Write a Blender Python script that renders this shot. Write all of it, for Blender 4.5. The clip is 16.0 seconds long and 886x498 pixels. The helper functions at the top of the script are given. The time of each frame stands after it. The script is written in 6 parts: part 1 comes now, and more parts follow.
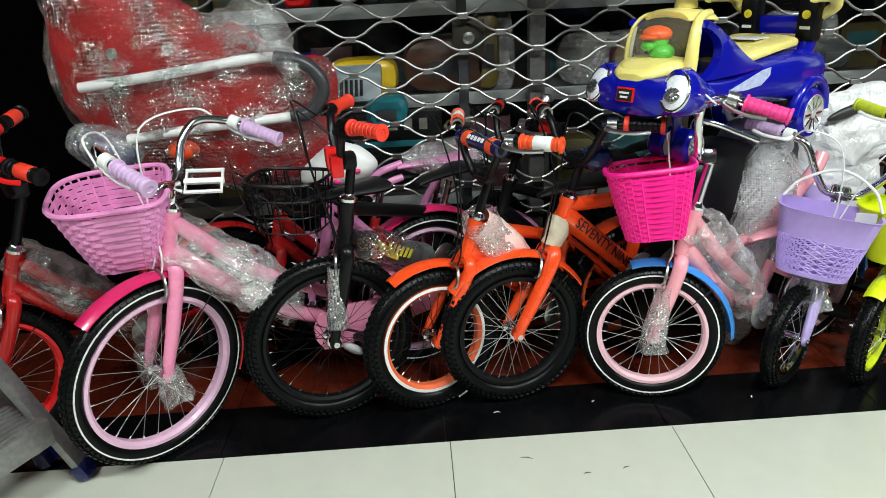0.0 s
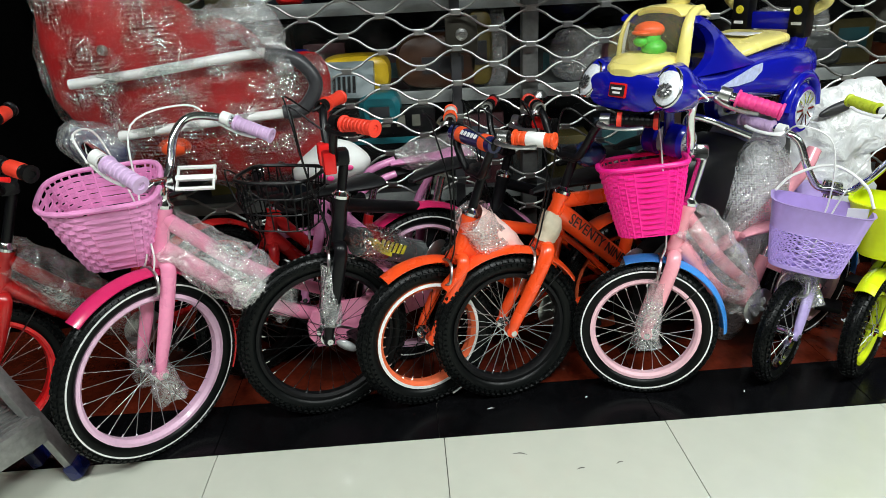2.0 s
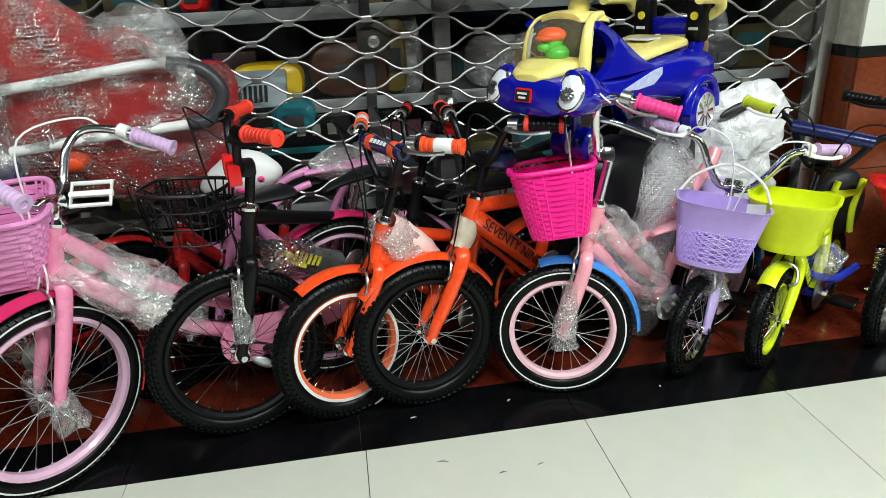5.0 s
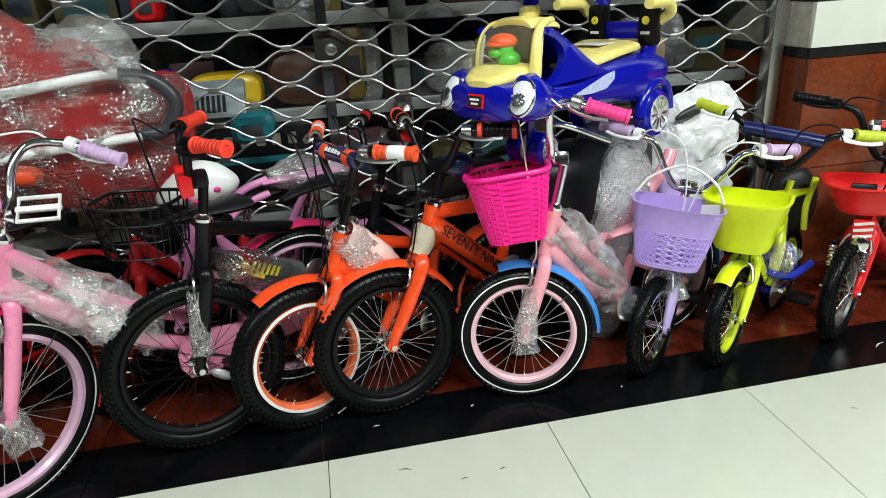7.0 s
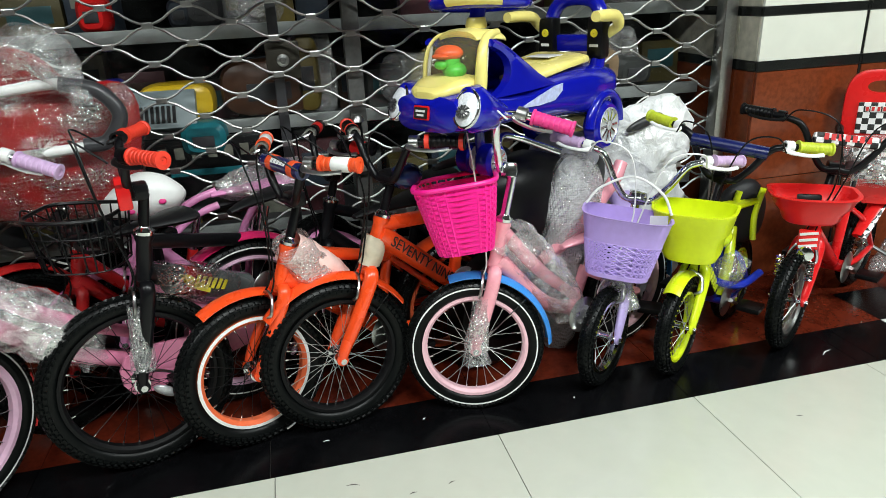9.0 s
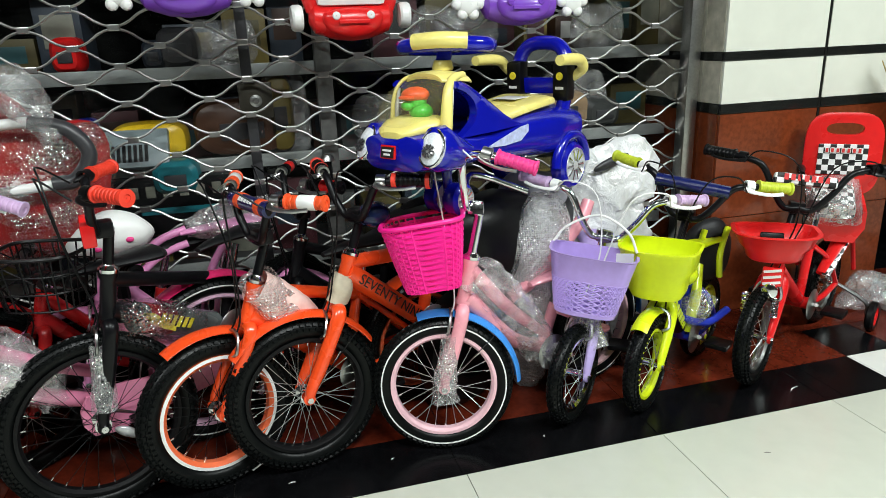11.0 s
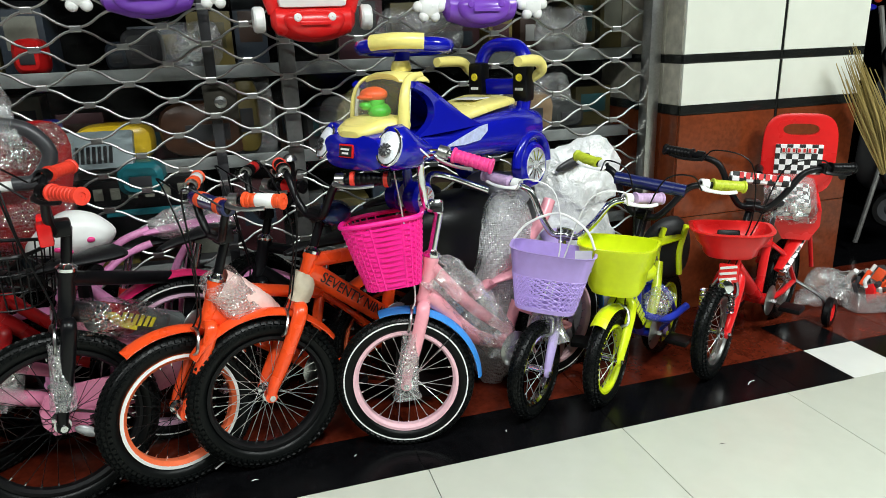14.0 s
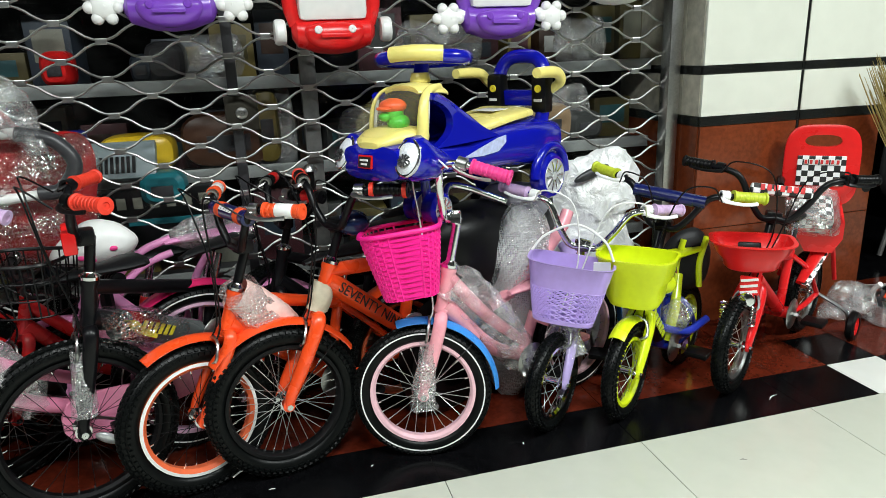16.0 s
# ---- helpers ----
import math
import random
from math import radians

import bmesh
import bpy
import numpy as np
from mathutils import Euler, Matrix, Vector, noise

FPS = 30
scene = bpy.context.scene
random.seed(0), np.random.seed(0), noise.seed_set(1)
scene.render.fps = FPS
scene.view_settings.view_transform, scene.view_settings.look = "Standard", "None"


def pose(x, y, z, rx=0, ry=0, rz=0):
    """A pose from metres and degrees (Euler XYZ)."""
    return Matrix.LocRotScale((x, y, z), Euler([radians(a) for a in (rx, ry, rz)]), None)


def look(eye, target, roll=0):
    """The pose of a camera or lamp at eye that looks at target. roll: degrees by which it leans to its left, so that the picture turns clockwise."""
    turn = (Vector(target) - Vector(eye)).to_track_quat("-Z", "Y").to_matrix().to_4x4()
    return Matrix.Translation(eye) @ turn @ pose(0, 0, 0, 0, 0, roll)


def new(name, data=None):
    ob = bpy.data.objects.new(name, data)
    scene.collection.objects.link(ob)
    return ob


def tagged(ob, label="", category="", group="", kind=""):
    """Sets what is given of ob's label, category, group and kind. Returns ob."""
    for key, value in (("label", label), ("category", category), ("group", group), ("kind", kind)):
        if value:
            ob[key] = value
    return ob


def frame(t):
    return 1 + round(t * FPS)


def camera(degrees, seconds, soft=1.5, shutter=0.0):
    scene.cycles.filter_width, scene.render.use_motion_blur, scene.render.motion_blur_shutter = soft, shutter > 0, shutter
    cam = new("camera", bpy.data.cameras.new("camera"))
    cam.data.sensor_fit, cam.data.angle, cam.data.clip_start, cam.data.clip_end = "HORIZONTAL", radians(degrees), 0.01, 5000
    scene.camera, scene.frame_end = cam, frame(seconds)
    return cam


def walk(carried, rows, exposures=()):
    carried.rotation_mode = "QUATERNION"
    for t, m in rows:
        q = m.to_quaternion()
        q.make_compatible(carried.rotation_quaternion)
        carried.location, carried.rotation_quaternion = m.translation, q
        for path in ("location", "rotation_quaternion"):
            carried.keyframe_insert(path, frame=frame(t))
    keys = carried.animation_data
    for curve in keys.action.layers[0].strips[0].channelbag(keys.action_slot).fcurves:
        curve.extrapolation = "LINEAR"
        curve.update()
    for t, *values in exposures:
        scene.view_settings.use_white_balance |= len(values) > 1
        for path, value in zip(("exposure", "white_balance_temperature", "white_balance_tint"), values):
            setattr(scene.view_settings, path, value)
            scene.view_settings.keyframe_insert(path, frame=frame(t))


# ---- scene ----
cam = camera(67.2, 16.0, soft=0.8)
PATH = [
    (0, (0.839, 0.437, 1.155), (0.9, 2.286, 0.393), -2.9),
    (0.5, (0.839, 0.44, 1.152), (0.908, 2.286, 0.387), -2.9),
    (1, (0.837, 0.438, 1.154), (0.904, 2.283, 0.383), -3.1),
    (1.5, (0.842, 0.438, 1.151), (0.905, 2.284, 0.383), -3.1),
    (2, (0.841, 0.437, 1.151), (0.919, 2.282, 0.382), -2.9),
    (2.5, (0.852, 0.435, 1.153), (0.965, 2.28, 0.389), -2.6),
    (3, (0.861, 0.438, 1.148), (1.018, 2.28, 0.385), -2.1),
    (3.5, (0.87, 0.445, 1.146), (1.069, 2.28, 0.374), -2.2),
    (4, (0.881, 0.446, 1.146), (1.102, 2.284, 0.388), -2.6),
    (6.5, (0.939, 0.44, 1.143), (1.261, 2.262, 0.383), -3.0),
    (7, (0.955, 0.436, 1.145), (1.285, 2.262, 0.399), -3.4),
    (7.5, (0.97, 0.431, 1.141), (1.318, 2.258, 0.407), -3.2),
    (8, (0.985, 0.431, 1.14), (1.341, 2.255, 0.401), -2.7),
    (8.5, (1.006, 0.431, 1.141), (1.378, 2.251, 0.401), -2.8),
    (9, (1.021, 0.433, 1.141), (1.432, 2.253, 0.42), -2.8),
    (11.3, (1.063, 0.405, 1.138), (1.551, 2.247, 0.529), -2.2),
    (11.5, (1.067, 0.401, 1.137), (1.566, 2.237, 0.521), -2.1),
    (12, (1.078, 0.396, 1.133), (1.601, 2.223, 0.509), -1.9),
    (12.5, (1.087, 0.388, 1.129), (1.628, 2.211, 0.507), -1.7),
    (13, (1.099, 0.376, 1.125), (1.67, 2.189, 0.502), -1.5),
    (13.5, (1.11, 0.368, 1.124), (1.697, 2.175, 0.502), -1.9),
    (14, (1.108, 0.364, 1.125), (1.634, 2.199, 0.526), -2.2),
    (14.5, (1.108, 0.366, 1.126), (1.558, 2.223, 0.535), -2.8),
    (15, (1.108, 0.369, 1.128), (1.572, 2.221, 0.535), -2.4),
    (15.5, (1.107, 0.368, 1.128), (1.58, 2.222, 0.546), -2.2),
    (16, (1.106, 0.364, 1.128), (1.586, 2.221, 0.559), -2.3),
]
walk(cam, [(t, look(eye, target, roll)) for t, eye, target, roll in PATH])

# ---- light: a mall corridor lit by ceiling panels ----
world = bpy.data.worlds.new("corridor_air")
scene.world = world
world.use_nodes = True
world.node_tree.nodes["Background"].inputs[0].default_value = (0.75, 0.85, 1.0, 1)
world.node_tree.nodes["Background"].inputs[1].default_value = 0.001


def area_lamp(name, x, y, z, sx, sy, watts, colour=(0.92, 1.0, 0.985)):
    data = bpy.data.lights.new(name, "AREA")
    data.shape, data.size, data.size_y, data.energy, data.color = "RECTANGLE", sx, sy, watts, colour
    ob = new(name, data)
    ob.matrix_world = pose(x, y, z, 0, 0, 0)
    return ob


for lx, watts in ((-0.9, 54), (1.5, 86), (3.9, 122)):
    area_lamp("ceiling_lamp", lx, 0.15, 2.86, 1.15, 0.28, watts)


# ---- materials ----
def material(name, colour, rough=0.5, metal=0.0, grain=60.0, vary=0.12, bump=0.0, stain=0.0, coat=0.0, alpha=1.0, ior=1.5,
             per_object=0.0, bump_scale=None, spec=0.5):
    m = bpy.data.materials.new(name)
    m.use_nodes = True
    nt = m.node_tree
    b = nt.nodes["Principled BSDF"]
    b.inputs["Metallic"].default_value = metal
    b.inputs["Coat Weight"].default_value = coat
    b.inputs["Coat Roughness"].default_value = 0.08
    b.inputs["Alpha"].default_value = alpha
    b.inputs["IOR"].default_value = ior
    b.inputs["Specular IOR Level"].default_value = spec
    co = nt.nodes.new("ShaderNodeTexCoord")
    fine = nt.nodes.new("ShaderNodeTexNoise")
    fine.inputs["Scale"].default_value, fine.inputs["Detail"].default_value = grain, 6
    broad = nt.nodes.new("ShaderNodeTexNoise")
    broad.inputs["Scale"].default_value, broad.inputs["Detail"].default_value = grain / 12, 4
    nt.links.new(co.outputs["Object"], fine.inputs["Vector"])
    nt.links.new(co.outputs["Object"], broad.inputs["Vector"])
    add = nt.nodes.new("ShaderNodeMath")
    add.operation = "ADD"
    nt.links.new(fine.outputs[0], add.inputs[0])
    nt.links.new(broad.outputs[0], add.inputs[1])
    ramp = nt.nodes.new("ShaderNodeMapRange")
    ramp.inputs["From Min"].default_value, ramp.inputs["From Max"].default_value = 0.7, 1.3
    ramp.inputs["To Min"].default_value, ramp.inputs["To Max"].default_value = 1 - vary, 1 + vary
    nt.links.new(add.outputs[0], ramp.inputs["Value"])
    hsv = nt.nodes.new("ShaderNodeHueSaturation")
    hsv.inputs["Color"].default_value = (*colour, 1)
    last = ramp.outputs[0]
    if per_object:
        info = nt.nodes.new("ShaderNodeObjectInfo")
        mr = nt.nodes.new("ShaderNodeMapRange")
        mr.inputs["To Min"].default_value, mr.inputs["To Max"].default_value = 1 - per_object, 1 + per_object
        nt.links.new(info.outputs["Random"], mr.inputs["Value"])
        mul = nt.nodes.new("ShaderNodeMath")
        mul.operation = "MULTIPLY"
        nt.links.new(last, mul.inputs[0])
        nt.links.new(mr.outputs[0], mul.inputs[1])
        last = mul.outputs[0]
    nt.links.new(last, hsv.inputs["Value"])
    nt.links.new(hsv.outputs[0], b.inputs["Base Color"])
    rr = nt.nodes.new("ShaderNodeMapRange")
    rr.inputs["To Min"].default_value, rr.inputs["To Max"].default_value = max(0.02, rough * 0.75), min(1, rough * 1.25)
    nt.links.new(broad.outputs[0], rr.inputs["Value"])
    nt.links.new(rr.outputs[0], b.inputs["Roughness"])
    if bump:
        bn = nt.nodes.new("ShaderNodeBump")
        bn.inputs["Strength"].default_value, bn.inputs["Distance"].default_value = bump, 0.002
        if bump_scale:
            bt = nt.nodes.new("ShaderNodeTexNoise")
            bt.inputs["Scale"].default_value, bt.inputs["Detail"].default_value = bump_scale, 5
            nt.links.new(co.outputs["Object"], bt.inputs["Vector"])
            nt.links.new(bt.outputs[0], bn.inputs["Height"])
        else:
            nt.links.new(fine.outputs[0], bn.inputs["Height"])
        nt.links.new(bn.outputs[0], b.inputs["Normal"])
    return m


def film_material(name, tint, cover, bubbles=True, scale=130.0, crumple=0.9, rough=0.16, gloss=0.22):
    """Clear packing film: a see-through sheet with a faint milky veil and a gloss that breaks up on its creases and bubbles."""
    m = bpy.data.materials.new(name)
    m.use_nodes = True
    nt = m.node_tree
    nt.nodes.remove(nt.nodes["Principled BSDF"])
    clear, veil, shine = nt.nodes.new("ShaderNodeBsdfTransparent"), nt.nodes.new("ShaderNodeBsdfDiffuse"), nt.nodes.new("ShaderNodeBsdfGlossy")
    veil.inputs["Color"].default_value = (*tint, 1)
    shine.inputs["Color"].default_value = (1, 1, 1, 1)
    shine.inputs["Roughness"].default_value = rough
    co = nt.nodes.new("ShaderNodeTexCoord")
    crease = nt.nodes.new("ShaderNodeTexNoise")
    crease.inputs["Scale"].default_value, crease.inputs["Detail"].default_value, crease.inputs["Distortion"].default_value = 22, 6, 0.6
    nt.links.new(co.outputs["Object"], crease.inputs["Vector"])
    bn = nt.nodes.new("ShaderNodeBump")
    bn.inputs["Strength"].default_value, bn.inputs["Distance"].default_value = crumple, 0.05
    nt.links.new(crease.outputs[0], bn.inputs["Height"])
    last = bn
    patch = nt.nodes.new("ShaderNodeTexNoise")
    patch.inputs["Scale"].default_value, patch.inputs["Detail"].default_value = 9, 5
    nt.links.new(co.outputs["Object"], patch.inputs["Vector"])
    amount = nt.nodes.new("ShaderNodeMapRange")
    amount.inputs["From Min"].default_value, amount.inputs["From Max"].default_value = 0.38, 0.72
    amount.inputs["To Min"].default_value, amount.inputs["To Max"].default_value = cover * 0.3, min(1, cover * 2.0)
    nt.links.new(patch.outputs[0], amount.inputs["Value"])
    shiny = nt.nodes.new("ShaderNodeMapRange")
    shiny.inputs["From Min"].default_value, shiny.inputs["From Max"].default_value = 0.42, 0.66
    shiny.inputs["To Min"].default_value, shiny.inputs["To Max"].default_value = gloss * 0.18, min(1, gloss * 2.4)
    nt.links.new(patch.outputs[0], shiny.inputs["Value"])
    if bubbles:
        vor = nt.nodes.new("ShaderNodeTexVoronoi")
        vor.inputs["Scale"].default_value, vor.inputs["Randomness"].default_value = scale, 0.3
        nt.links.new(co.outputs["Object"], vor.inputs["Vector"])
        inv = nt.nodes.new("ShaderNodeMath")
        inv.operation, inv.inputs[0].default_value = "SUBTRACT", 1.0
        nt.links.new(vor.outputs["Distance"], inv.inputs[1])
        b2 = nt.nodes.new("ShaderNodeBump")
        b2.inputs["Strength"].default_value, b2.inputs["Distance"].default_value = 0.9, 0.008
        nt.links.new(inv.outputs[0], b2.inputs["Height"])
        nt.links.new(bn.outputs[0], b2.inputs["Normal"])
        last = b2
        rim_ = nt.nodes.new("ShaderNodeMapRange")
        rim_.inputs["From Min"].default_value, rim_.inputs["From Max"].default_value = 0.2, 0.62
        rim_.inputs["To Min"].default_value, rim_.inputs["To Max"].default_value = 0.75, 1.6
        nt.links.new(vor.outputs["Distance"], rim_.inputs["Value"])
        veiled = nt.nodes.new("ShaderNodeMath")
        veiled.operation, veiled.use_clamp = "MULTIPLY", True
        nt.links.new(amount.outputs[0], veiled.inputs[0])
        nt.links.new(rim_.outputs[0], veiled.inputs[1])
        amount = veiled
    nt.links.new(last.outputs[0], shine.inputs["Normal"])
    nt.links.new(last.outputs[0], veil.inputs["Normal"])
    one, two = nt.nodes.new("ShaderNodeMixShader"), nt.nodes.new("ShaderNodeMixShader")
    nt.links.new(amount.outputs[0], one.inputs[0])
    nt.links.new(clear.outputs[0], one.inputs[1])
    nt.links.new(veil.outputs[0], one.inputs[2])
    nt.links.new(shiny.outputs[0], two.inputs[0])
    nt.links.new(one.outputs[0], two.inputs[1])
    nt.links.new(shine.outputs[0], two.inputs[2])
    nt.links.new(two.outputs[0], nt.nodes["Material Output"].inputs["Surface"])
    return m


def checker_material(name, scale):
    m = material(name, (0.8, 0.8, 0.8), 0.35, grain=80)
    nt = m.node_tree
    b = nt.nodes["Principled BSDF"]
    co = nt.nodes.new("ShaderNodeTexCoord")
    ck = nt.nodes.new("ShaderNodeTexChecker")
    ck.inputs["Color1"].default_value, ck.inputs["Color2"].default_value = (0.85, 0.85, 0.85, 1), (0.02, 0.02, 0.02, 1)
    ck.inputs["Scale"].default_value = scale
    nt.links.new(co.outputs["Object"], ck.inputs["Vector"])
    nt.links.new(ck.outputs["Color"], b.inputs["Base Color"])
    return m


def paint(name, colour, rough=0.28):
    return material(name, colour, rough, vary=0.06, grain=90, coat=0.5, bump=0.03)


PINK = paint("pink_paint", (0.85, 0.27, 0.44))
PALE_PINK = paint("pale_pink_paint", (0.87, 0.36, 0.42))
RIM_PINK = paint("pink_rim_paint", (0.84, 0.52, 0.70), 0.35)
RIM_ROSE = paint("rose_rim_paint", (0.85, 0.52, 0.58), 0.35)
DEEP_PINK = paint("deep_pink_metallic_paint", (0.62, 0.02, 0.12), 0.22)
ORANGE = paint("orange_paint", (0.88, 0.075, 0.012))
RED = paint("red_paint", (0.72, 0.012, 0.014))
DARK_RED = paint("dark_red_paint", (0.42, 0.01, 0.01))
ROYAL = paint("royal_blue_paint", (0.01, 0.03, 0.42))
BLUE = paint("sky_blue_paint", (0.04, 0.26, 0.72))
NAVY = paint("navy_paint", (0.004, 0.009, 0.085))
LIME = paint("lime_yellow_paint", (0.66, 0.78, 0.012))
LILAC = paint("lilac_paint", (0.42, 0.33, 0.62))
BLACK = material("black_paint", (0.004, 0.004, 0.005), 0.34, vary=0.1, grain=90, coat=0.04, spec=0.22)
GREY_PAINT = paint("grey_paint", (0.11, 0.12, 0.12))
ROSE_PAINT = paint("rose_frame_paint", (0.86, 0.32, 0.62))
PL_PINK = material("pink_plastic", (0.80, 0.29, 0.58), 0.38, vary=0.08, grain=50, bump=0.06)
PL_HOT = material("hot_pink_plastic", (0.95, 0.012, 0.28), 0.35, vary=0.08, grain=50, bump=0.06)
PL_LILAC = material("lilac_plastic", (0.44, 0.31, 0.71), 0.38, vary=0.07, grain=50, bump=0.05)
PL_LIME = material("lime_plastic", (0.70, 0.82, 0.006), 0.33, vary=0.06, grain=45, bump=0.05)
PL_RED = material("red_plastic", (0.74, 0.014, 0.014), 0.28, vary=0.06, grain=45, bump=0.04)
PL_ORANGE = material("orange_plastic", (0.85, 0.09, 0.02), 0.4, vary=0.07, bump=0.06)
PL_BLUE = material("royal_blue_plastic", (0.004, 0.007, 0.34), 0.16, vary=0.05, grain=30, coat=0.5)
PL_YELLOW = material("cream_yellow_plastic", (0.86, 0.74, 0.22), 0.28, vary=0.05, grain=40, bump=0.03)
PL_PURPLE = material("purple_plastic", (0.20, 0.06, 0.50), 0.25, vary=0.05, grain=40, coat=0.3)
PL_WHITE = material("white_plastic", (0.82, 0.82, 0.80), 0.35, vary=0.04, grain=40, bump=0.03)
PL_BLACK = material("black_plastic", (0.0035, 0.0035, 0.004), 0.36, vary=0.15, grain=80, bump=0.1, spec=0.22)
PL_GREY = material("grey_plastic", (0.04, 0.04, 0.044), 0.35, vary=0.1, grain=40, bump=0.05)
PL_GREEN = material("green_plastic", (0.06, 0.52, 0.05), 0.3, vary=0.06, grain=60)
PL_TEAL = material("teal_plastic", (0.012, 0.15, 0.18), 0.35, vary=0.08, grain=40)
PL_BROWN = material("brown_plastic", (0.07, 0.026, 0.01), 0.4, vary=0.15, grain=30)
RUBBER = material("tyre_rubber", (0.0035, 0.0042, 0.0042), 0.34, vary=0.35, grain=120, bump=0.25, spec=0.16)
GRIP_RED = material("red_rubber", (0.80, 0.045, 0.02), 0.5, vary=0.08, bump=0.15)
GRIP_LILAC = material("lilac_rubber", (0.62, 0.42, 0.66), 0.5, vary=0.08, bump=0.15)
GRIP_PINK = material("pink_rubber", (0.84, 0.05, 0.26), 0.45, vary=0.08, bump=0.12)
GRIP_LIME = material("lime_rubber", (0.52, 0.60, 0.03), 0.5, vary=0.08, bump=0.15)
CHROME = material("chrome", (0.82, 0.83, 0.85), 0.12, 1.0, vary=0.06, grain=100)
SPOKE = material("spoke_steel", (0.58, 0.58, 0.58), 0.38, 1.0, vary=0.15, grain=140)
STEEL = material("brushed_steel", (0.50, 0.50, 0.49), 0.3, 1.0, vary=0.15, grain=140, bump=0.05)
POST_STEEL = material("grey_post_steel", (0.15, 0.15, 0.145), 0.45, 0.6, vary=0.2, grain=60, bump=0.08)
GATE_STEEL = material("gate_steel", (0.44, 0.44, 0.42), 0.40, 0.9, vary=0.18, grain=90, bump=0.06)
DULL_STEEL = material("dull_aluminium", (0.34, 0.34, 0.33), 0.5, 0.8, vary=0.2, grain=70, bump=0.1)
FABRIC = material("red_fabric", (0.40, 0.003, 0.005), 0.6, vary=0.2, grain=200, bump=0.3)
SADDLE = material("black_vinyl", (0.006, 0.006, 0.007), 0.5, vary=0.2, grain=150, bump=0.2, spec=0.3)
PAPER = material("kraft_tape", (0.55, 0.48, 0.36), 0.7, vary=0.15, grain=60, bump=0.3)
WHITE_PAINT = material("white_print", (0.8, 0.8, 0.78), 0.5, vary=0.04)
YELLOW_PRINT = material("yellow_print", (0.72, 0.6, 0.03), 0.45, vary=0.08)
RED_PRINT = material("red_print", (0.65, 0.03, 0.03), 0.45, vary=0.08)
BLACK_PRINT = material("black_print", (0.01, 0.01, 0.01), 0.5, vary=0.08)
STRAW = material("straw", (0.36, 0.27, 0.09), 0.8, vary=0.25, grain=120, bump=0.2, per_object=0.25)
CARTON = material("cardboard", (0.30, 0.20, 0.11), 0.8, vary=0.12, grain=50, bump=0.15)
TRAY = film_material("clear_tray_plastic", (0.85, 0.88, 0.88), 0.22, False, crumple=0.05, rough=0.12)
BUBBLE = film_material("bubble_wrap", (0.95, 0.95, 0.95), 0.17, True, 105, gloss=0.24)
FILM = film_material("clear_film", (0.97, 0.97, 0.97), 0.17, False, gloss=0.26)
HAZY = film_material("hazy_film", (0.93, 0.9, 0.9), 0.36, False, gloss=0.26, crumple=1.0)
SACK_FILM = film_material("white_plastic_sack", (0.97, 0.98, 0.98), 2.3, False, gloss=0.12, crumple=0.5)
WHITE_BAG = film_material("milky_plastic_bag", (0.95, 0.96, 0.96), 1.0, False, gloss=0.14)
BAG_WRAP = film_material("stretched_bubble_wrap", (0.95, 0.93, 0.93), 0.014, True, 85, gloss=0.36, rough=0.06, crumple=1.0)
PARCEL_WRAP = film_material("frosted_bubble_wrap", (0.95, 0.96, 0.96), 0.34, True, 150, gloss=0.26, crumple=0.8)
LAMP_WHITE = material("frosted_silver_lens", (0.74, 0.76, 0.80), 0.25, 0.15, vary=0.2, grain=220, bump=0.6)
SILVER = material("silver_plated_plastic", (0.72, 0.73, 0.75), 0.3, 0.45, vary=0.12, grain=120, bump=0.1)
DARK_FILM = film_material("thin_film", (0.9, 0.92, 0.95), 0.05, False, gloss=0.18)
STICKER = material("grey_blue_sticker", (0.42, 0.46, 0.66), 0.3, vary=0.35, grain=80)
CHECK = checker_material("checker_print", 46)
CREAM_TILE = material("polished_cream_tile", (0.53, 0.545, 0.465), 0.16, vary=0.035, grain=14, per_object=0.02)
BLACK_TILE = material("polished_black_tile", (0.003, 0.003, 0.0035), 0.22, vary=0.4, grain=40, per_object=0.1, spec=0.15)
BROWN_TILE = material("polished_brown_granite", (0.10, 0.014, 0.006), 0.14, vary=0.35, grain=70, per_object=0.08, spec=0.35)
WHITE_TILE = material("white_marble_tile", (0.76, 0.77, 0.72), 0.14, vary=0.04, grain=10, per_object=0.02)
WALL_CREAM = material("cream_wall_tile", (0.74, 0.75, 0.66), 0.2, vary=0.04, grain=12, per_object=0.02)
# about half as bright as WALL_CREAM, with stronger uneven staining
WALL_DARK_STAINED = material("darker_stained_cream_tile", (0.40, 0.38, 0.31), 0.35, vary=0.35, grain=30, bump=0.05)
WALL_BROWN = material("brown_wall_granite", (0.17, 0.036, 0.012), 0.16, vary=0.3, grain=60, per_object=0.05)
WALL_BLACK = material("black_wall_granite", (0.012, 0.013, 0.012), 0.18, vary=0.3, grain=60)
GROUT = material("grout", (0.10, 0.09, 0.08), 0.9, vary=0.2, grain=90)
# kept dark so that the unseen corridor shell bounces little light
PLASTER = material("corridor_plaster", (0.07, 0.07, 0.068), 0.8, vary=0.05, grain=20, bump=0.05)
# near-zero reflectance, no specular: the shop's darkness is put into the colour
BLACKED_OUT_WALL = material("blacked_out_wall", (0.0012, 0.0012, 0.0012), 0.9, vary=0.2, grain=20, spec=0.0)
RIM_BLACK = material("matt_black_rim", (0.003, 0.003, 0.0035), 0.5, vary=0.2, grain=80, spec=0.25)
LAMP_MAT = bpy.data.materials.new("lamp_diffuser")
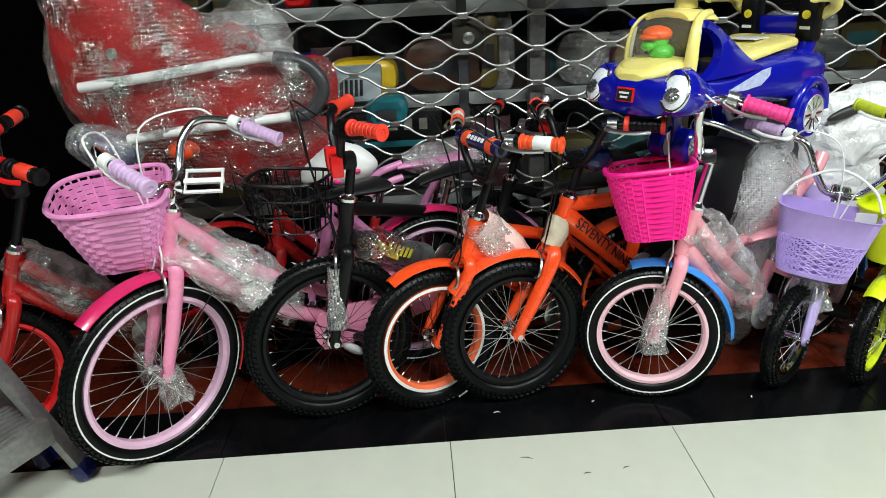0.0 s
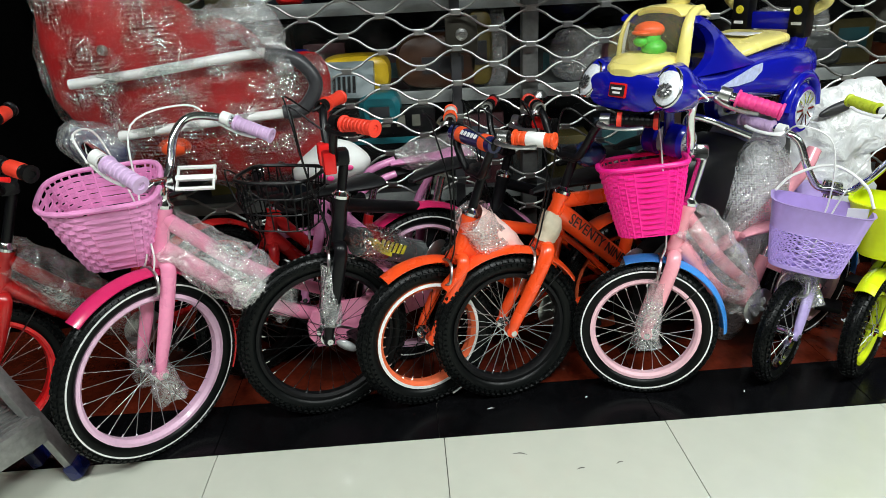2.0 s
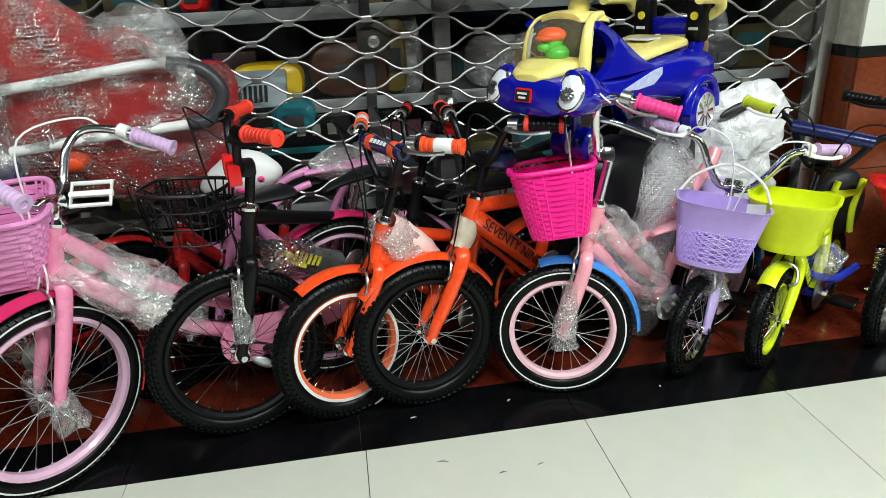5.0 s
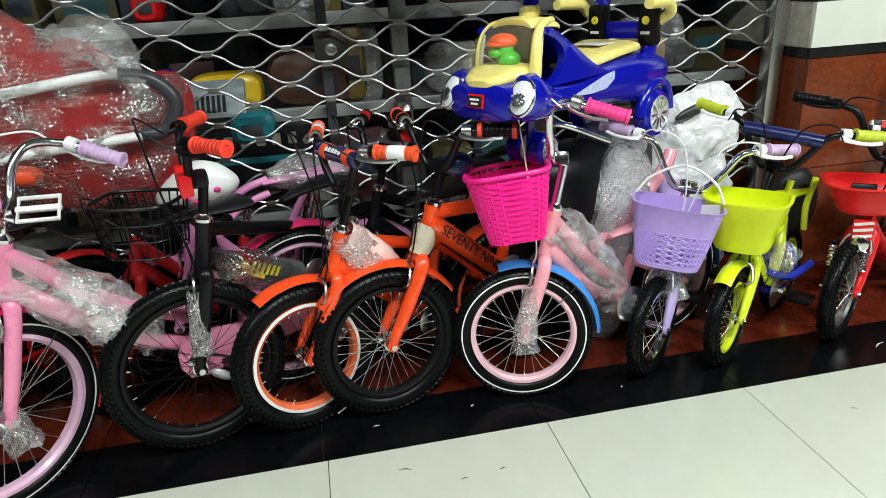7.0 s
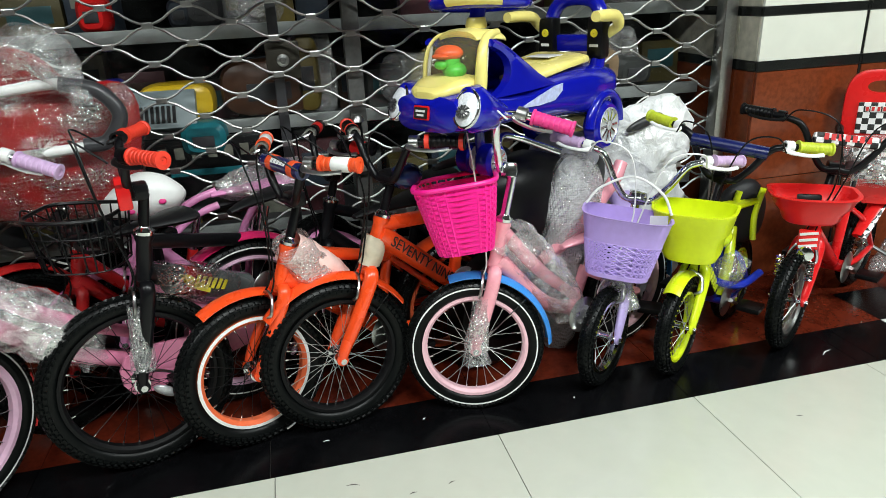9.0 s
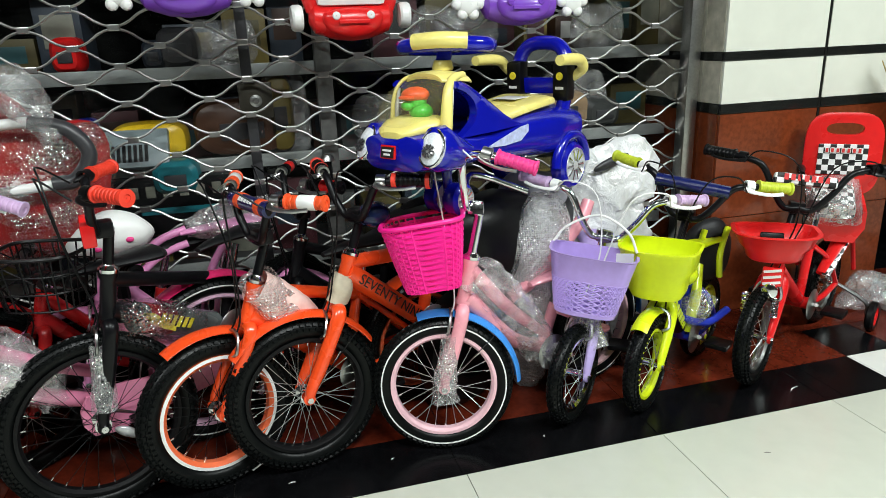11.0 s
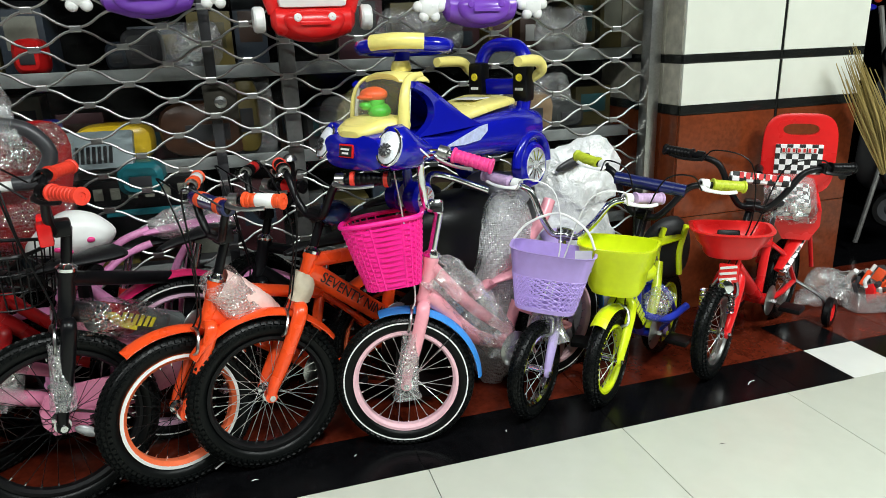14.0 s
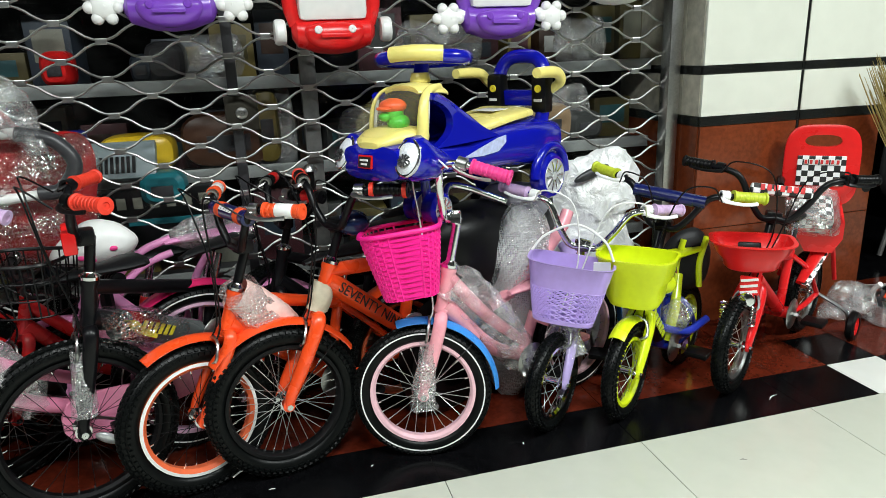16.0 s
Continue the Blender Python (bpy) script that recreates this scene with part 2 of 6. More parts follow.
LAMP_MAT.use_nodes = True
LAMP_MAT.node_tree.nodes["Principled BSDF"].inputs["Emission Color"].default_value = (1, 0.98, 0.93, 1)
LAMP_MAT.node_tree.nodes["Principled BSDF"].inputs["Emission Strength"].default_value = 6
WINDOW = film_material("shop_window_glass", (0.9, 0.95, 0.92), 0.002, False, crumple=0.02, rough=0.03, gloss=0.008)
SCREEN = bpy.data.materials.new("clear_windscreen")
SCREEN.use_nodes = True
_b = SCREEN.node_tree.nodes["Principled BSDF"]
_b.inputs["Roughness"].default_value, _b.inputs["Alpha"].default_value = 0.04, 0.10
_b.inputs["Base Color"].default_value = (0.5, 0.45, 0.2, 1)


# ---- mesh helpers ----
def smooth_path(points, steps=6, closed=False):
    """A Catmull-Rom curve through the points."""
    p = [Vector(q) for q in points]
    n = len(p)
    if n < 3:
        return p
    out = []
    for i in range(n if closed else n - 1):
        a = p[(i - 1) % n] if closed or i > 0 else p[0] * 2 - p[1]
        b, c = p[i], p[(i + 1) % n]
        d = p[(i + 2) % n] if closed or i + 2 < n else p[-1] * 2 - p[-2]
        for k in range(steps):
            t = k / steps
            out.append(0.5 * (2 * b + (c - a) * t + (2 * a - 5 * b + 4 * c - d) * t * t + (3 * b - a - 3 * c + d) * t ** 3))
    if not closed:
        out.append(p[-1])
    return out


def tube(bm, points, radius, seg=10, steps=6, closed=False, flat=1.0, caps=True):
    """Sweeps a round (or flattened) section along a smooth path; radius: a number, or one for each given point."""
    path = smooth_path(points, steps, closed) if steps > 1 else [Vector(q) for q in points]
    n = len(path)
    radii = [radius] * n
    if isinstance(radius, (list, tuple)):
        m = len(radius) - 1
        radii = []
        for i in range(n):
            f = i / (n - 1) * m
            k = min(int(f), m - 1)
            radii.append(radius[k] + (radius[k + 1] - radius[k]) * (f - k))
    rings, normal = [], None
    for i, p in enumerate(path):
        if closed:
            d = path[(i + 1) % n] - path[i - 1]
        else:
            d = path[min(i + 1, n - 1)] - path[max(i - 1, 0)]
        d = d.normalized() if d.length > 1e-9 else Vector((0, 0, 1))
        if normal is None:
            normal = d.cross(Vector((0, 0, 1)))
            if normal.length < 0.05:
                normal = d.cross(Vector((1, 0, 0)))
        normal = (normal - d * normal.dot(d)).normalized()
        other = d.cross(normal)
        rings.append([bm.verts.new(p + (normal * math.cos(a) + other * math.sin(a) * flat) * radii[i])
                      for a in (2 * math.pi * k / seg for k in range(seg))])
    for i in range(n if closed else n - 1):
        a, b = rings[i], rings[(i + 1) % n]
        for k in range(seg):
            bm.faces.new((a[k], a[(k + 1) % seg], b[(k + 1) % seg], b[k]))
    if not closed and caps:
        bm.faces.new(rings[0][::-1])
        bm.faces.new(rings[-1])
    return bm


def loft(bm, rings, caps=True, closed=True):
    """Skins a row of equally long point rings."""
    vs = [[bm.verts.new(p) for p in ring] for ring in rings]
    n = len(vs[0])
    for a, b in zip(vs, vs[1:]):
        for k in range(n if closed else n - 1):
            bm.faces.new((a[k], a[(k + 1) % n], b[(k + 1) % n], b[k]))
    if caps:
        bm.faces.new(vs[0][::-1])
        bm.faces.new(vs[-1])
    return bm


def lathe(bm, profile, m, seg=32, closed=False):
    """Turns a profile of (radius, height) round m's z axis."""
    rings = []
    for k in range(seg):
        a = 2 * math.pi * k / seg
        rings.append([bm.verts.new(m @ Vector((r * math.cos(a), r * math.sin(a), h))) for r, h in profile])
    n = len(profile)
    for k in range(seg):
        a, b = rings[k], rings[(k + 1) % seg]
        for i in range(n if closed else n - 1):
            bm.faces.new((a[i], b[i], b[(i + 1) % n], a[(i + 1) % n]))
    return bm


def box(bm, m, sx, sy, sz, bevel=0.0):
    """A box, its edges bevelled, centred on m."""
    made = bmesh.ops.create_cube(bm, size=1, matrix=m @ Matrix.Diagonal((sx, sy, sz, 1)))
    if bevel:
        edges = {e for v in made["verts"] for e in v.link_edges}
        bmesh.ops.bevel(bm, geom=list(edges), offset=bevel, segments=2, affect="EDGES", profile=0.6)
    return bm


def ball(bm, m, sx, sy, sz, u=18, v=12):
    bmesh.ops.create_uvsphere(bm, u_segments=u, v_segments=v, radius=1, matrix=m @ Matrix.Diagonal((sx, sy, sz, 1)))
    return bm


def pillow(bm, outline, y, depth, rings=8, crumple=0.0, seed=0.0, back=0.5, steps=5):
    """A stuffed shape: an outline in x and z, bulging towards the viewer by depth."""
    edge = smooth_path([(px, 0, pz) for px, pz in outline], steps, True)
    cx = sum(p.x for p in edge) / len(edge)
    cz = sum(p.z for p in edge) / len(edge)
    loops = []
    for i in range(-rings + 1, rings):
        a = i / rings * math.pi / 2
        s, d = math.cos(a), math.sin(a)
        ring = []
        for p in edge:
            q = Vector((cx + (p.x - cx) * s, y - depth * d * (1 if d > 0 else back), cz + (p.z - cz) * s))
            if crumple:
                q += noise.noise_vector(q * 9 + Vector((seed, 0, 0))) * crumple + noise.noise_vector(q * 28) * crumple * 0.4
            ring.append(q)
        loops.append(ring)
    return loft(bm, loops)


def part(name, bm, mat, parent, label="", smooth=True):
    """Links a bmesh, in world coordinates, as one mesh under a thing or a part."""
    me = bpy.data.meshes.new(name)
    bmesh.ops.recalc_face_normals(bm, faces=bm.faces)
    bm.to_mesh(me)
    bm.free()
    for mt in (mat if isinstance(mat, (list, tuple)) else [mat]):
        me.materials.append(mt)
    if smooth:
        me.shade_smooth()
        me.set_sharp_from_angle(angle=radians(38))
    ob = new(name, me)
    if parent is not None:
        ob.parent = parent
        if parent.type == "EMPTY":
            ob.matrix_parent_inverse = parent.matrix_basis.inverted()
    if label:
        ob["label"] = label
    return ob


def thing(name, at, label, category, group="", kind=""):
    ob = new(name)
    ob.empty_display_size = 0.05
    ob.matrix_basis = Matrix.Translation(at)
    return tagged(ob, label, category, group, kind)


def shared(name, mesh, m, parent, label=""):
    ob = new(name, mesh)
    ob.parent = parent
    if parent.type == "EMPTY":
        ob.matrix_parent_inverse = parent.matrix_basis.inverted()
    ob.matrix_basis = m
    if label:
        ob["label"] = label
    return ob


def mesh_of(bm, mat, name):
    me = bpy.data.meshes.new(name)
    bmesh.ops.recalc_face_normals(bm, faces=bm.faces)
    bm.to_mesh(me)
    bm.free()
    me.materials.append(mat)
    return me


def solo(name, bm, mat, label, category, group="", kind=""):
    return tagged(part(name, bm, mat, None), label, category, group, kind)


def along(a, b):
    """A pose at a with z towards b."""
    a, b = Vector(a), Vector(b)
    return Matrix.Translation(a) @ (b - a).to_track_quat("Z", "Y").to_matrix().to_4x4()


def lerp(a, b, f):
    return Vector(a) * (1 - f) + Vector(b) * f


N = bmesh.new

# ---- structure ----
GATE_Y, BLACK_Y, BROWN_Y, COLUMN_X, COLUMN_END, COLUMN_Y = 2.76, 1.89, 2.11, 2.71, 3.565, 2.591
ground = solo("floor", box(N(), pose(1.5, 1.0, -0.06), 16, 12, 0.1), GROUT, "dark screed under the polished corridor tiles", "floor", kind="structure")
# ceiling and corridor walls are added out of view to close the room
ceiling = solo("ceiling", box(N(), pose(1.5, 0.2, 3.0), 16, 10, 0.1), PLASTER, "unseen dark grey corridor ceiling", "ceiling", kind="structure")
solo("wall_south", box(N(), pose(1.5, -3.6, 1.5), 16, 0.1, 3.1), PLASTER, "unseen dark grey wall across the corridor", "wall", kind="structure")
solo("wall_west", box(N(), pose(-5.5, 0.2, 1.5), 0.1, 7.7, 3.1), PLASTER, "unseen dark grey wall at the corridor's end", "wall", kind="structure")
solo("wall_east", box(N(), pose(8.5, 0.2, 1.5), 0.1, 7.7, 3.1), PLASTER, "unseen dark grey wall at the corridor's end", "wall", kind="structure")
# shop depth blacked out by colour; the fascia is added above the view
solo("wall_north", box(N(), pose(1.5, 4.1, 1.5), 16, 0.1, 3.1), BLACKED_OUT_WALL, "back wall of the closed shop, blacked out for its darkness", "wall", kind="structure")
solo("wall_header", box(N(), pose(1.5, 2.9, 2.6), 16, 0.12, 0.9), BLACKED_OUT_WALL, "unseen fascia above the shop gate, blacked out", "wall", kind="structure")
for lx in (-0.9, 1.5, 3.9):
    lamp = thing("ceiling_light", (lx, 0.15, 2.95), "white recessed corridor ceiling light panel", "lamp", "corridor lights")
    part("frame", box(N(), pose(lx, 0.15, 2.925), 1.3, 0.4, 0.05, 0.01), PL_WHITE, lamp)
    part("diffuser", box(N(), pose(lx, 0.15, 2.89), 1.2, 0.3, 0.02, 0.004), LAMP_MAT, lamp)


# ---- bicycles ----
def heading_frame(x, y, z, h, lean=0.0):
    """Axes of a steered part: x ahead, y to the rider's left, z up; h: degrees from +x of the line towards the rear."""
    a = radians(h)
    f = Vector((-math.cos(a), -math.sin(a), 0))
    left = Vector((math.sin(a), -math.cos(a), 0))
    up = Vector((0, 0, 1)) * math.cos(radians(lean)) - left * math.sin(radians(lean))
    left = up.cross(f)
    m = Matrix((f, left, up)).transposed().to_4x4()
    m.translation = (x, y, z)
    return m


ROD = {}


def rod(mat):
    if mat.name not in ROD:
        bm = N()
        bmesh.ops.create_cone(bm, cap_ends=True, segments=6, radius1=1, radius2=1, depth=1, matrix=pose(0, 0, 0.5))
        ROD[mat.name] = mesh_of(bm, mat, "spoke")
    return ROD[mat.name]


def wheel(name, m, r, tw, rim_mat, owner, stripe=None, spokes=28, spoke_mat=SPOKE, rim_depth=0.011, label="", edge=None):
    """A spoked wheel; m: hub centre, y along the axle."""
    turn = m @ pose(0, 0, 0, 90)  # lathe axis along the axle
    rr = r - 2 * tw
    hub = part(name, lathe(N(), [(0.001, -0.036), (0.008, -0.036), (0.009, -0.028), (0.02, -0.027), (0.02, -0.023), (0.011, -0.018),
                                 (0.011, 0.018), (0.02, 0.023), (0.02, 0.027), (0.009, 0.028), (0.008, 0.036), (0.001, 0.036)], turn, 16),
               CHROME, owner, label)
    w = tw * 0.72
    part("rim", lathe(N(), [(rr + 0.004, -w), (rr + 0.004, w), (rr - rim_depth * 0.4, w * 1.02), (rr - rim_depth, w * 0.55),
                            (rr - rim_depth, -w * 0.55), (rr - rim_depth * 0.4, -w * 1.02)], turn, 56, True), rim_mat, hub)
    if edge:
        ebm = N()
        for side in (-1, 1):
            lathe(ebm, [(rr + 0.004, w * 1.04 * side), (rr - rim_depth * 0.3, w * 1.08 * side), (rr - rim_depth * 0.3, w * 0.9 * side), (rr + 0.004, w * 0.9 * side)], turn, 56, True)
        part("rim_edge", ebm, edge, hub, "cream painted rim edge")
    bm = N()
    knobs = max(44, int(2 * math.pi * r / 0.0185))
    for k in range(knobs):
        for j, tip in enumerate((-56, -28, 0, 28, 56) if stripe else (-82, -56, -28, 0, 28, 56, 82)):
            a = 2 * math.pi * (k + (0.5 if j % 2 else 0.0)) / knobs
            phi = radians(tip)
            hs, hw, hh = 2 * math.pi * r / knobs * 0.34, tw * 0.17, 0.0035
            q = turn @ Matrix.Rotation(a, 4, "Z") @ Matrix.Translation((r - tw + tw * math.cos(phi), 0, tw * math.sin(phi))) @ Matrix.Rotation(-phi, 4, "Y")
            low = [bm.verts.new(q @ Vector((-0.004, sx * hs, sy * hw))) for sx, sy in ((-1, -1), (1, -1), (1, 1), (-1, 1))]
            high = [bm.verts.new(q @ Vector((hh, sx * hs * 0.82, sy * hw * 0.82))) for sx, sy in ((-1, -1), (1, -1), (1, 1), (-1, 1))]
            bm.faces.new(high)
            for i in range(4):
                bm.faces.new((low[i], low[(i + 1) % 4], high[(i + 1) % 4], high[i]))
    part("tyre", lathe(N(), [(r - tw + tw * math.cos(a), tw * 0.95 * math.sin(a)) for a in (2 * math.pi * k / 12 for k in range(12))], turn, 64, True), RUBBER, hub)
    tagged(part("tread", bm, RUBBER, hub, smooth=False), kind="stuff")
    if stripe:
        sbm = N()
        for side in (-1, 1):
            z = side * tw * 0.945
            lathe(sbm, [(r - tw * 0.86, z * 1.01), (r - tw * 0.70, z * 1.01), (r - tw * 0.70, z * 0.8), (r - tw * 0.86, z * 0.8)], turn, 64, True)
        part("sidewall_stripe", sbm, stripe, hub)
    for k in range(spokes):
        side = 1 if k % 2 else -1
        a = 2 * math.pi * k / spokes
        b = a + (0.75 if (k // 2) % 2 else -0.75)
        p = turn @ Vector((0.018 * math.cos(b), 0.018 * math.sin(b), 0.025 * side))
        q = turn @ Vector(((rr - rim_depth) * math.cos(a), (rr - rim_depth) * math.sin(a), 0))
        shared("spoke", rod(spoke_mat), along(p, q) @ Matrix.Diagonal((0.0009, 0.0009, (q - p).length, 1)), hub)
    for k in range(spokes):
        a = 2 * math.pi * k / spokes
        p = turn @ Vector(((rr - rim_depth - 0.011) * math.cos(a), (rr - rim_depth - 0.011) * math.sin(a), 0))
        q = turn @ Vector(((rr - rim_depth + 0.002) * math.cos(a), (rr - rim_depth + 0.002) * math.sin(a), 0))
        shared("nipple", rod(CHROME), along(p, q) @ Matrix.Diagonal((0.0021, 0.0021, (q - p).length, 1)), hub)
    return hub


def fender(name, m, r, a0, a1, width, mat, owner, label=""):
    """A mudguard: an arched band round the wheel, from angle a0 to a1 (degrees, 0 ahead, 90 on top)."""
    rings = []
    n = 22
    for i in range(n + 1):
        a = radians(a0 + (a1 - a0) * i / n)
        out, ring = [], []
        for k in range(9):
            s = -1 + k / 4
            out.append((r + 0.012 * (1 - s * s), s * width / 2))
        ring = [m @ Vector((rad * math.cos(a), v, rad * math.sin(a))) for rad, v in out]
        ring += [m @ Vector(((rad - 0.003) * math.cos(a), v * 0.97, (rad - 0.003) * math.sin(a))) for rad, v in out[::-1]]
        rings.append(ring)
    return part(name, loft(N(), rings), mat, owner, label)


def outline_d(width, depth, n=28, k=3.2):
    """A basket's plan: flat at the back (x = 0), rounded in front."""
    pts = []
    for i in range(n):
        a = 2 * math.pi * i / n
        c, s = math.cos(a), math.sin(a)
        px = math.copysign(abs(c) ** (2 / (k if c > 0 else 7)), c) * depth / 2
        py = math.copysign(abs(s) ** (2 / k), s) * width / 2
        pts.append((px, py))
    return pts


def ring_at(m, plan, z, s, off=0.0):
    return [m @ Vector((x * s + (math.copysign(off, x)), y * s + (math.copysign(off, y)), z)) for x, y in plan]


def basket_woven(m, w, d, top, bottom, mat, owner, label, rows=15, ribs=30, small=0.74, fill=0.33):
    plan = outline_d(w, d, 60)
    basket = part("basket", tube(N(), ring_at(m, plan, top, 1.02), 0.0065, 8, 1, True), mat, owner, label)
    part("basket_bottom", loft(N(), [ring_at(m, plan, bottom, small), ring_at(m, plan, bottom + 0.004, small)]), mat, basket)
    for j in range(rows):
        f = (j + 0.5) / rows
        z = bottom + (top - 0.012 - bottom) * f
        s = small + (1 - small) * f ** 0.9
        hh = (top - bottom) / rows * fill
        rings = []
        for i, (x, y) in enumerate(plan):
            wob = 0.0022 * math.sin(math.pi * (i + j * 2) / 1.0 / 2)
            r = math.hypot(x, y)
            kx, ky = x * s + x / r * wob, y * s + y / r * wob
            ix, iy = x * s + x / r * (wob - 0.003), y * s + y / r * (wob - 0.003)
            rings.append([m @ Vector((kx, ky, z - hh)), m @ Vector((kx, ky, z + hh)), m @ Vector((ix, iy, z + hh)), m @ Vector((ix, iy, z - hh))])
        part("slat", loft(N(), rings + rings[:1], False), mat, basket, smooth=False)
    for i in range(0, 60, 60 // ribs):
        x, y = plan[i]
        part("rib", tube(N(), [m @ Vector((x * small, y * small, bottom)), m @ Vector((x * (small + (1 - small) * 0.55), y * (small + (1 - small) * 0.55), (top + bottom) / 2)),
                               m @ Vector((x, y, top))], 0.0028, 5, 2), mat, basket)
    return basket


def basket_shell(m, w, d, top, bottom, mat, owner, label, small=0.78, lip=0.012, k=3.0, round_base=0.03):
    plan = outline_d(w, d, 56, k)
    rings = []
    for z, s in ((bottom, small * 0.6), (bottom, small * 0.82), (bottom + round_base * 0.3, small * 0.94), (bottom + round_base, small),
                 (bottom + (top - bottom) * 0.6, small + (1 - small) * 0.62), (top - 0.008, 1.0)):
        rings.append(ring_at(m, plan, z, s))
    rings.append(ring_at(m, plan, top, 1.0 + lip * 4))
    rings.append(ring_at(m, plan, top + 0.004, 1.0 + lip * 4))
    rings.append(ring_at(m, plan, top + 0.004, 0.97))
    for z, s in ((bottom + (top - bottom) * 0.6, (small + (1 - small) * 0.62) * 0.97), (bottom + round_base, small * 0.96), (bottom + 0.005, small * 0.8), (bottom + 0.005, small * 0.5)):
        rings.append(ring_at(m, plan, z, s))
    return part("basket", loft(N(), rings), mat, owner, label)


def basket_pierced(m, w, d, top, bottom, mat, owner, label, small=0.72):
    plan = outline_d(w, d, 72)
    mid = bottom + (top - bottom) * 0.60

    def sc(z):
        return small + (1 - small) * (z - bottom) / (top - bottom)
    rings = [ring_at(m, plan, mid, sc(mid)), ring_at(m, plan, top, 1.0), ring_at(m, plan, top + 0.003, 1.03), ring_at(m, plan, top + 0.003, 0.97),
             ring_at(m, plan, mid, sc(mid) - 0.025)]
    basket = part("basket", loft(N(), rings + rings[:1], False), mat, owner, label)
    part("basket_bottom", loft(N(), [ring_at(m, plan, bottom, small), ring_at(m, plan, bottom + 0.012, sc(bottom + 0.012)), ring_at(m, plan, bottom + 0.012, small * 0.9)]), mat, basket)
    rows = 6
    step = (mid - bottom - 0.012) / rows
    web = N()
    for j in range(rows + 1):
        z = bottom + 0.012 + step * j
        tube(web, [Vector(p) for p in ring_at(m, plan, z, sc(z) - 0.008)], 0.0016, 4, 1, True)
    for j in range(rows):
        z0, z1 = bottom + 0.012 + step * j, bottom + 0.012 + step * (j + 1)
        a, b = ring_at(m, plan, z0, sc(z0) - 0.008), ring_at(m, plan, z1, sc(z1) - 0.008)
        for i in range(0, 72, 2):
            tube(web, [a[i], b[(i + 2) % 72]], 0.0021, 4, 1, caps=False)
            tube(web, [a[(i + 2) % 72], b[i]], 0.0021, 4, 1, caps=False)
    part("pierced_web", web, mat, basket)
    return basket


def grip(m, p, q, mat, owner, end_mat=None, label="", rad=0.016, ring_mat=None):
    p, q = Vector(p), Vector(q)
    length = (q - p).length
    prof = [(0.001, 0), (rad * 1.25, 0.001), (rad * 1.25, 0.006)]
    n = 7
    for i in range(n):
        z = 0.008 + (length - 0.016) * i / n
        dz = (length - 0.016) / n
        prof += [(rad * 0.96, z), (rad * 1.05, z + dz * 0.15), (rad * 1.05, z + dz * 0.8), (rad * 0.96, z + dz * 0.92)]
    prof += [(rad * 1.22, length - 0.006), (rad * 1.22, length - 0.001), (rad * 0.55, length), (rad * 0.5, length - 0.003), (0.001, length - 0.003)]
    g = part("grip", lathe(N(), prof, along(m @ p, m @ q), 18), mat, owner, label)
    if ring_mat:
        for off in (0.002, length - 0.016):
            part("grip_ring", lathe(N(), [(rad * 1.0, 0), (rad * 1.3, 0.002), (rad * 1.3, 0.012), (rad * 1.0, 0.014)], along(m @ p, m @ q) @ pose(0, 0, off), 18), ring_mat, g, "red rubber ring")
    if end_mat:
        d = q - p
        part("grip_band", lathe(N(), [(rad * 1.07, 0), (rad * 1.12, 0.002), (rad * 1.12, length * 0.42), (rad * 1.07, length * 0.42 + 0.002)],
                                along(m @ (p + d * 0.33), m @ (p + d)), 18), end_mat, g)
    return g


def wrap(points, radii, owner, mat=None, label="clear crumpled plastic wrap", seed=0.0, crumple=0.012, name="plastic_wrap"):
    path = smooth_path(points, 7)
    n, rings, m = len(path), [], len(radii) - 1
    for i, p in enumerate(path):
        d = (path[min(i + 1, n - 1)] - path[max(i - 1, 0)]).normalized()
        a = d.cross(Vector((0.3, 1, 0.2))).normalized()
        b = d.cross(a)
        f = i / (n - 1) * m
        k = min(int(f), m - 1)
        rad = radii[k] + (radii[k + 1] - radii[k]) * (f - k)
        ring = []
        for j in range(22):
            t = 2 * math.pi * j / 22
            q = p + (a * math.cos(t) + b * math.sin(t)) * rad
            q += noise.noise_vector(q * 22 + Vector((seed, seed, 0))) * crumple + noise.noise_vector(q * 60) * crumple * 0.4
            ring.append(q)
        rings.append(ring)
    return part(name, loft(N(), rings, False), mat or BUBBLE, owner, label)


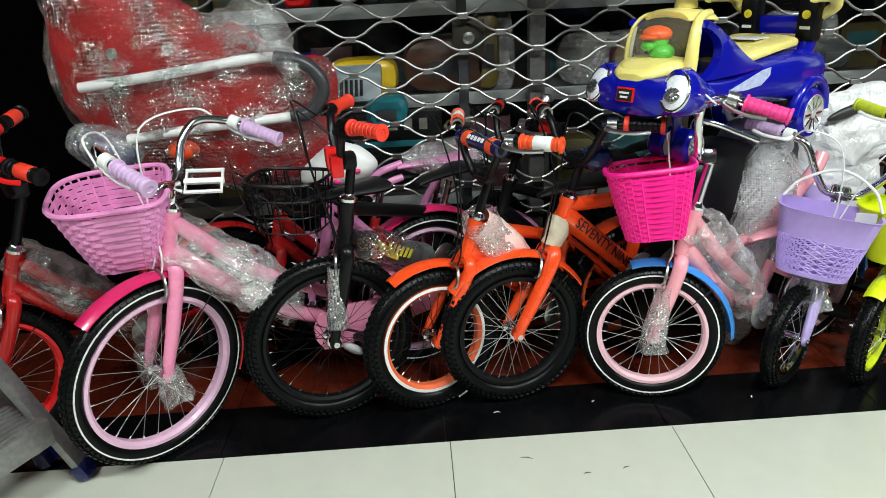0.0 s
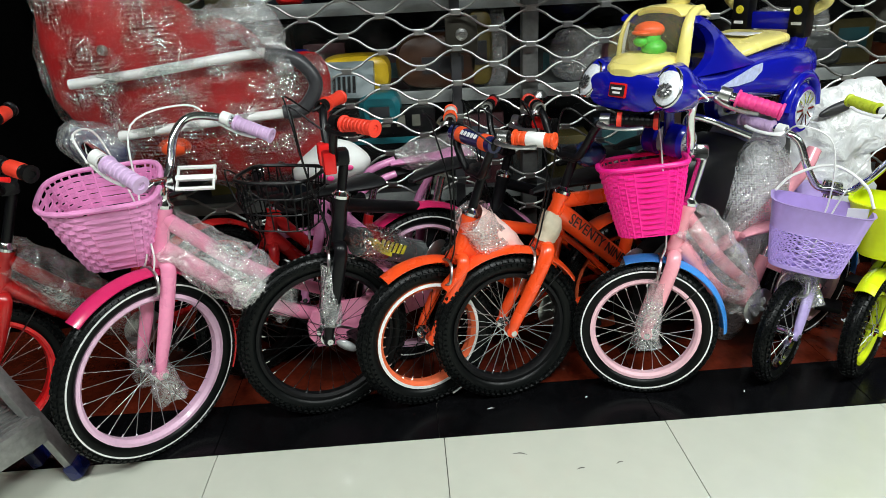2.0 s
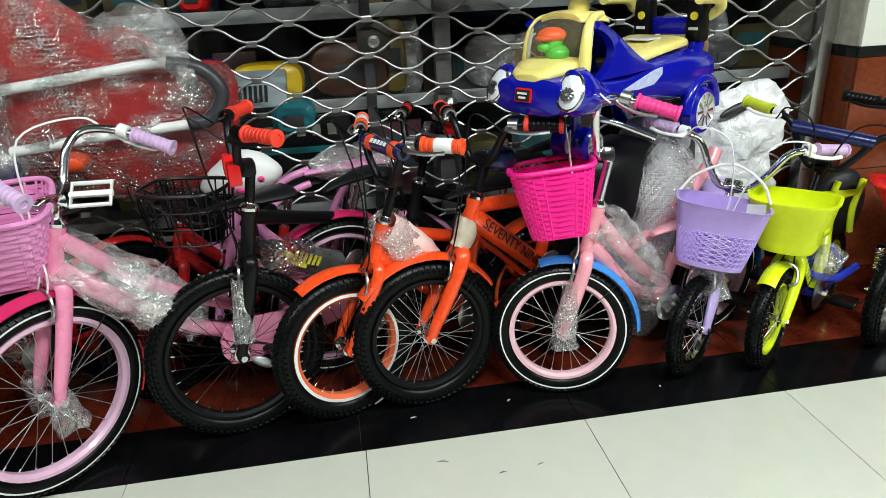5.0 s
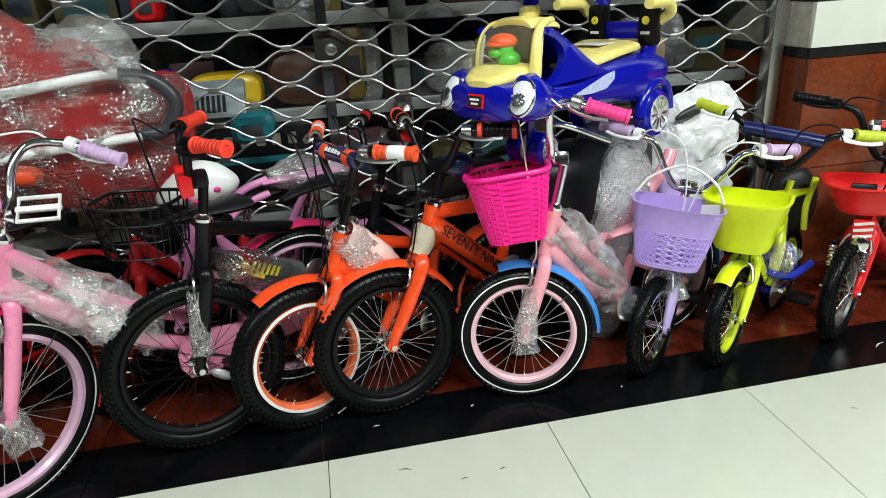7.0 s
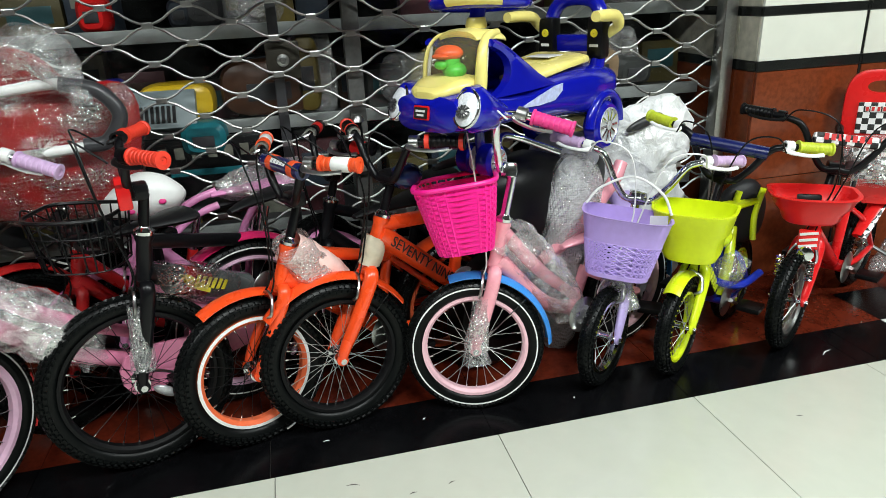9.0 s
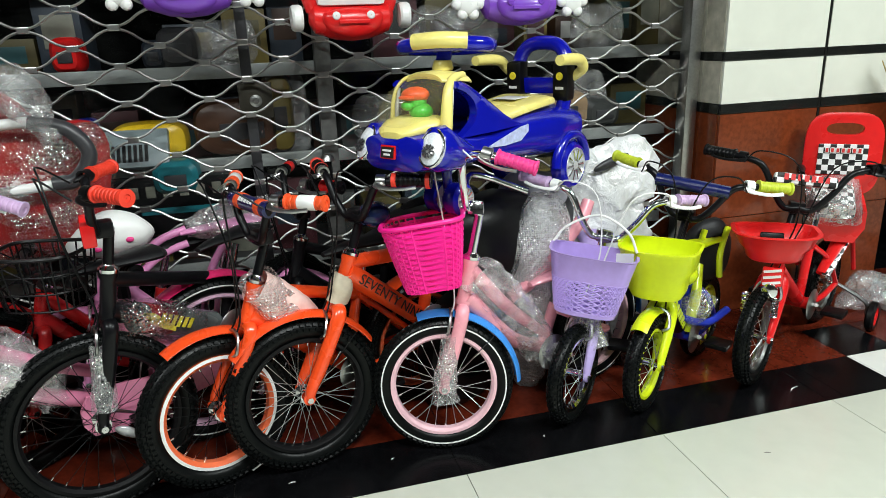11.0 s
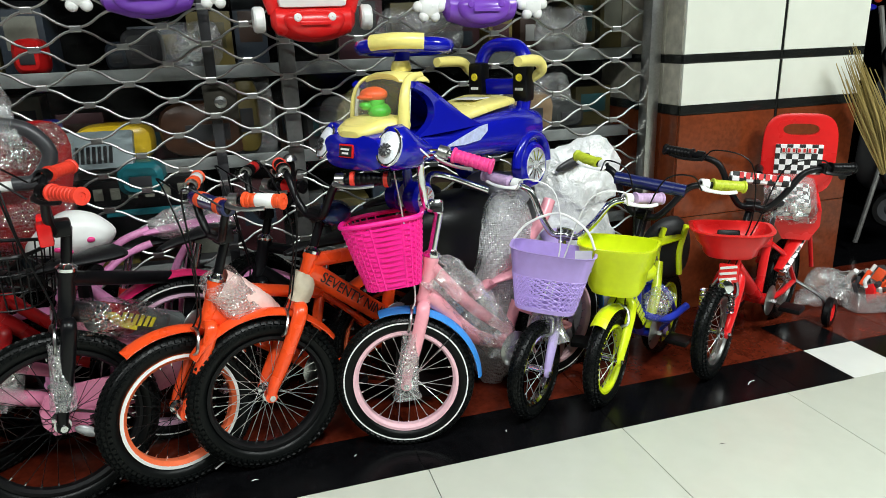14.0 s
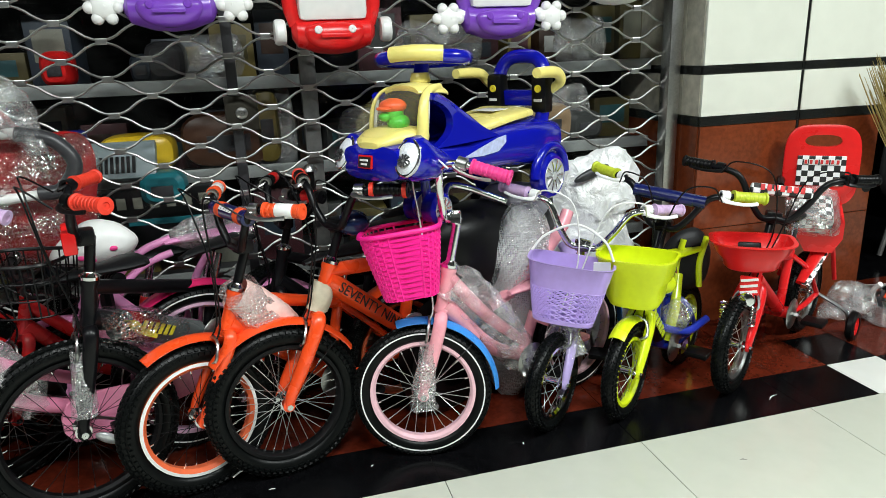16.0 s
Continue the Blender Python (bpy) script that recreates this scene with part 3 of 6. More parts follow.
def bicycle(label, at, h, r, rho, hb=None, lean=0.0, tw=0.024, wb=0.72, tilt=16, frame_mat=PINK, fork_mat=None, rim_mat=RIM_PINK, stripe=None,
            fender_mat=None, fender_span=(35, 170), bar="cruiser", bar_mat=CHROME, grip_mat=GRIP_PINK, grip_end=None, stem=0.10, head=0.10, step_through=True,
            saddle_mat=SADDLE, seat_z=0.30, lever_mat=STEEL, bar_scale=1.0, pad_mat=None, crank_mat=STEEL, rear=True, spokes=28, trainer=None, trainer_at=None,
            spoke_mat=SPOKE, front=True, guard_mat=None, tube_r=0.017, cable_mat=PL_BLACK, bar_tip=0.0, st=None, rim_depth=0.011, bb_z=None, rim_edge=None, bar_roll=0.0, held=(-1, 1), dt=0.1, rear_fender=True, grip_rings=None, group="bicycles before the gate"):
    hb = h if hb is None else hb
    fork_mat = fork_mat or frame_mat
    x, y = at
    bike = thing("bicycle", (x, y, 0), label, "bicycle", group)
    mw = heading_frame(x, y, 0, h, lean)
    hub = mw @ pose(0, 0, r)
    rv = Vector((math.cos(radians(rho)), math.sin(radians(rho)), 0))
    axis = (rv * math.sin(radians(tilt)) + Vector((0, 0, 1)) * math.cos(radians(tilt))).normalized()
    foot = Vector((x, y, r)) + rv * 0.012
    if st:
        axis = (Vector(st) - foot).normalized()
        stem = max(0.02, (Vector(st) - foot).length - r - 0.055 - head)
    hbot = foot + axis * (r + 0.055)
    htop = hbot + axis * head
    stop = htop + axis * stem
    # front wheel, fork
    if front:
        wheel("front_wheel", hub, r, tw, rim_mat, bike, stripe, spokes, spoke_mat, rim_depth=rim_depth, edge=rim_edge)
    left = (mw.to_3x3() @ Vector((0, 1, 0))).normalized()
    fork = part("fork", tube(N(), [hbot - axis * 0.03, hbot + axis * 0.02], tube_r * 0.95, 12, 1), fork_mat, bike)
    for side in (-1, 1):
        top = hbot - axis * 0.02
        knee = hbot - axis * 0.035 + left * side * (tw + 0.014)
        end = hub @ Vector((0.0, side * 0.042, 0))
        bm = N()
        tube(bm, [top, top + left * side * (tw + 0.004), knee - axis * 0.02, lerp(knee, end, 0.55), lerp(knee, end, 0.85) + (mw.to_3x3() @ Vector((0.004, 0, 0))), end],
             [tube_r * 0.95, tube_r, tube_r, tube_r * 0.95, tube_r * 0.8, tube_r * 0.62], 12, 5, flat=0.85)
        lathe(bm, [(0.001, -0.004), (0.016, -0.004), (0.016, 0.004), (0.001, 0.004)], Matrix.Translation(end) @ hub.to_3x3().to_4x4() @ pose(0, 0, 0, 90), 14)
        leg = part("fork_leg", bm, fork_mat, fork)
        nut = Matrix.Translation(hub @ Vector((0, side * 0.05, 0))) @ hub.to_3x3().to_4x4() @ pose(0, 0, 0, 90)
        part("axle_nut", lathe(N(), [(0.001, -0.006), (0.009, -0.006), (0.009, 0.006), (0.004, 0.008), (0.004, 0.014), (0.001, 0.014)], nut, 6), CHROME, leg)
    # brake caliper above the tyre
    bc = hbot - axis * 0.035 + (mw.to_3x3() @ Vector((0.03, 0, 0)))
    bm = N()
    for side in (-1, 1):
        tube(bm, [bc + axis * 0.012, bc + left * side * 0.03, bc + left * side * (tw + 0.02) - axis * 0.04, bc + left * side * (tw + 0.002) - axis * 0.055], 0.0045, 6, 3)
    part("brake_caliper", bm, STEEL, bike)
    if fender_mat:
        fender("front_fender", hub, r + 0.014, fender_span[0], fender_span[1], tw * 2.3, fender_mat, bike)
        part("fender_stay", tube(N(), [hub @ Vector((0, tw * 1.2, 0)), hub @ Vector((-(r + 0.01) * 0.7, tw * 1.15, (r + 0.01) * 0.68))], 0.002, 5, 1), CHROME, bike)
    # head, stem
    part("head_tube", lathe(N(), [(0.001, -0.008), (0.022, -0.008), (0.023, 0), (0.019, 0.01), (0.019, head - 0.01), (0.023, head), (0.022, head + 0.01), (0.001, head + 0.01)],
                            along(hbot, htop), 18), frame_mat, bike)
    part("headset", lathe(N(), [(0.001, 0.01), (0.024, 0.01), (0.025, 0.018), (0.015, 0.026), (0.013, 0.03), (0.001, 0.03)], along(htop, htop + axis), 16), CHROME, bike)
    part("stem", tube(N(), [htop, stop], 0.0125, 12, 1), bar_mat, bike)
    bmx = heading_frame(*stop, hb) @ pose(0, 0, 0, bar_roll)
    part("bar_clamp", box(N(), bmx @ pose(0.012, 0, 0), 0.045, 0.05, 0.04, 0.01), bar_mat, bike)
    s = bar_scale
    if bar == "cruiser":
        half = [(0.03, 0, 0), (0.035, 0.03, 0.0), (0.04, 0.07, 0.03), (0.045, 0.11, 0.10), (0.03, 0.155, 0.135), (-0.03, 0.19, 0.13), (-0.09, 0.205, 0.11), (-0.16, 0.215, 0.085)]
    elif bar == "riser":
        half = [(0.03, 0, 0), (0.03, 0.04, 0.0), (0.035, 0.08, 0.05), (0.03, 0.115, 0.11), (0.02, 0.15, 0.13), (-0.02, 0.22, 0.135), (-0.05, 0.27, 0.135)]
    else:
        half = [(0.03, 0, 0), (0.03, 0.05, 0.0), (0.03, 0.09, 0.02), (0.02, 0.15, 0.03), (-0.01, 0.21, 0.03), (-0.03, 0.26, 0.03)]
    half = [Vector(p) * s + Vector((0.03 * (1 - s), 0, bar_tip * i / 7)) for i, p in enumerate(half)]
    pts = [Vector((p.x, -p.y, p.z)) for p in half[:0:-1]] + half
    part("handlebar", tube(N(), [bmx @ p for p in pts], 0.0105, 12, 5), bar_mat, bike)
    for side in held:
        q = [Vector((p.x, p.y * side, p.z)) for p in half]
        d = (q[-1] - q[-2]).normalized()
        g1 = q[-1] + d * 0.012
        grip(bmx, g1 - d * 0.105, g1, grip_mat, bike, grip_end, ring_mat=grip_rings)
        lv = g1 - d * 0.13
        ahead = Vector((0.035, 0, -0.012))
        bm = N()
        tube(bm, [bmx @ lv, bmx @ (lv + ahead * 0.6), bmx @ (lv + ahead + d * 0.03), bmx @ (lv + ahead * 1.15 + d * 0.075), bmx @ (lv + ahead * 0.9 + d * 0.11)],
             [0.010, 0.009, 0.006, 0.0055, 0.006], 8, 4, flat=0.6)
        lathe(bm, [(0.0115, -0.012), (0.017, -0.012), (0.017, 0.012), (0.0115, 0.012)], along(bmx @ lv, bmx @ (lv + d)), 12)
        part("brake_lever", bm, lever_mat, bike)
        a = lv + ahead
        part("brake_cable", tube(N(), [bmx @ a, bmx @ (a + Vector((0.06, -side * 0.03, 0.05))), bmx @ Vector((0.12, side * 0.05, a.z + 0.02)),
                                       bmx @ Vector((0.10, side * 0.01, -0.03)), bc + axis * 0.06 + left * 0.012 * side, bc + left * side * 0.02], 0.0024, 6, 6), cable_mat, bike)
    if pad_mat:
        za = half[3].z * 0.95
        part("crossbar_pad", tube(N(), [bmx @ Vector((half[3].x, -half[3].y, za)), bmx @ Vector((half[3].x, half[3].y, za))], 0.02, 14, 1), pad_mat, bike)
    # frame
    rear_hub = Vector((x, y, r)) + rv * wb
    bb = Vector((x, y, bb_z or r * 0.98)) + rv * wb * 0.60
    seat_bot = bb + rv * 0.05 + Vector((0, 0, seat_z * 0.72))
    seat_top = bb + rv * 0.09 + Vector((0, 0, seat_z + 0.04))
    side = Vector((rv.y, -rv.x, 0))
    bm = N()
    if step_through:
        mid = lerp(hbot, bb, 0.55) - Vector((0, 0, 0.03))
        tube(bm, [lerp(hbot, htop, 0.15), mid, bb], [tube_r * 1.3, tube_r * 1.25, tube_r], 12, 6)
        mid2 = lerp(htop, bb, 0.5) + Vector((0, 0, 0.0))
        tube(bm, [lerp(hbot, htop, 0.85), mid2, lerp(bb, seat_bot, 0.35)], [tube_r * 1.1, tube_r * 1.05, tube_r * 0.85], 12, 6)
    else:
        tube(bm, [lerp(hbot, htop, dt), bb], [tube_r * 1.5, tube_r * 1.4], 14, 1)
        tube(bm, [lerp(hbot, htop, 0.9), seat_bot], tube_r * 1.05, 12, 1)
    tube(bm, [bb, seat_bot, lerp(seat_bot, seat_top, 0.2)], tube_r * 0.95, 12, 1)
    for sgn in (-1, 1):
        o = side * sgn * 0.05
        tube(bm, [bb + o * 0.5, lerp(bb, rear_hub, 0.3) + o, rear_hub + o], tube_r * 0.6, 8, 4)
        tube(bm, [seat_bot + o * 0.3, lerp(seat_bot, rear_hub, 0.3) + o, rear_hub + o], tube_r * 0.55, 8, 4)
    lathe(bm, [(0.001, -0.04), (0.022, -0.04), (0.022, 0.04), (0.001, 0.04)], Matrix.Translation(bb) @ along((0, 0, 0), side), 16)
    frame_ob = part("frame", bm, frame_mat, bike)
    part("seat_post", tube(N(), [lerp(seat_bot, seat_top, 0.1), seat_top], 0.0125, 10, 1), CHROME, bike)
    ms = heading_frame(*seat_top, rho)
    rings = []
    for u, w_, hgt in ((0.14, 0.012, 0.012), (0.10, 0.02, 0.022), (0.04, 0.028, 0.026), (-0.02, 0.045, 0.028), (-0.07, 0.065, 0.034), (-0.11, 0.06, 0.034), (-0.13, 0.03, 0.022)):
        rings.append([ms @ Vector((u, w_ * math.cos(t), 0.015 + hgt * (0.5 + 0.5 * math.sin(t)))) for t in (2 * math.pi * k / 16 for k in range(16))])
    part("saddle", loft(N(), rings), saddle_mat, bike)
    if rear:
        mr = heading_frame(x + rv.x * wb, y + rv.y * wb, r, rho)
        wheel("rear_wheel", mr, r, tw, rim_mat, bike, stripe, spokes, spoke_mat)
        if fender_mat and rear_fender:
            fender("rear_fender", mr, r + 0.014, 60, 185, tw * 2.3, fender_mat, bike)
    mc = Matrix.Translation(bb) @ along((0, 0, 0), side)
    crank = part("crank", lathe(N(), [(0.001, 0.045), (0.055, 0.045), (0.058, 0.047), (0.055, 0.049), (0.02, 0.052), (0.001, 0.055)], mc, 24), crank_mat, bike)
    for sgn in (-1, 1):
        arm = (rv * 0.07 + Vector((0, 0, -0.04))) * sgn
        a = bb + side * sgn * 0.06
        part("crank_arm", tube(N(), [a, a + arm], [0.011, 0.008], 8, 1, flat=0.6), crank_mat, crank)
        mp = heading_frame(*(a + arm + side * sgn * 0.045), rho)
        part("pedal", box(N(), mp, 0.07, 0.075, 0.018, 0.005), PL_BLACK, crank)
    if guard_mat:
        g = bb + side * 0.066
        rings = []
        for u, hh in ((-0.07, 0.02), (-0.05, 0.055), (0.0, 0.065), (0.12, 0.05), (wb * 0.42, 0.03), (wb * 0.44, 0.012)):
            c = g + rv * u
            rings.append([c + Vector((0, 0, hh)), c - Vector((0, 0, hh)), c - Vector((0, 0, hh)) - side * 0.012, c + Vector((0, 0, hh)) - side * 0.012])
        part("chain_guard", loft(N(), rings), guard_mat, bike)
    if trainer:
        for sgn in (-1, 1):
            c = rear_hub + side * sgn * 0.15
            if trainer_at and sgn > 0:
                c = Vector((trainer_at[0], trainer_at[1], 0))
            c = Vector((c.x, c.y, 0.058))
            mt = Matrix.Translation(c) @ along((0, 0, 0), side)
            tw_ = part("training_wheel", lathe(N(), [(0.036, -0.014), (0.052, -0.014), (0.057, -0.008), (0.057, 0.008), (0.052, 0.014), (0.036, 0.014)], mt, 28, True), PL_BLACK, bike)
            part("training_rim", lathe(N(), [(0.001, -0.008), (0.012, -0.012), (0.016, -0.005), (0.034, -0.01), (0.037, -0.012), (0.037, 0.012), (0.034, 0.01), (0.016, 0.005), (0.012, 0.012), (0.001, 0.008)], mt, 20), trainer, tw_)
            part("training_arm", tube(N(), [c - side * sgn * 0.02, c - side * sgn * 0.03 + Vector((0, 0, 0.05)), rear_hub + side * sgn * 0.055], 0.007, 8, 3), STEEL, bike)
    return dict(bike=bike, mw=mw, hub=hub, hbot=hbot, htop=htop, stop=stop, bar=bmx, rv=rv, bb=bb, axis=axis, rear=rear_hub, seat=seat_top, half=half, side=side)


def lettering(text, size, m, mat, owner, name="lettering", label=""):
    cu = bpy.data.curves.new(name, "FONT")
    cu.body, cu.size, cu.extrude, cu.align_x, cu.align_y = text, size, 0.0006, "CENTER", "CENTER"
    tmp = bpy.data.objects.new(name, cu)
    scene.collection.objects.link(tmp)
    me = bpy.data.meshes.new_from_object(tmp)
    bpy.data.objects.remove(tmp)
    me.materials.clear()
    me.materials.append(mat)
    return shared(name, me, m, owner, label)


def wide(mx, a, b, up):
    """A pose with x from a to b and y near up, at their middle."""
    a, b, up = Vector(a), Vector(b), Vector(up)
    ex = (b - a).normalized()
    ez = ex.cross(up).normalized()
    ey = ez.cross(ex)
    m = Matrix((ex, ey, ez)).transposed().to_4x4()
    m.translation = (a + b) / 2 + mx * ez
    return m


PAD_LETTER = mesh_of(box(N(), Matrix.Identity(4), 0.002, 0.013, 0.02), RED_PRINT, "letter_bar")

# big pink bicycle with a woven basket
b = bicycle("pink children's bicycle with woven pink basket and plastic-wrapped frame", (0.135, 1.95), 51, 0.247, 28, hb=-26, lean=-3, frame_mat=PINK, rim_mat=RIM_PINK,
            stripe=WHITE_PAINT, fender_mat=DEEP_PINK, fender_span=(52, 165), rim_depth=0.013, grip_mat=GRIP_LILAC, lever_mat=PL_WHITE, stem=0.06, head=0.11, wb=0.80, guard_mat=PINK,
            cable_mat=PL_WHITE, tube_r=0.019, tilt=14)
basket_woven(pose(0.103, 2.0, 0.716, 10) @ pose(0, 0, 0, 0, 1, 0) @ heading_frame(0, 0, 0, 14), 0.235, 0.262, 0.0, -0.19, PL_PINK, b["bike"], "woven pink plastic basket", rows=15, small=0.60, fill=0.43)
mid_ = lerp(b["hbot"], b["htop"], 0.55)
wrap([mid_, lerp(mid_, b["bb"], 0.3) - Vector((0, 0, 0.008)), lerp(mid_, b["bb"], 0.55) - Vector((0, 0, 0.014)), lerp(mid_, b["bb"], 0.76)], [0.058, 0.078, 0.082, 0.06], b["bike"], HAZY, seed=1, crumple=0.02)
wrap([b["hub"] @ Vector((0.01, 0.044, 0.03)), b["hub"] @ Vector((0, 0.044, -0.02)), b["hub"] @ Vector((-0.01, 0.044, -0.07))], [0.026, 0.034, 0.042], b["bike"], FILM, seed=2)
wrap([b["hub"] @ Vector((0.01, -0.044, 0.06)), b["hub"] @ Vector((0, -0.044, -0.0)), b["hub"] @ Vector((-0.01, -0.044, -0.05))], [0.026, 0.032, 0.036], b["bike"], FILM, seed=3)
ped = heading_frame(0.315, 2.06, 0.70, 86) @ pose(0, 0, 0, 0, -40, 0)
pd = part("loose_pedal", box(N(), ped @ pose(0.02, 0.0, 0.0), 0.014, 0.10, 0.014, 0.004), PL_WHITE, b["bike"], "white plastic pedal tied to the frame")
part("pedal_cage", tube(N(), [ped @ Vector((0.02, -0.045, -0.028)), ped @ Vector((0.02, 0.045, -0.028)), ped @ Vector((0.02, 0.045, 0.028)), ped @ Vector((0.02, -0.045, 0.028))], 0.006, 6, 1, True), PL_WHITE, pd)

arc = []
for k in range(9):
    a = radians(-26 + 4.5 * k)
    arc.append(b["hub"] @ Vector((-(0.25 - 0.024 * 0.35) * math.cos(a), 0.0225, (0.25 - 0.024 * 0.35) * math.sin(a))))
part("tyre_label", tube(N(), arc, 0.005, 6, 2, flat=0.5), RED_PRINT, b["bike"], "small red tyre label")

# black and grey bicycle
b = bicycle("black children's bicycle with red grips and wrapped grey frame", (0.578, 2.06), 20, 0.235, 46, hb=14, st=(0.675, 2.085, 0.735), bb_z=0.335, lean=4, frame_mat=BLACK, rim_mat=RIM_BLACK, bar="riser",
            bar_mat=BLACK, grip_mat=GRIP_RED, lever_mat=PL_BLACK, stem=0.12, head=0.10, step_through=False, seat_z=0.19, wb=0.70, tilt=9, bar_scale=0.8, spoke_mat=BLACK, tube_r=0.018)
wrap([b["hbot"] - b["axis"] * 0.01, lerp(b["hbot"], b["bb"], 0.25), lerp(b["hbot"], b["bb"], 0.5), lerp(b["hbot"], b["bb"], 0.7)], [0.045, 0.052, 0.056, 0.05], b["bike"], BAG_WRAP, "bubble wrap round the down tube", seed=4, crumple=0.006)
ta, tb = lerp(b["hbot"], b["bb"], 0.12), lerp(b["hbot"], b["bb"], 0.62)
part("decal_panel", tube(N(), [lerp(b["hbot"], b["bb"], 0.2), lerp(b["hbot"], b["bb"], 0.88)], 0.04, 14, 1), GREY_PAINT, b["bike"], "grey down tube panel")
part("red_panel", tube(N(), [lerp(b["hbot"], b["bb"], 0.24), lerp(b["hbot"], b["bb"], 0.46)], 0.0415, 14, 1), DARK_RED, b["bike"], "dark red panel under the wrap")
mt = wide(0.036, ta, tb, (0, 0, 1))
part("decal", loft(N(), [[mt @ Vector((u, w0, 0.006)), mt @ Vector((u, w1, 0.006)), mt @ Vector((u, w1, 0.009)), mt @ Vector((u, w0, 0.009))] for u, w0, w1 in ((-0.085, 0.012, 0.016), (-0.05, -0.012, 0.017), (-0.01, -0.02, 0.0), (0.03, -0.024, -0.012))]), YELLOW_PRINT, b["bike"], "yellow flash decal", smooth=False)
for i in range(6):
    u = -0.028 + 0.02 * i
    hi = 0.020 - 0.001 * i
    bm = N()
    for lift, grow in ((0.0075, 0.003), (0.0095, 0.0)):
        loft(bm, [[mt @ Vector((u + du - grow, wv, lift)) for du, wv in ((-0.005, -0.012), (0.004, hi), (0.004 + 0.012 + 2 * grow, hi), (-0.005 + 0.012 + 2 * grow, -0.012))]] +
             [[mt @ Vector((u + du - grow, wv, lift + 0.0015)) for du, wv in ((-0.005, -0.012), (0.004, hi), (0.004 + 0.012 + 2 * grow, hi), (-0.005 + 0.012 + 2 * grow, -0.012))]])
    for i_f, f in enumerate(bm.faces):
        f.material_index = 0 if i_f < 6 else 1
    part("decal_bar", bm, [BLACK_PRINT, YELLOW_PRINT], b["bike"], "unreadable slanted yellow letter", smooth=False)
wrap([b["hub"] @ Vector((-0.03, 0.044, 0.22)), b["hub"] @ Vector((-0.022, 0.046, 0.14)), b["hub"] @ Vector((-0.008, 0.048, 0.05))], [0.022, 0.026, 0.03], b["bike"], BUBBLE, "bubble wrap sleeve on the fork leg", seed=5, crumple=0.004)
for sgn in (-1, 1):
    part("cable_clip", box(N(), b["bar"] @ pose(0.045, 0.045 * sgn, 0.0), 0.03, 0.04, 0.055, 0.006), PL_RED, b["bike"], "red plastic clamp cover")
mr = b["hub"] @ pose(-0.02, 0.06, 0.0)
part("spoke_reflector", ball(N(), Matrix.Translation((0.628, 2.075, 0.195)) @ pose(0, 0, 0, 30, 35, 10), 0.034, 0.01, 0.018), SILVER, b["bike"], "silver reflector")

# orange bicycle with a cream rim
b = bicycle("orange children's bicycle with cream and orange rims", (0.86, 2.07), 24, 0.207, 25, hb=26, st=(1.03, 2.12, 0.665), lean=4.5, frame_mat=ORANGE, rim_mat=paint("orange_rim_paint", (0.85, 0.16, 0.06)),
            fender_mat=ORANGE, fender_span=(60, 150), rim_edge=WHITE_PAINT, rim_depth=0.015, spoke_mat=BLACK, bar="riser", bar_mat=BLACK, grip_mat=PL_ORANGE, grip_end=PL_WHITE, lever_mat=STEEL, stem=0.13, head=0.09, wb=0.66, tilt=16,
            pad_mat=NAVY, bar_scale=0.85, step_through=False, tw=0.027)
wrap([b["htop"] + b["axis"] * 0.02, lerp(b["htop"], b["bb"], 0.15), lerp(b["htop"], b["bb"], 0.35)], [0.05, 0.06, 0.05], b["bike"], BUBBLE, "bubble wrap over the head tube", seed=6, crumple=0.01)
wrap([b["htop"], lerp(b["htop"], b["bb"], 0.3) + Vector((0, 0, 0.03)), lerp(b["htop"], b["bb"], 0.55) + Vector((0, 0, 0.05))], [0.045, 0.05, 0.036], b["bike"], material("pale_pink_foam", (0.88, 0.6, 0.55), 0.6, bump=0.2), "pink foam packing sleeve", seed=7, crumple=0.006, name="foam_sleeve")
za = b["half"][3].z * 0.95
pm = b["bar"] @ Matrix.Translation((b["half"][3].x, 0, za)) @ pose(0, 0, 0, 90)
for off in (-0.062, 0.05):
    part("pad_band", lathe(N(), [(0.0205, -0.014), (0.0215, -0.013), (0.0215, 0.013), (0.0205, 0.014)], pm @ pose(0, 0, off), 16), PL_ORANGE, b["bike"], "orange red pad end")
for i in range(5):
    part("pad_print", box(N(), b["bar"] @ Matrix.Translation((b["half"][3].x, -0.03 + 0.016 * i, za)) @ pose(0, 0, 0, 0, -40, 0) @ pose(0.0205, 0, 0), 0.002, 0.009, 0.012), WHITE_PAINT, b["bike"], "unreadable white print", smooth=False)

arc = [b["hub"] @ Vector((-(0.212 - 0.012) * math.cos(radians(a)), 0.0265, (0.212 - 0.012) * math.sin(radians(a)))) for a in (-75, -70, -65, -60, -55)]
part("tyre_label", tube(N(), arc, 0.004, 6, 2, flat=0.5), WHITE_PAINT, b["bike"], "small white tyre label")

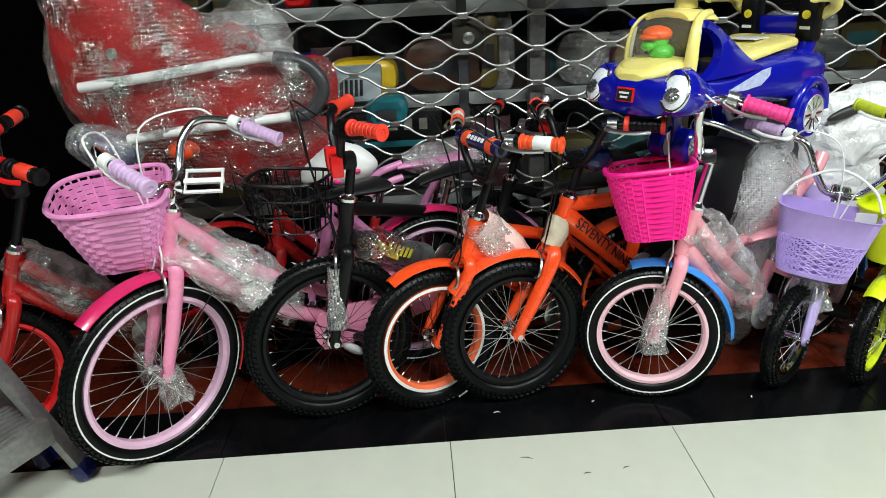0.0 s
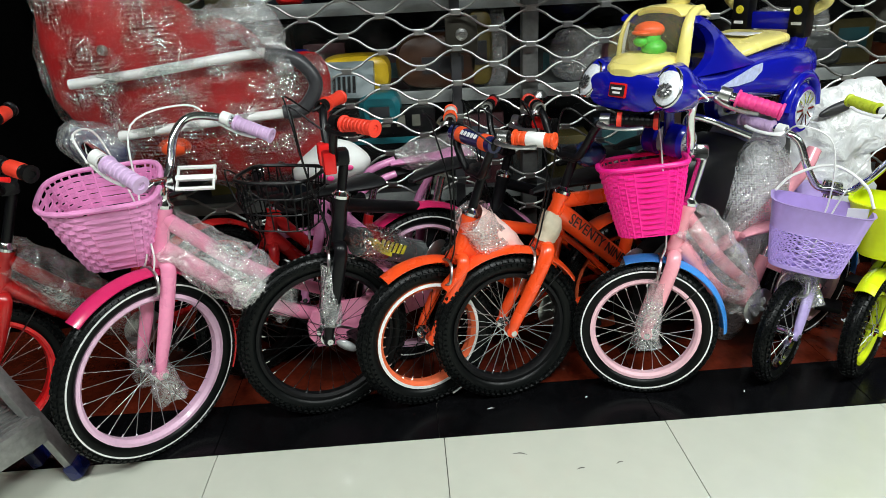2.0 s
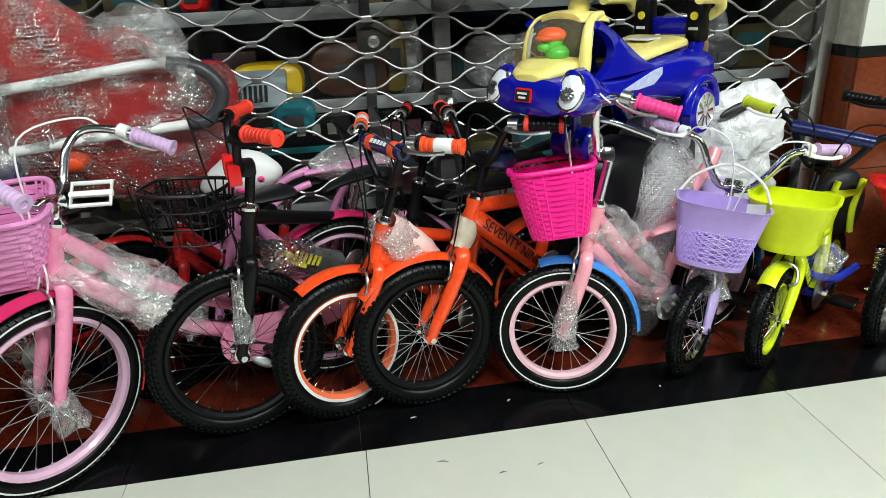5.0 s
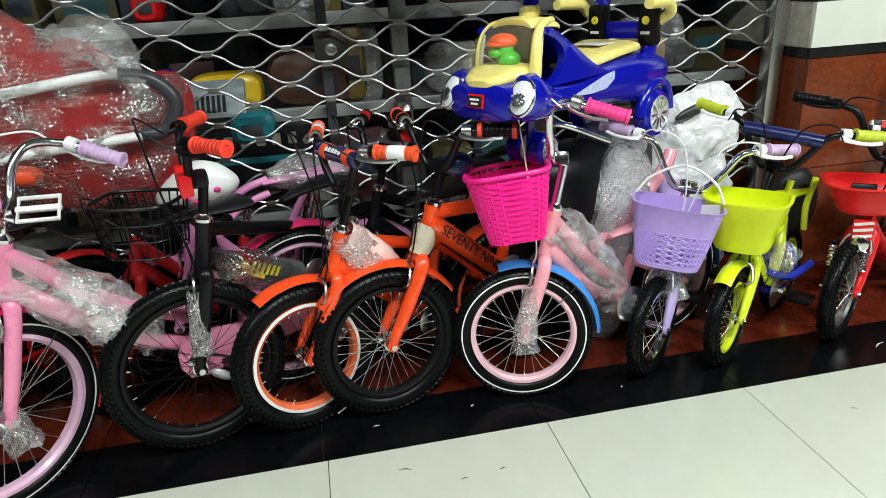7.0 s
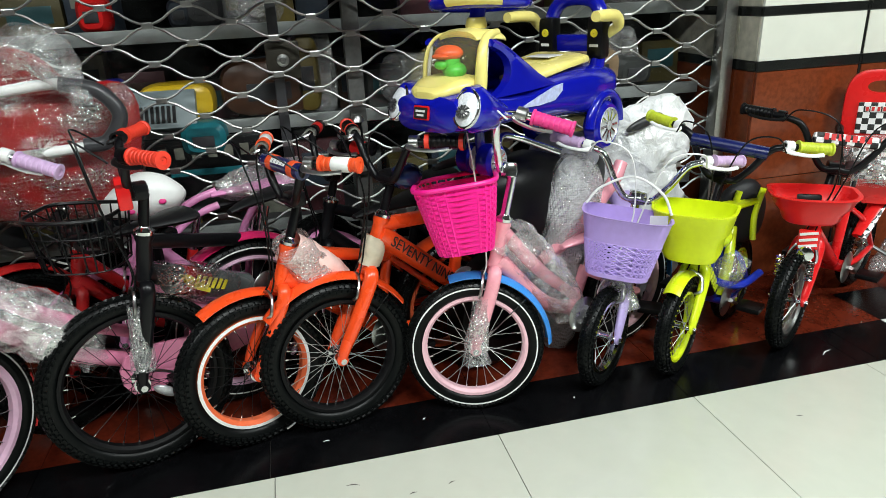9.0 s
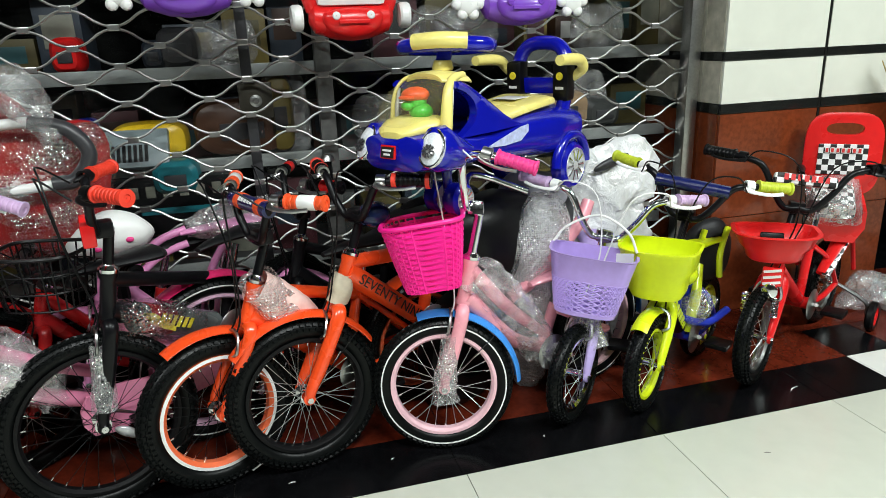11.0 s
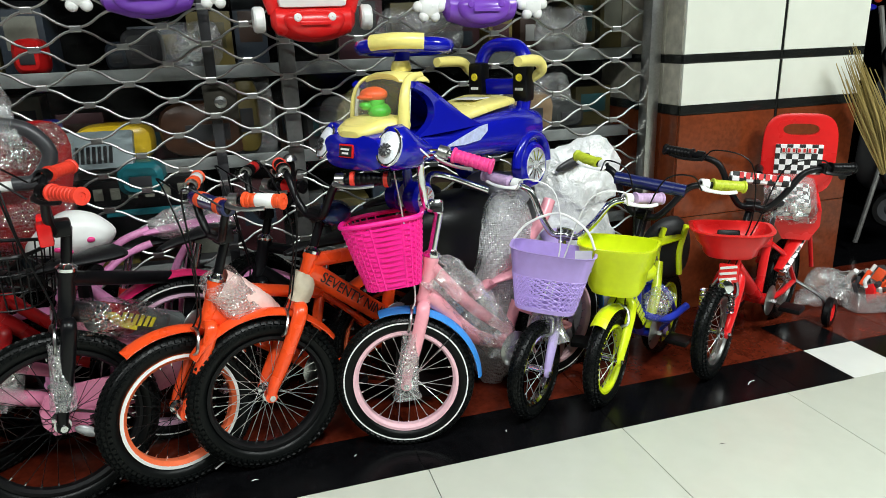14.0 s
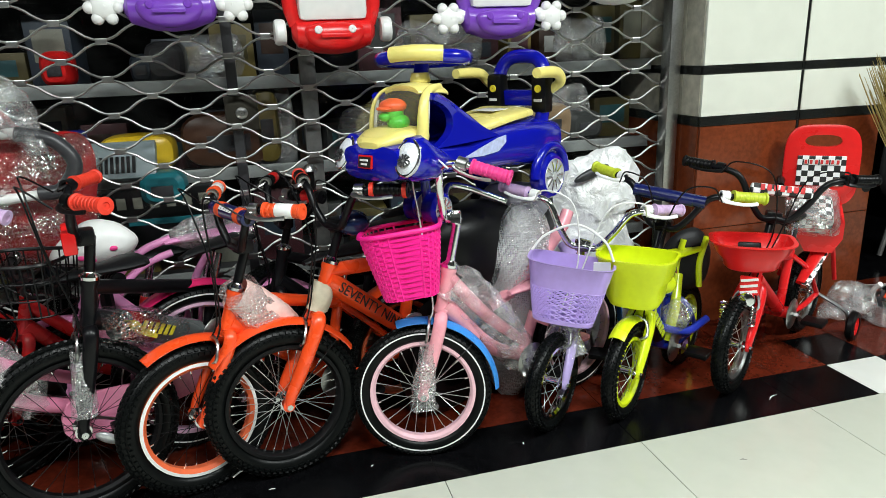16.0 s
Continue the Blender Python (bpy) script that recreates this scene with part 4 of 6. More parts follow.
# orange bicycle with a black rim
b = bicycle("orange bicycle with black lettering, knobbly tyres and black grips", (1.085, 2.071), 13, 0.214, 27, hb=34, st=(1.285, 2.165, 0.685), dt=0.7, bb_z=0.31, lean=4.5, frame_mat=ORANGE, rim_mat=RIM_BLACK, fender_mat=ORANGE,
            fender_span=(40, 150), bar="riser", bar_mat=BLACK, grip_mat=PL_BLACK, grip_rings=GRIP_RED, lever_mat=STEEL, stem=0.06, head=0.12, step_through=False,
            wb=0.70, tilt=17, bar_scale=0.8, spokes=36, tube_r=0.02, tw=0.027)
ta, tb = lerp(lerp(b["hbot"], b["htop"], 0.7), b["bb"], 0.14), lerp(lerp(b["hbot"], b["htop"], 0.7), b["bb"], 0.84)
mt = wide(0.033, ta, tb, (0, 0, 1))
lettering("SEVENTY NINE", 0.042, mt, BLACK_PRINT, b["bike"], label="black frame lettering")
wrap([b["hbot"] - b["axis"] * 0.005, b["hbot"] + b["axis"] * 0.04, b["hbot"] + b["axis"] * 0.075], [0.028, 0.034, 0.029], b["bike"], PAPER, "kraft paper taped round the head tube", seed=8, crumple=0.006, name="paper_sleeve")
part("wrapped_bell", ball(N(), Matrix.Translation(b["stop"] + Vector((0.03, -0.02, 0.0))), 0.045, 0.04, 0.036), material("navy_glossy_bag", (0.01, 0.02, 0.07), 0.12, vary=0.5, grain=50, bump=0.9, bump_scale=40), b["bike"], "dark blue part in shiny film")

# pale pink bicycle with a hot pink basket
b = bicycle("pale pink children's bicycle with hot pink woven basket and blue fender", (1.463, 2.036), -12, 0.195, 22, hb=-20, st=(1.592, 2.068, 0.69), bar_roll=22, held=(1,), lean=5.5, seat_z=0.16, saddle_mat=PALE_PINK, frame_mat=PALE_PINK, rim_mat=RIM_ROSE, stripe=WHITE_PAINT,
            fender_mat=BLUE, fender_span=(72, 180), grip_mat=GRIP_PINK, lever_mat=STEEL, stem=0.14, head=0.11, wb=0.64, tilt=14, bar_scale=0.86, tube_r=0.019, cable_mat=PL_WHITE)
basket_woven(pose(1.42, 2.065, 0.682, -8, -6, 0) @ pose(0.008, 0, -0.69) @ heading_frame(0, 0, 0, -14), 0.208, 0.215, 0.685, 0.503, PL_HOT, b["bike"], "woven hot pink plastic basket", rows=24, small=0.68, fill=0.43)
wrap([b["hub"] @ Vector((-0.02, 0.044, 0.16)), b["hub"] @ Vector((-0.01, 0.044, 0.08)), b["hub"] @ Vector((0.0, 0.046, 0.0)), b["hub"] @ Vector((0.0, 0.046, -0.03))], [0.026, 0.027, 0.036, 0.04], b["bike"], BUBBLE, "bubble wrap round the fork end", seed=9, crumple=0.006)
wrap([b["htop"] - b["axis"] * 0.02, lerp(b["htop"], b["bb"], 0.25), lerp(b["htop"], b["bb"], 0.6), b["bb"]], [0.045, 0.066, 0.068, 0.055], b["bike"], HAZY, seed=10, crumple=0.02)

# lilac bicycle
b = bicycle("small lilac bicycle with pierced basket and wrapped fork", (1.872, 2.058), 40, 0.150, 55, hb=64, st=(2.03, 2.19, 0.535), bar_roll=-8, held=(-1, 1), frame_mat=LILAC, rim_mat=CHROME, bar="riser", grip_mat=GRIP_LILAC, lever_mat=PL_WHITE,
            stem=0.12, head=0.08, wb=0.42, tilt=15, bar_scale=1.0, tw=0.0205, spokes=20, trainer=PL_RED, trainer_at=(2.19, 2.36), cable_mat=PL_WHITE, seat_z=0.24, saddle_mat=PL_LILAC)
mb = pose(1.925, 2.075, 0.44, 0, 8, 0) @ pose(-1.925, -2.075, -0.448) @ heading_frame(1.925, 2.075, 0, 61)
bk = basket_pierced(mb, 0.25, 0.17, 0.53, 0.35, PL_LILAC, b["bike"], "lilac pierced plastic basket")
part("basket_handle", tube(N(), [mb @ Vector((-0.01, -0.12, 0.545)), mb @ Vector((-0.02, -0.085, 0.595)), mb @ Vector((-0.03, 0.0, 0.635)), mb @ Vector((-0.02, 0.085, 0.60)), mb @ Vector((-0.01, 0.12, 0.545))], 0.004, 8, 6), PL_WHITE, bk, "thin white loop handle")
wrap([b["hbot"] + b["axis"] * 0.0, b["hbot"] - b["axis"] * 0.05, lerp(b["hbot"], b["hub"].translation, 0.6) + Vector((0.05, -0.03, 0))], [0.045, 0.05, 0.026], b["bike"], FILM, "thin film over the fork crown", seed=11)

# blue and lime bicycle
b = bicycle("blue and lime bicycle with lime basket and blue bar pad", (2.112, 2.045), 39, 0.150, 35, hb=46, st=(2.315, 2.185, 0.57), bar_roll=-8, frame_mat=ROYAL, fork_mat=LIME, rim_mat=LIME, fender_mat=LIME, fender_span=(58, 135), bar="riser",
            bar_mat=BLACK, grip_mat=GRIP_LIME, lever_mat=PL_WHITE, stem=0.16, head=0.09, wb=0.46, tilt=17, bar_scale=0.95, pad_mat=NAVY, tw=0.0215, spokes=20, trainer=PL_LILAC, trainer_at=(2.495, 2.31), rear_fender=False, seat_z=0.225, saddle_mat=PL_LIME, step_through=False)
mb = heading_frame(2.142, 2.06, 0, 46)
bk = basket_shell(mb, 0.228, 0.17, 0.518, 0.368, PL_LIME, b["bike"], "solid lime yellow plastic basket", small=0.78, k=2.6, round_base=0.07)
part("price_tag", box(N(), mb @ pose(0.085, -0.08, 0.48, 0, 8, 20), 0.002, 0.05, 0.07), PL_WHITE, bk, "crumpled white label")
ta, tb = lerp(b["hbot"], b["bb"], 0.15), lerp(b["hbot"], b["bb"], 0.8)
part("frame_sleeve", tube(N(), [ta, tb], 0.026, 12, 1), BLACK, b["bike"], "black down tube panel")
mt = wide(0.027, ta, tb, (0, 0, 1))
for i in range(6):
    part("letter_bar", box(N(), mt @ pose(-0.08 + 0.026 * i, 0, 0, 0, 0, -14), 0.015, 0.03, 0.003), LIME, b["bike"], "unreadable lime letter", smooth=False)
part("seat_sleeve", tube(N(), [b["bb"] + Vector((0.0, -0.03, 0.02)), b["bb"] + Vector((0.03, -0.02, 0.12)), b["seat"] - Vector((0, 0.02, 0.04))], [0.016, 0.018, 0.014], 12, 5), LIME, b["bike"], "lime seat tube panel")
part("top_rail", tube(N(), [b["htop"] + Vector((0.03, 0, -0.06)), b["bb"] + Vector((-0.04, -0.04, 0.09)), b["bb"] + Vector((0.06, -0.05, 0.05)), b["bb"] + Vector((0.16, -0.02, 0.07))], 0.013, 10, 5), ROYAL, b["bike"], "blue curved frame rail")
part("seat_pad", pillow(N(), [(2.40, 0.30), (2.38, 0.43), (2.43, 0.50), (2.52, 0.505), (2.57, 0.42), (2.54, 0.30)], 2.29, 0.04, 6, 0.004), SADDLE, b["bike"], "black padded seat back")
for px in (2.42, 2.51):
    part("pad_stripe", tube(N(), [(px, 2.255, 0.31), (px - 0.01, 2.248, 0.40), (px + 0.02, 2.258, 0.485)], 0.011, 10, 5), LIME, b["bike"], "lime pad stripe")
part("head_cover", ball(N(), Matrix.Translation(b["htop"] + Vector((0.04, 0.0, -0.02))), 0.05, 0.04, 0.035), LIME, b["bike"], "lime head cover")
wrap([b["bb"] + Vector((-0.06, -0.06, 0.12)), b["bb"] + Vector((0.0, -0.05, 0.10)), b["bb"] + Vector((0.06, -0.04, 0.14))], [0.04, 0.05, 0.04], b["bike"], DARK_FILM, "thin clear film", 15, 0.012)

# red bicycle with a back seat
b = bicycle("red children's bicycle with checkered trim, basket and child back seat", (2.53, 2.075), 34, 0.162, 30, hb=60, bar_roll=-6, st=(2.72, 2.18, 0.555), frame_mat=RED, rim_mat=STEEL, bar="riser", bar_mat=BLACK, grip_mat=PL_BLACK, lever_mat=PL_BLACK,
            stem=0.17, head=0.10, wb=0.66, tilt=18, bar_scale=1.08, tw=0.0225, spokes=20, trainer=PL_RED, trainer_at=(3.204, 2.25), step_through=False, seat_z=0.28)
mb = heading_frame(2.575, 2.09, 0, 58)
bk = basket_shell(mb, 0.24, 0.18, 0.508, 0.42, PL_RED, b["bike"], "shallow red plastic basket", small=0.72, lip=0.02, k=2.6, round_base=0.03)
part("basket_slot", box(N(), mb @ pose(-0.06, 0.0, 0.472, 0, 70, 0), 0.03, 0.07, 0.004, 0.006), PL_BLACK, bk, "black mounting plate")
mf = b["hub"]
for sgn in (-1, 1):
    sp = N()
    pts = []
    for i in range(60):
        a = i / 60 * 2 * math.pi * 8
        o = mf @ Vector((0, sgn * 0.045, 0.075 + 0.07 * i / 60))
        pts.append(o + Vector((math.cos(a) * 0.010, math.sin(a) * 0.010, 0)))
    part("spring", tube(sp, pts, 0.003, 6, 1), CHROME, b["bike"], "chrome suspension spring")
za = b["half"][3].z * 0.8
pad = shared("crossbar_pad", mesh_of(box(N(), Matrix.Identity(4), 0.034, 0.19, 0.036, 0.012), CHECK, "crossbar_pad"), b["bar"] @ pose(b["half"][3].x + 0.01, 0, za, 0, -20, 0), b["bike"], "checkered crossbar pad")
for i in range(7):
    shared("letter_bar", PAD_LETTER, pose(0.019, -0.06 + 0.02 * i, 0.004), pad)
hm = heading_frame(2.555, 2.055, 0.335, 36)
hl = part("headlamp", lathe(N(), [(0.001, -0.03), (0.012, -0.028), (0.02, -0.012), (0.024, 0.006), (0.024, 0.01), (0.02, 0.012), (0.001, 0.014)], hm @ pose(0.03, 0, 0, 0, 90, 0), 20), CHROME, b["bike"], "small chrome headlamp")
refl = heading_frame(2.545, 2.05, 0.375, 40)
rf = part("front_reflector", box(N(), refl, 0.012, 0.06, 0.06, 0.006), PL_RED, b["bike"], "red and white striped reflector")
for i in range(3):
    part("reflector_stripe", box(N(), refl @ pose(0.0075, 0, -0.02 + 0.02 * i, 14), 0.003, 0.052, 0.008), PL_WHITE, rf)


# ---- wrapped stroller, hung before the gate ----
bag = thing("wrapped_stroller", (0.2, 2.56, 0.55), "folded red stroller with steel frame in bubble wrap", "stroller")
RED_OUT = [(-0.19, 1.22), (-0.235, 1.0), (-0.235, 0.85), (-0.16, 0.73), (-0.04, 0.62), (0.2, 0.56), (0.4, 0.55), (0.55, 0.60), (0.60, 0.78), (0.585, 0.92), (0.44, 0.95), (0.36, 1.03), (0.2, 1.10), (0.02, 1.24)]
part("fabric", pillow(N(), RED_OUT, 2.58, 0.075, 9, 0.012, 3.0), FABRIC, bag, "dark red padded fabric")
part("frame_tube", tube(N(), [(-0.14, 2.49, 0.895), (0.1, 2.475, 0.92), (0.42, 2.475, 0.955), (0.53, 2.475, 0.93), (0.575, 2.475, 0.86), (0.53, 2.475, 0.79), (0.42, 2.475, 0.775), (0.2, 2.475, 0.76), (-0.03, 2.485, 0.735)], 0.0145, 12, 6), PL_WHITE, bag, "pale painted steel tube")
part("foam_handle", tube(N(), [(0.44, 2.473, 0.953), (0.53, 2.473, 0.93), (0.575, 2.473, 0.86), (0.53, 2.473, 0.79), (0.47, 2.473, 0.782)], 0.021, 12, 6), PL_GREY, bag, "grey foam handle")
part("rivet", lathe(N(), [(0.001, 0.012), (0.008, 0.012), (0.014, 0.006), (0.016, 0)], along((-0.03, 2.50, 0.985), (-0.03, 2.3, 0.985)), 16), STEEL, bag)
WRAP_OUT = [(px + (px - 0.17) * 0.035, pz + (pz - 0.85) * 0.035) for px, pz in RED_OUT]
part("bubble_wrap", pillow(N(), WRAP_OUT, 2.575, 0.125, 10, 0.022, 7.0), BAG_WRAP, bag, "bubble wrap stretched over it")
wrap([(0.28, 2.52, 1.03), (0.40, 2.5, 1.05), (0.46, 2.48, 0.98), (0.49, 2.46, 0.90)], [0.05, 0.065, 0.05, 0.03], bag, FILM, "gathered clear film", 12, 0.02)
part("dark_pad", pillow(N(), [(-0.20, 0.72), (-0.17, 0.77), (-0.08, 0.755), (-0.02, 0.70), (-0.05, 0.645), (-0.14, 0.65)], 2.50, 0.05, 7, 0.008, 4.0), NAVY, bag, "dark blue folded pad")
part("pad_film", pillow(N(), [(-0.22, 0.72), (-0.18, 0.785), (-0.07, 0.77), (0.0, 0.70), (-0.04, 0.63), (-0.15, 0.635)], 2.50, 0.075, 8, 0.016, 6.0), FILM, bag, "clear film over the pad")
part("lamp_knob", ball(N(), pose(0.12, 2.5, 0.69), 0.05, 0.03, 0.03), PL_ORANGE, bag, "amber plastic knob")

# ---- ride-on toy car ----
car = thing("ride_on_car", (1.66, 2.24, 0.665), "royal blue and cream yellow ride-on toy car", "toy car")
CF = heading_frame(1.358, 2.03, 0.665, 34.8)  # x = 0 at the nose


def cp(u, v, w):
    return CF @ Vector((u, v, w))


def section(u, half, low, high, k=3.5, n=28):
    out = []
    for i in range(n):
        a = 2 * math.pi * i / n
        c, s = math.cos(a), math.sin(a)
        out.append(cp(u, math.copysign(abs(c) ** (2 / k), c) * half, (low + high) / 2 + math.copysign(abs(s) ** (2 / k), s) * (high - low) / 2))
    return out


part("body", loft(N(), [section(*q) for q in ((0.016, 0.05, 0.175, 0.225), (0.0, 0.10, 0.155, 0.243), (-0.05, 0.118, 0.15, 0.25), (-0.12, 0.115, 0.15, 0.243), (-0.2, 0.11, 0.145, 0.232),
                                             (-0.28, 0.108, 0.14, 0.226), (-0.36, 0.11, 0.132, 0.238), (-0.46, 0.118, 0.124, 0.25), (-0.56, 0.128, 0.11, 0.256), (-0.66, 0.132, 0.108, 0.256), (-0.73, 0.12, 0.12, 0.24), (-0.755, 0.08, 0.14, 0.21))]), PL_BLUE, car)
part("bonnet", loft(N(), [section(*q) for q in ((0.006, 0.035, 0.235, 0.252, 2.6), (-0.01, 0.058, 0.235, 0.264, 2.8), (-0.05, 0.076, 0.235, 0.28, 2.8), (-0.10, 0.086, 0.235, 0.283, 2.8), (-0.13, 0.086, 0.235, 0.28, 2.8))]), PL_YELLOW, car, "cream yellow bonnet")
# windscreen bubble, its yellow surround and the blue fastback with open side windows
part("windscreen", loft(N(), [section(*q) for q in ((-0.002, 0.05, 0.262, 0.285, 2.4), (-0.02, 0.066, 0.262, 0.32, 2.4), (-0.05, 0.074, 0.262, 0.352, 2.4), (-0.09, 0.079, 0.262, 0.37, 2.4), (-0.125, 0.08, 0.262, 0.378, 2.4))]), SCREEN, car, "clear plastic windscreen")


def ribbon(path, half, thick):
    """A band across the car along a path of (u, w)."""
    rings = []
    for i, (u, w) in enumerate(path):
        p, q = path[max(i - 1, 0)], path[min(i + 1, len(path) - 1)]
        d = Vector((q[0] - p[0], 0, q[1] - p[1])).normalized()
        n_ = Vector((-d.z, 0, d.x))
        if n_.z < 0:
            n_ = -n_
        hv = half[i] if isinstance(half, (list, tuple)) else half
        ring = []
        for k in range(20):
            a = 2 * math.pi * k / 20
            c, sn = math.cos(a), math.sin(a)
            v = math.copysign(abs(c) ** 0.5, c) * hv
            drop = 0.22 * hv * (abs(v) / hv) ** 3
            ring.append(CF @ (Vector((u, v, w - drop)) + n_ * math.copysign(abs(sn) ** 0.6, sn) * thick))
        rings.append(ring)
    return loft(N(), rings)


part("roof", ribbon([(-0.125, 0.376), (-0.145, 0.380), (-0.175, 0.381), (-0.21, 0.377), (-0.225, 0.371)], [0.06, 0.078, 0.084, 0.084, 0.075], 0.007), PL_YELLOW, car, "cream yellow roof panel")
part("fastback", ribbon([(-0.165, 0.370), (-0.20, 0.355), (-0.235, 0.336), (-0.28, 0.310), (-0.32, 0.287), (-0.36, 0.262), (-0.40, 0.24)], [0.096, 0.1, 0.1, 0.1, 0.1, 0.1, 0.1], 0.008), PL_BLUE, car)
OUTER = smooth_path([(-0.13, 0, 0.364), (-0.175, 0, 0.349), (-0.22, 0, 0.326), (-0.27, 0, 0.297), (-0.32, 0, 0.268), (-0.37, 0, 0.244), (-0.42, 0, 0.225)], 5)
INNER = smooth_path([(-0.124, 0, 0.348), (-0.160, 0, 0.333), (-0.188, 0, 0.312), (-0.199, 0, 0.285), (-0.190, 0, 0.262), (-0.168, 0, 0.244), (-0.130, 0, 0.225)], 5)
for sgn in (-1, 1):
    part("side_arch", loft(N(), [[cp(o.x, sgn * 0.078, o.z), cp(o.x, sgn * 0.103, o.z), cp((o.x + i.x) / 2, sgn * 0.113, (o.z + i.z) / 2), cp(i.x, sgn * 0.109, i.z), cp(i.x, sgn * 0.086, i.z)] for o, i in zip(OUTER, INNER)]), PL_BLUE, car)
    part("windscreen_surround", tube(N(), [cp(-0.095, 0.088 * sgn, 0.235), cp(-0.098, 0.092 * sgn, 0.27), cp(-0.104, 0.091 * sgn, 0.315), cp(-0.118, 0.086 * sgn, 0.350), cp(-0.15, 0.078 * sgn, 0.371), cp(-0.2, 0.065 * sgn, 0.374)],
                                     [q * (1.0 if sgn > 0 else 0.4) for q in (0.017, 0.016, 0.014, 0.012, 0.011, 0.01)], 12, 6), PL_YELLOW, car, "cream yellow windscreen surround")
    part("window_frame", tube(N(), [cp(-0.112, 0.09 * sgn, 0.235), cp(-0.116, 0.093 * sgn, 0.29), cp(-0.126, 0.09 * sgn, 0.345)], 0.005, 8, 4), PL_WHITE, car, "pale window edge")
part("steering_post", lathe(N(), [(0.001, 0), (0.026, 0), (0.028, 0.006), (0.024, 0.022), (0.022, 0.026), (0.001, 0.026)], Matrix.Translation(cp(-0.20, 0, 0.385)) @ CF.to_3x3().to_4x4(), 20), PL_YELLOW, car, "yellow steering boss")
sw = Matrix.Translation(cp(-0.215, 0, 0.445)) @ CF.to_3x3().to_4x4() @ pose(0, 0, 0, 0, -6, 28)
wheel_bar = part("steering_wheel", tube(N(), [sw @ Vector((0.07 * math.cos(a), 0.115 * math.sin(a), 0.0)) for a in (2 * math.pi * k / 20 for k in range(20))], 0.019, 12, 1, True), PL_BLUE, car)
part("wheel_centre", box(N(), sw @ pose(0, 0, 0.0), 0.10, 0.08, 0.03, 0.012), PL_BLUE, wheel_bar)
part("wheel_column", tube(N(), [cp(-0.20, 0, 0.40), sw @ Vector((0, 0, 0))], 0.02, 12, 1), PL_BLUE, wheel_bar)
part("wheel_grip", tube(N(), [sw @ Vector((0.064, -0.068, 0.006)), sw @ Vector((0.080, 0, 0.008)), sw @ Vector((0.064, 0.068, 0.006))], 0.021, 12, 5), PL_YELLOW, wheel_bar, "cream yellow grip")
part("seat", loft(N(), [section(*q) for q in ((-0.36, 0.05, 0.215, 0.25), (-0.40, 0.085, 0.235, 0.268), (-0.50, 0.098, 0.25, 0.282), (-0.58, 0.10, 0.255, 0.292), (-0.62, 0.085, 0.255, 0.285))]), PL_YELLOW, car, "cream yellow seat with printed label")
part("seat_label", box(N(), CF @ pose(-0.52, 0, 0.287), 0.10, 0.08, 0.002), WHITE_PAINT, car, "white printed sticker")
# back rest with handles
br = part("back_rest", tube(N(), [cp(-0.665, -0.085, 0.24), cp(-0.675, -0.09, 0.31), cp(-0.685, -0.085, 0.385), cp(-0.69, -0.055, 0.428), cp(-0.69, 0, 0.438), cp(-0.69, 0.055, 0.428), cp(-0.685, 0.085, 0.385), cp(-0.675, 0.09, 0.31), cp(-0.665, 0.085, 0.24)], 0.022, 12, 5), PL_BLUE, car)
part("back_panel", box(N(), CF @ pose(-0.68, 0, 0.31, 0, 6, 0), 0.022, 0.17, 0.05, 0.008), PL_BLUE, br)
for sgn in (-1, 1):
    part("side_panel", box(N(), CF @ pose(-0.67, 0.085 * sgn, 0.325), 0.05, 0.055, 0.12, 0.014), PL_BLACK, br, "black printed panel")
    part("panel_badge", lathe(N(), [(0.001, 0.003), (0.011, 0.003), (0.012, 0)], CF @ pose(-0.6445, 0.085 * sgn, 0.34, 0, 90, 0), 14), YELLOW_PRINT, br)
    part("panel_print", box(N(), CF @ pose(-0.644, 0.085 * sgn, 0.305), 0.002, 0.028, 0.008), WHITE_PAINT, br, "small unreadable print")
    part("handle", tube(N(), [cp(-0.535, 0.15 * sgn, 0.392), cp(-0.60, 0.15 * sgn, 0.392), cp(-0.66, 0.145 * sgn, 0.386), cp(-0.69, 0.138 * sgn, 0.36), cp(-0.69, 0.105 * sgn, 0.335)], [0.015, 0.017, 0.017, 0.016, 0.014], 12, 5), PL_YELLOW, br, "cream yellow handle")
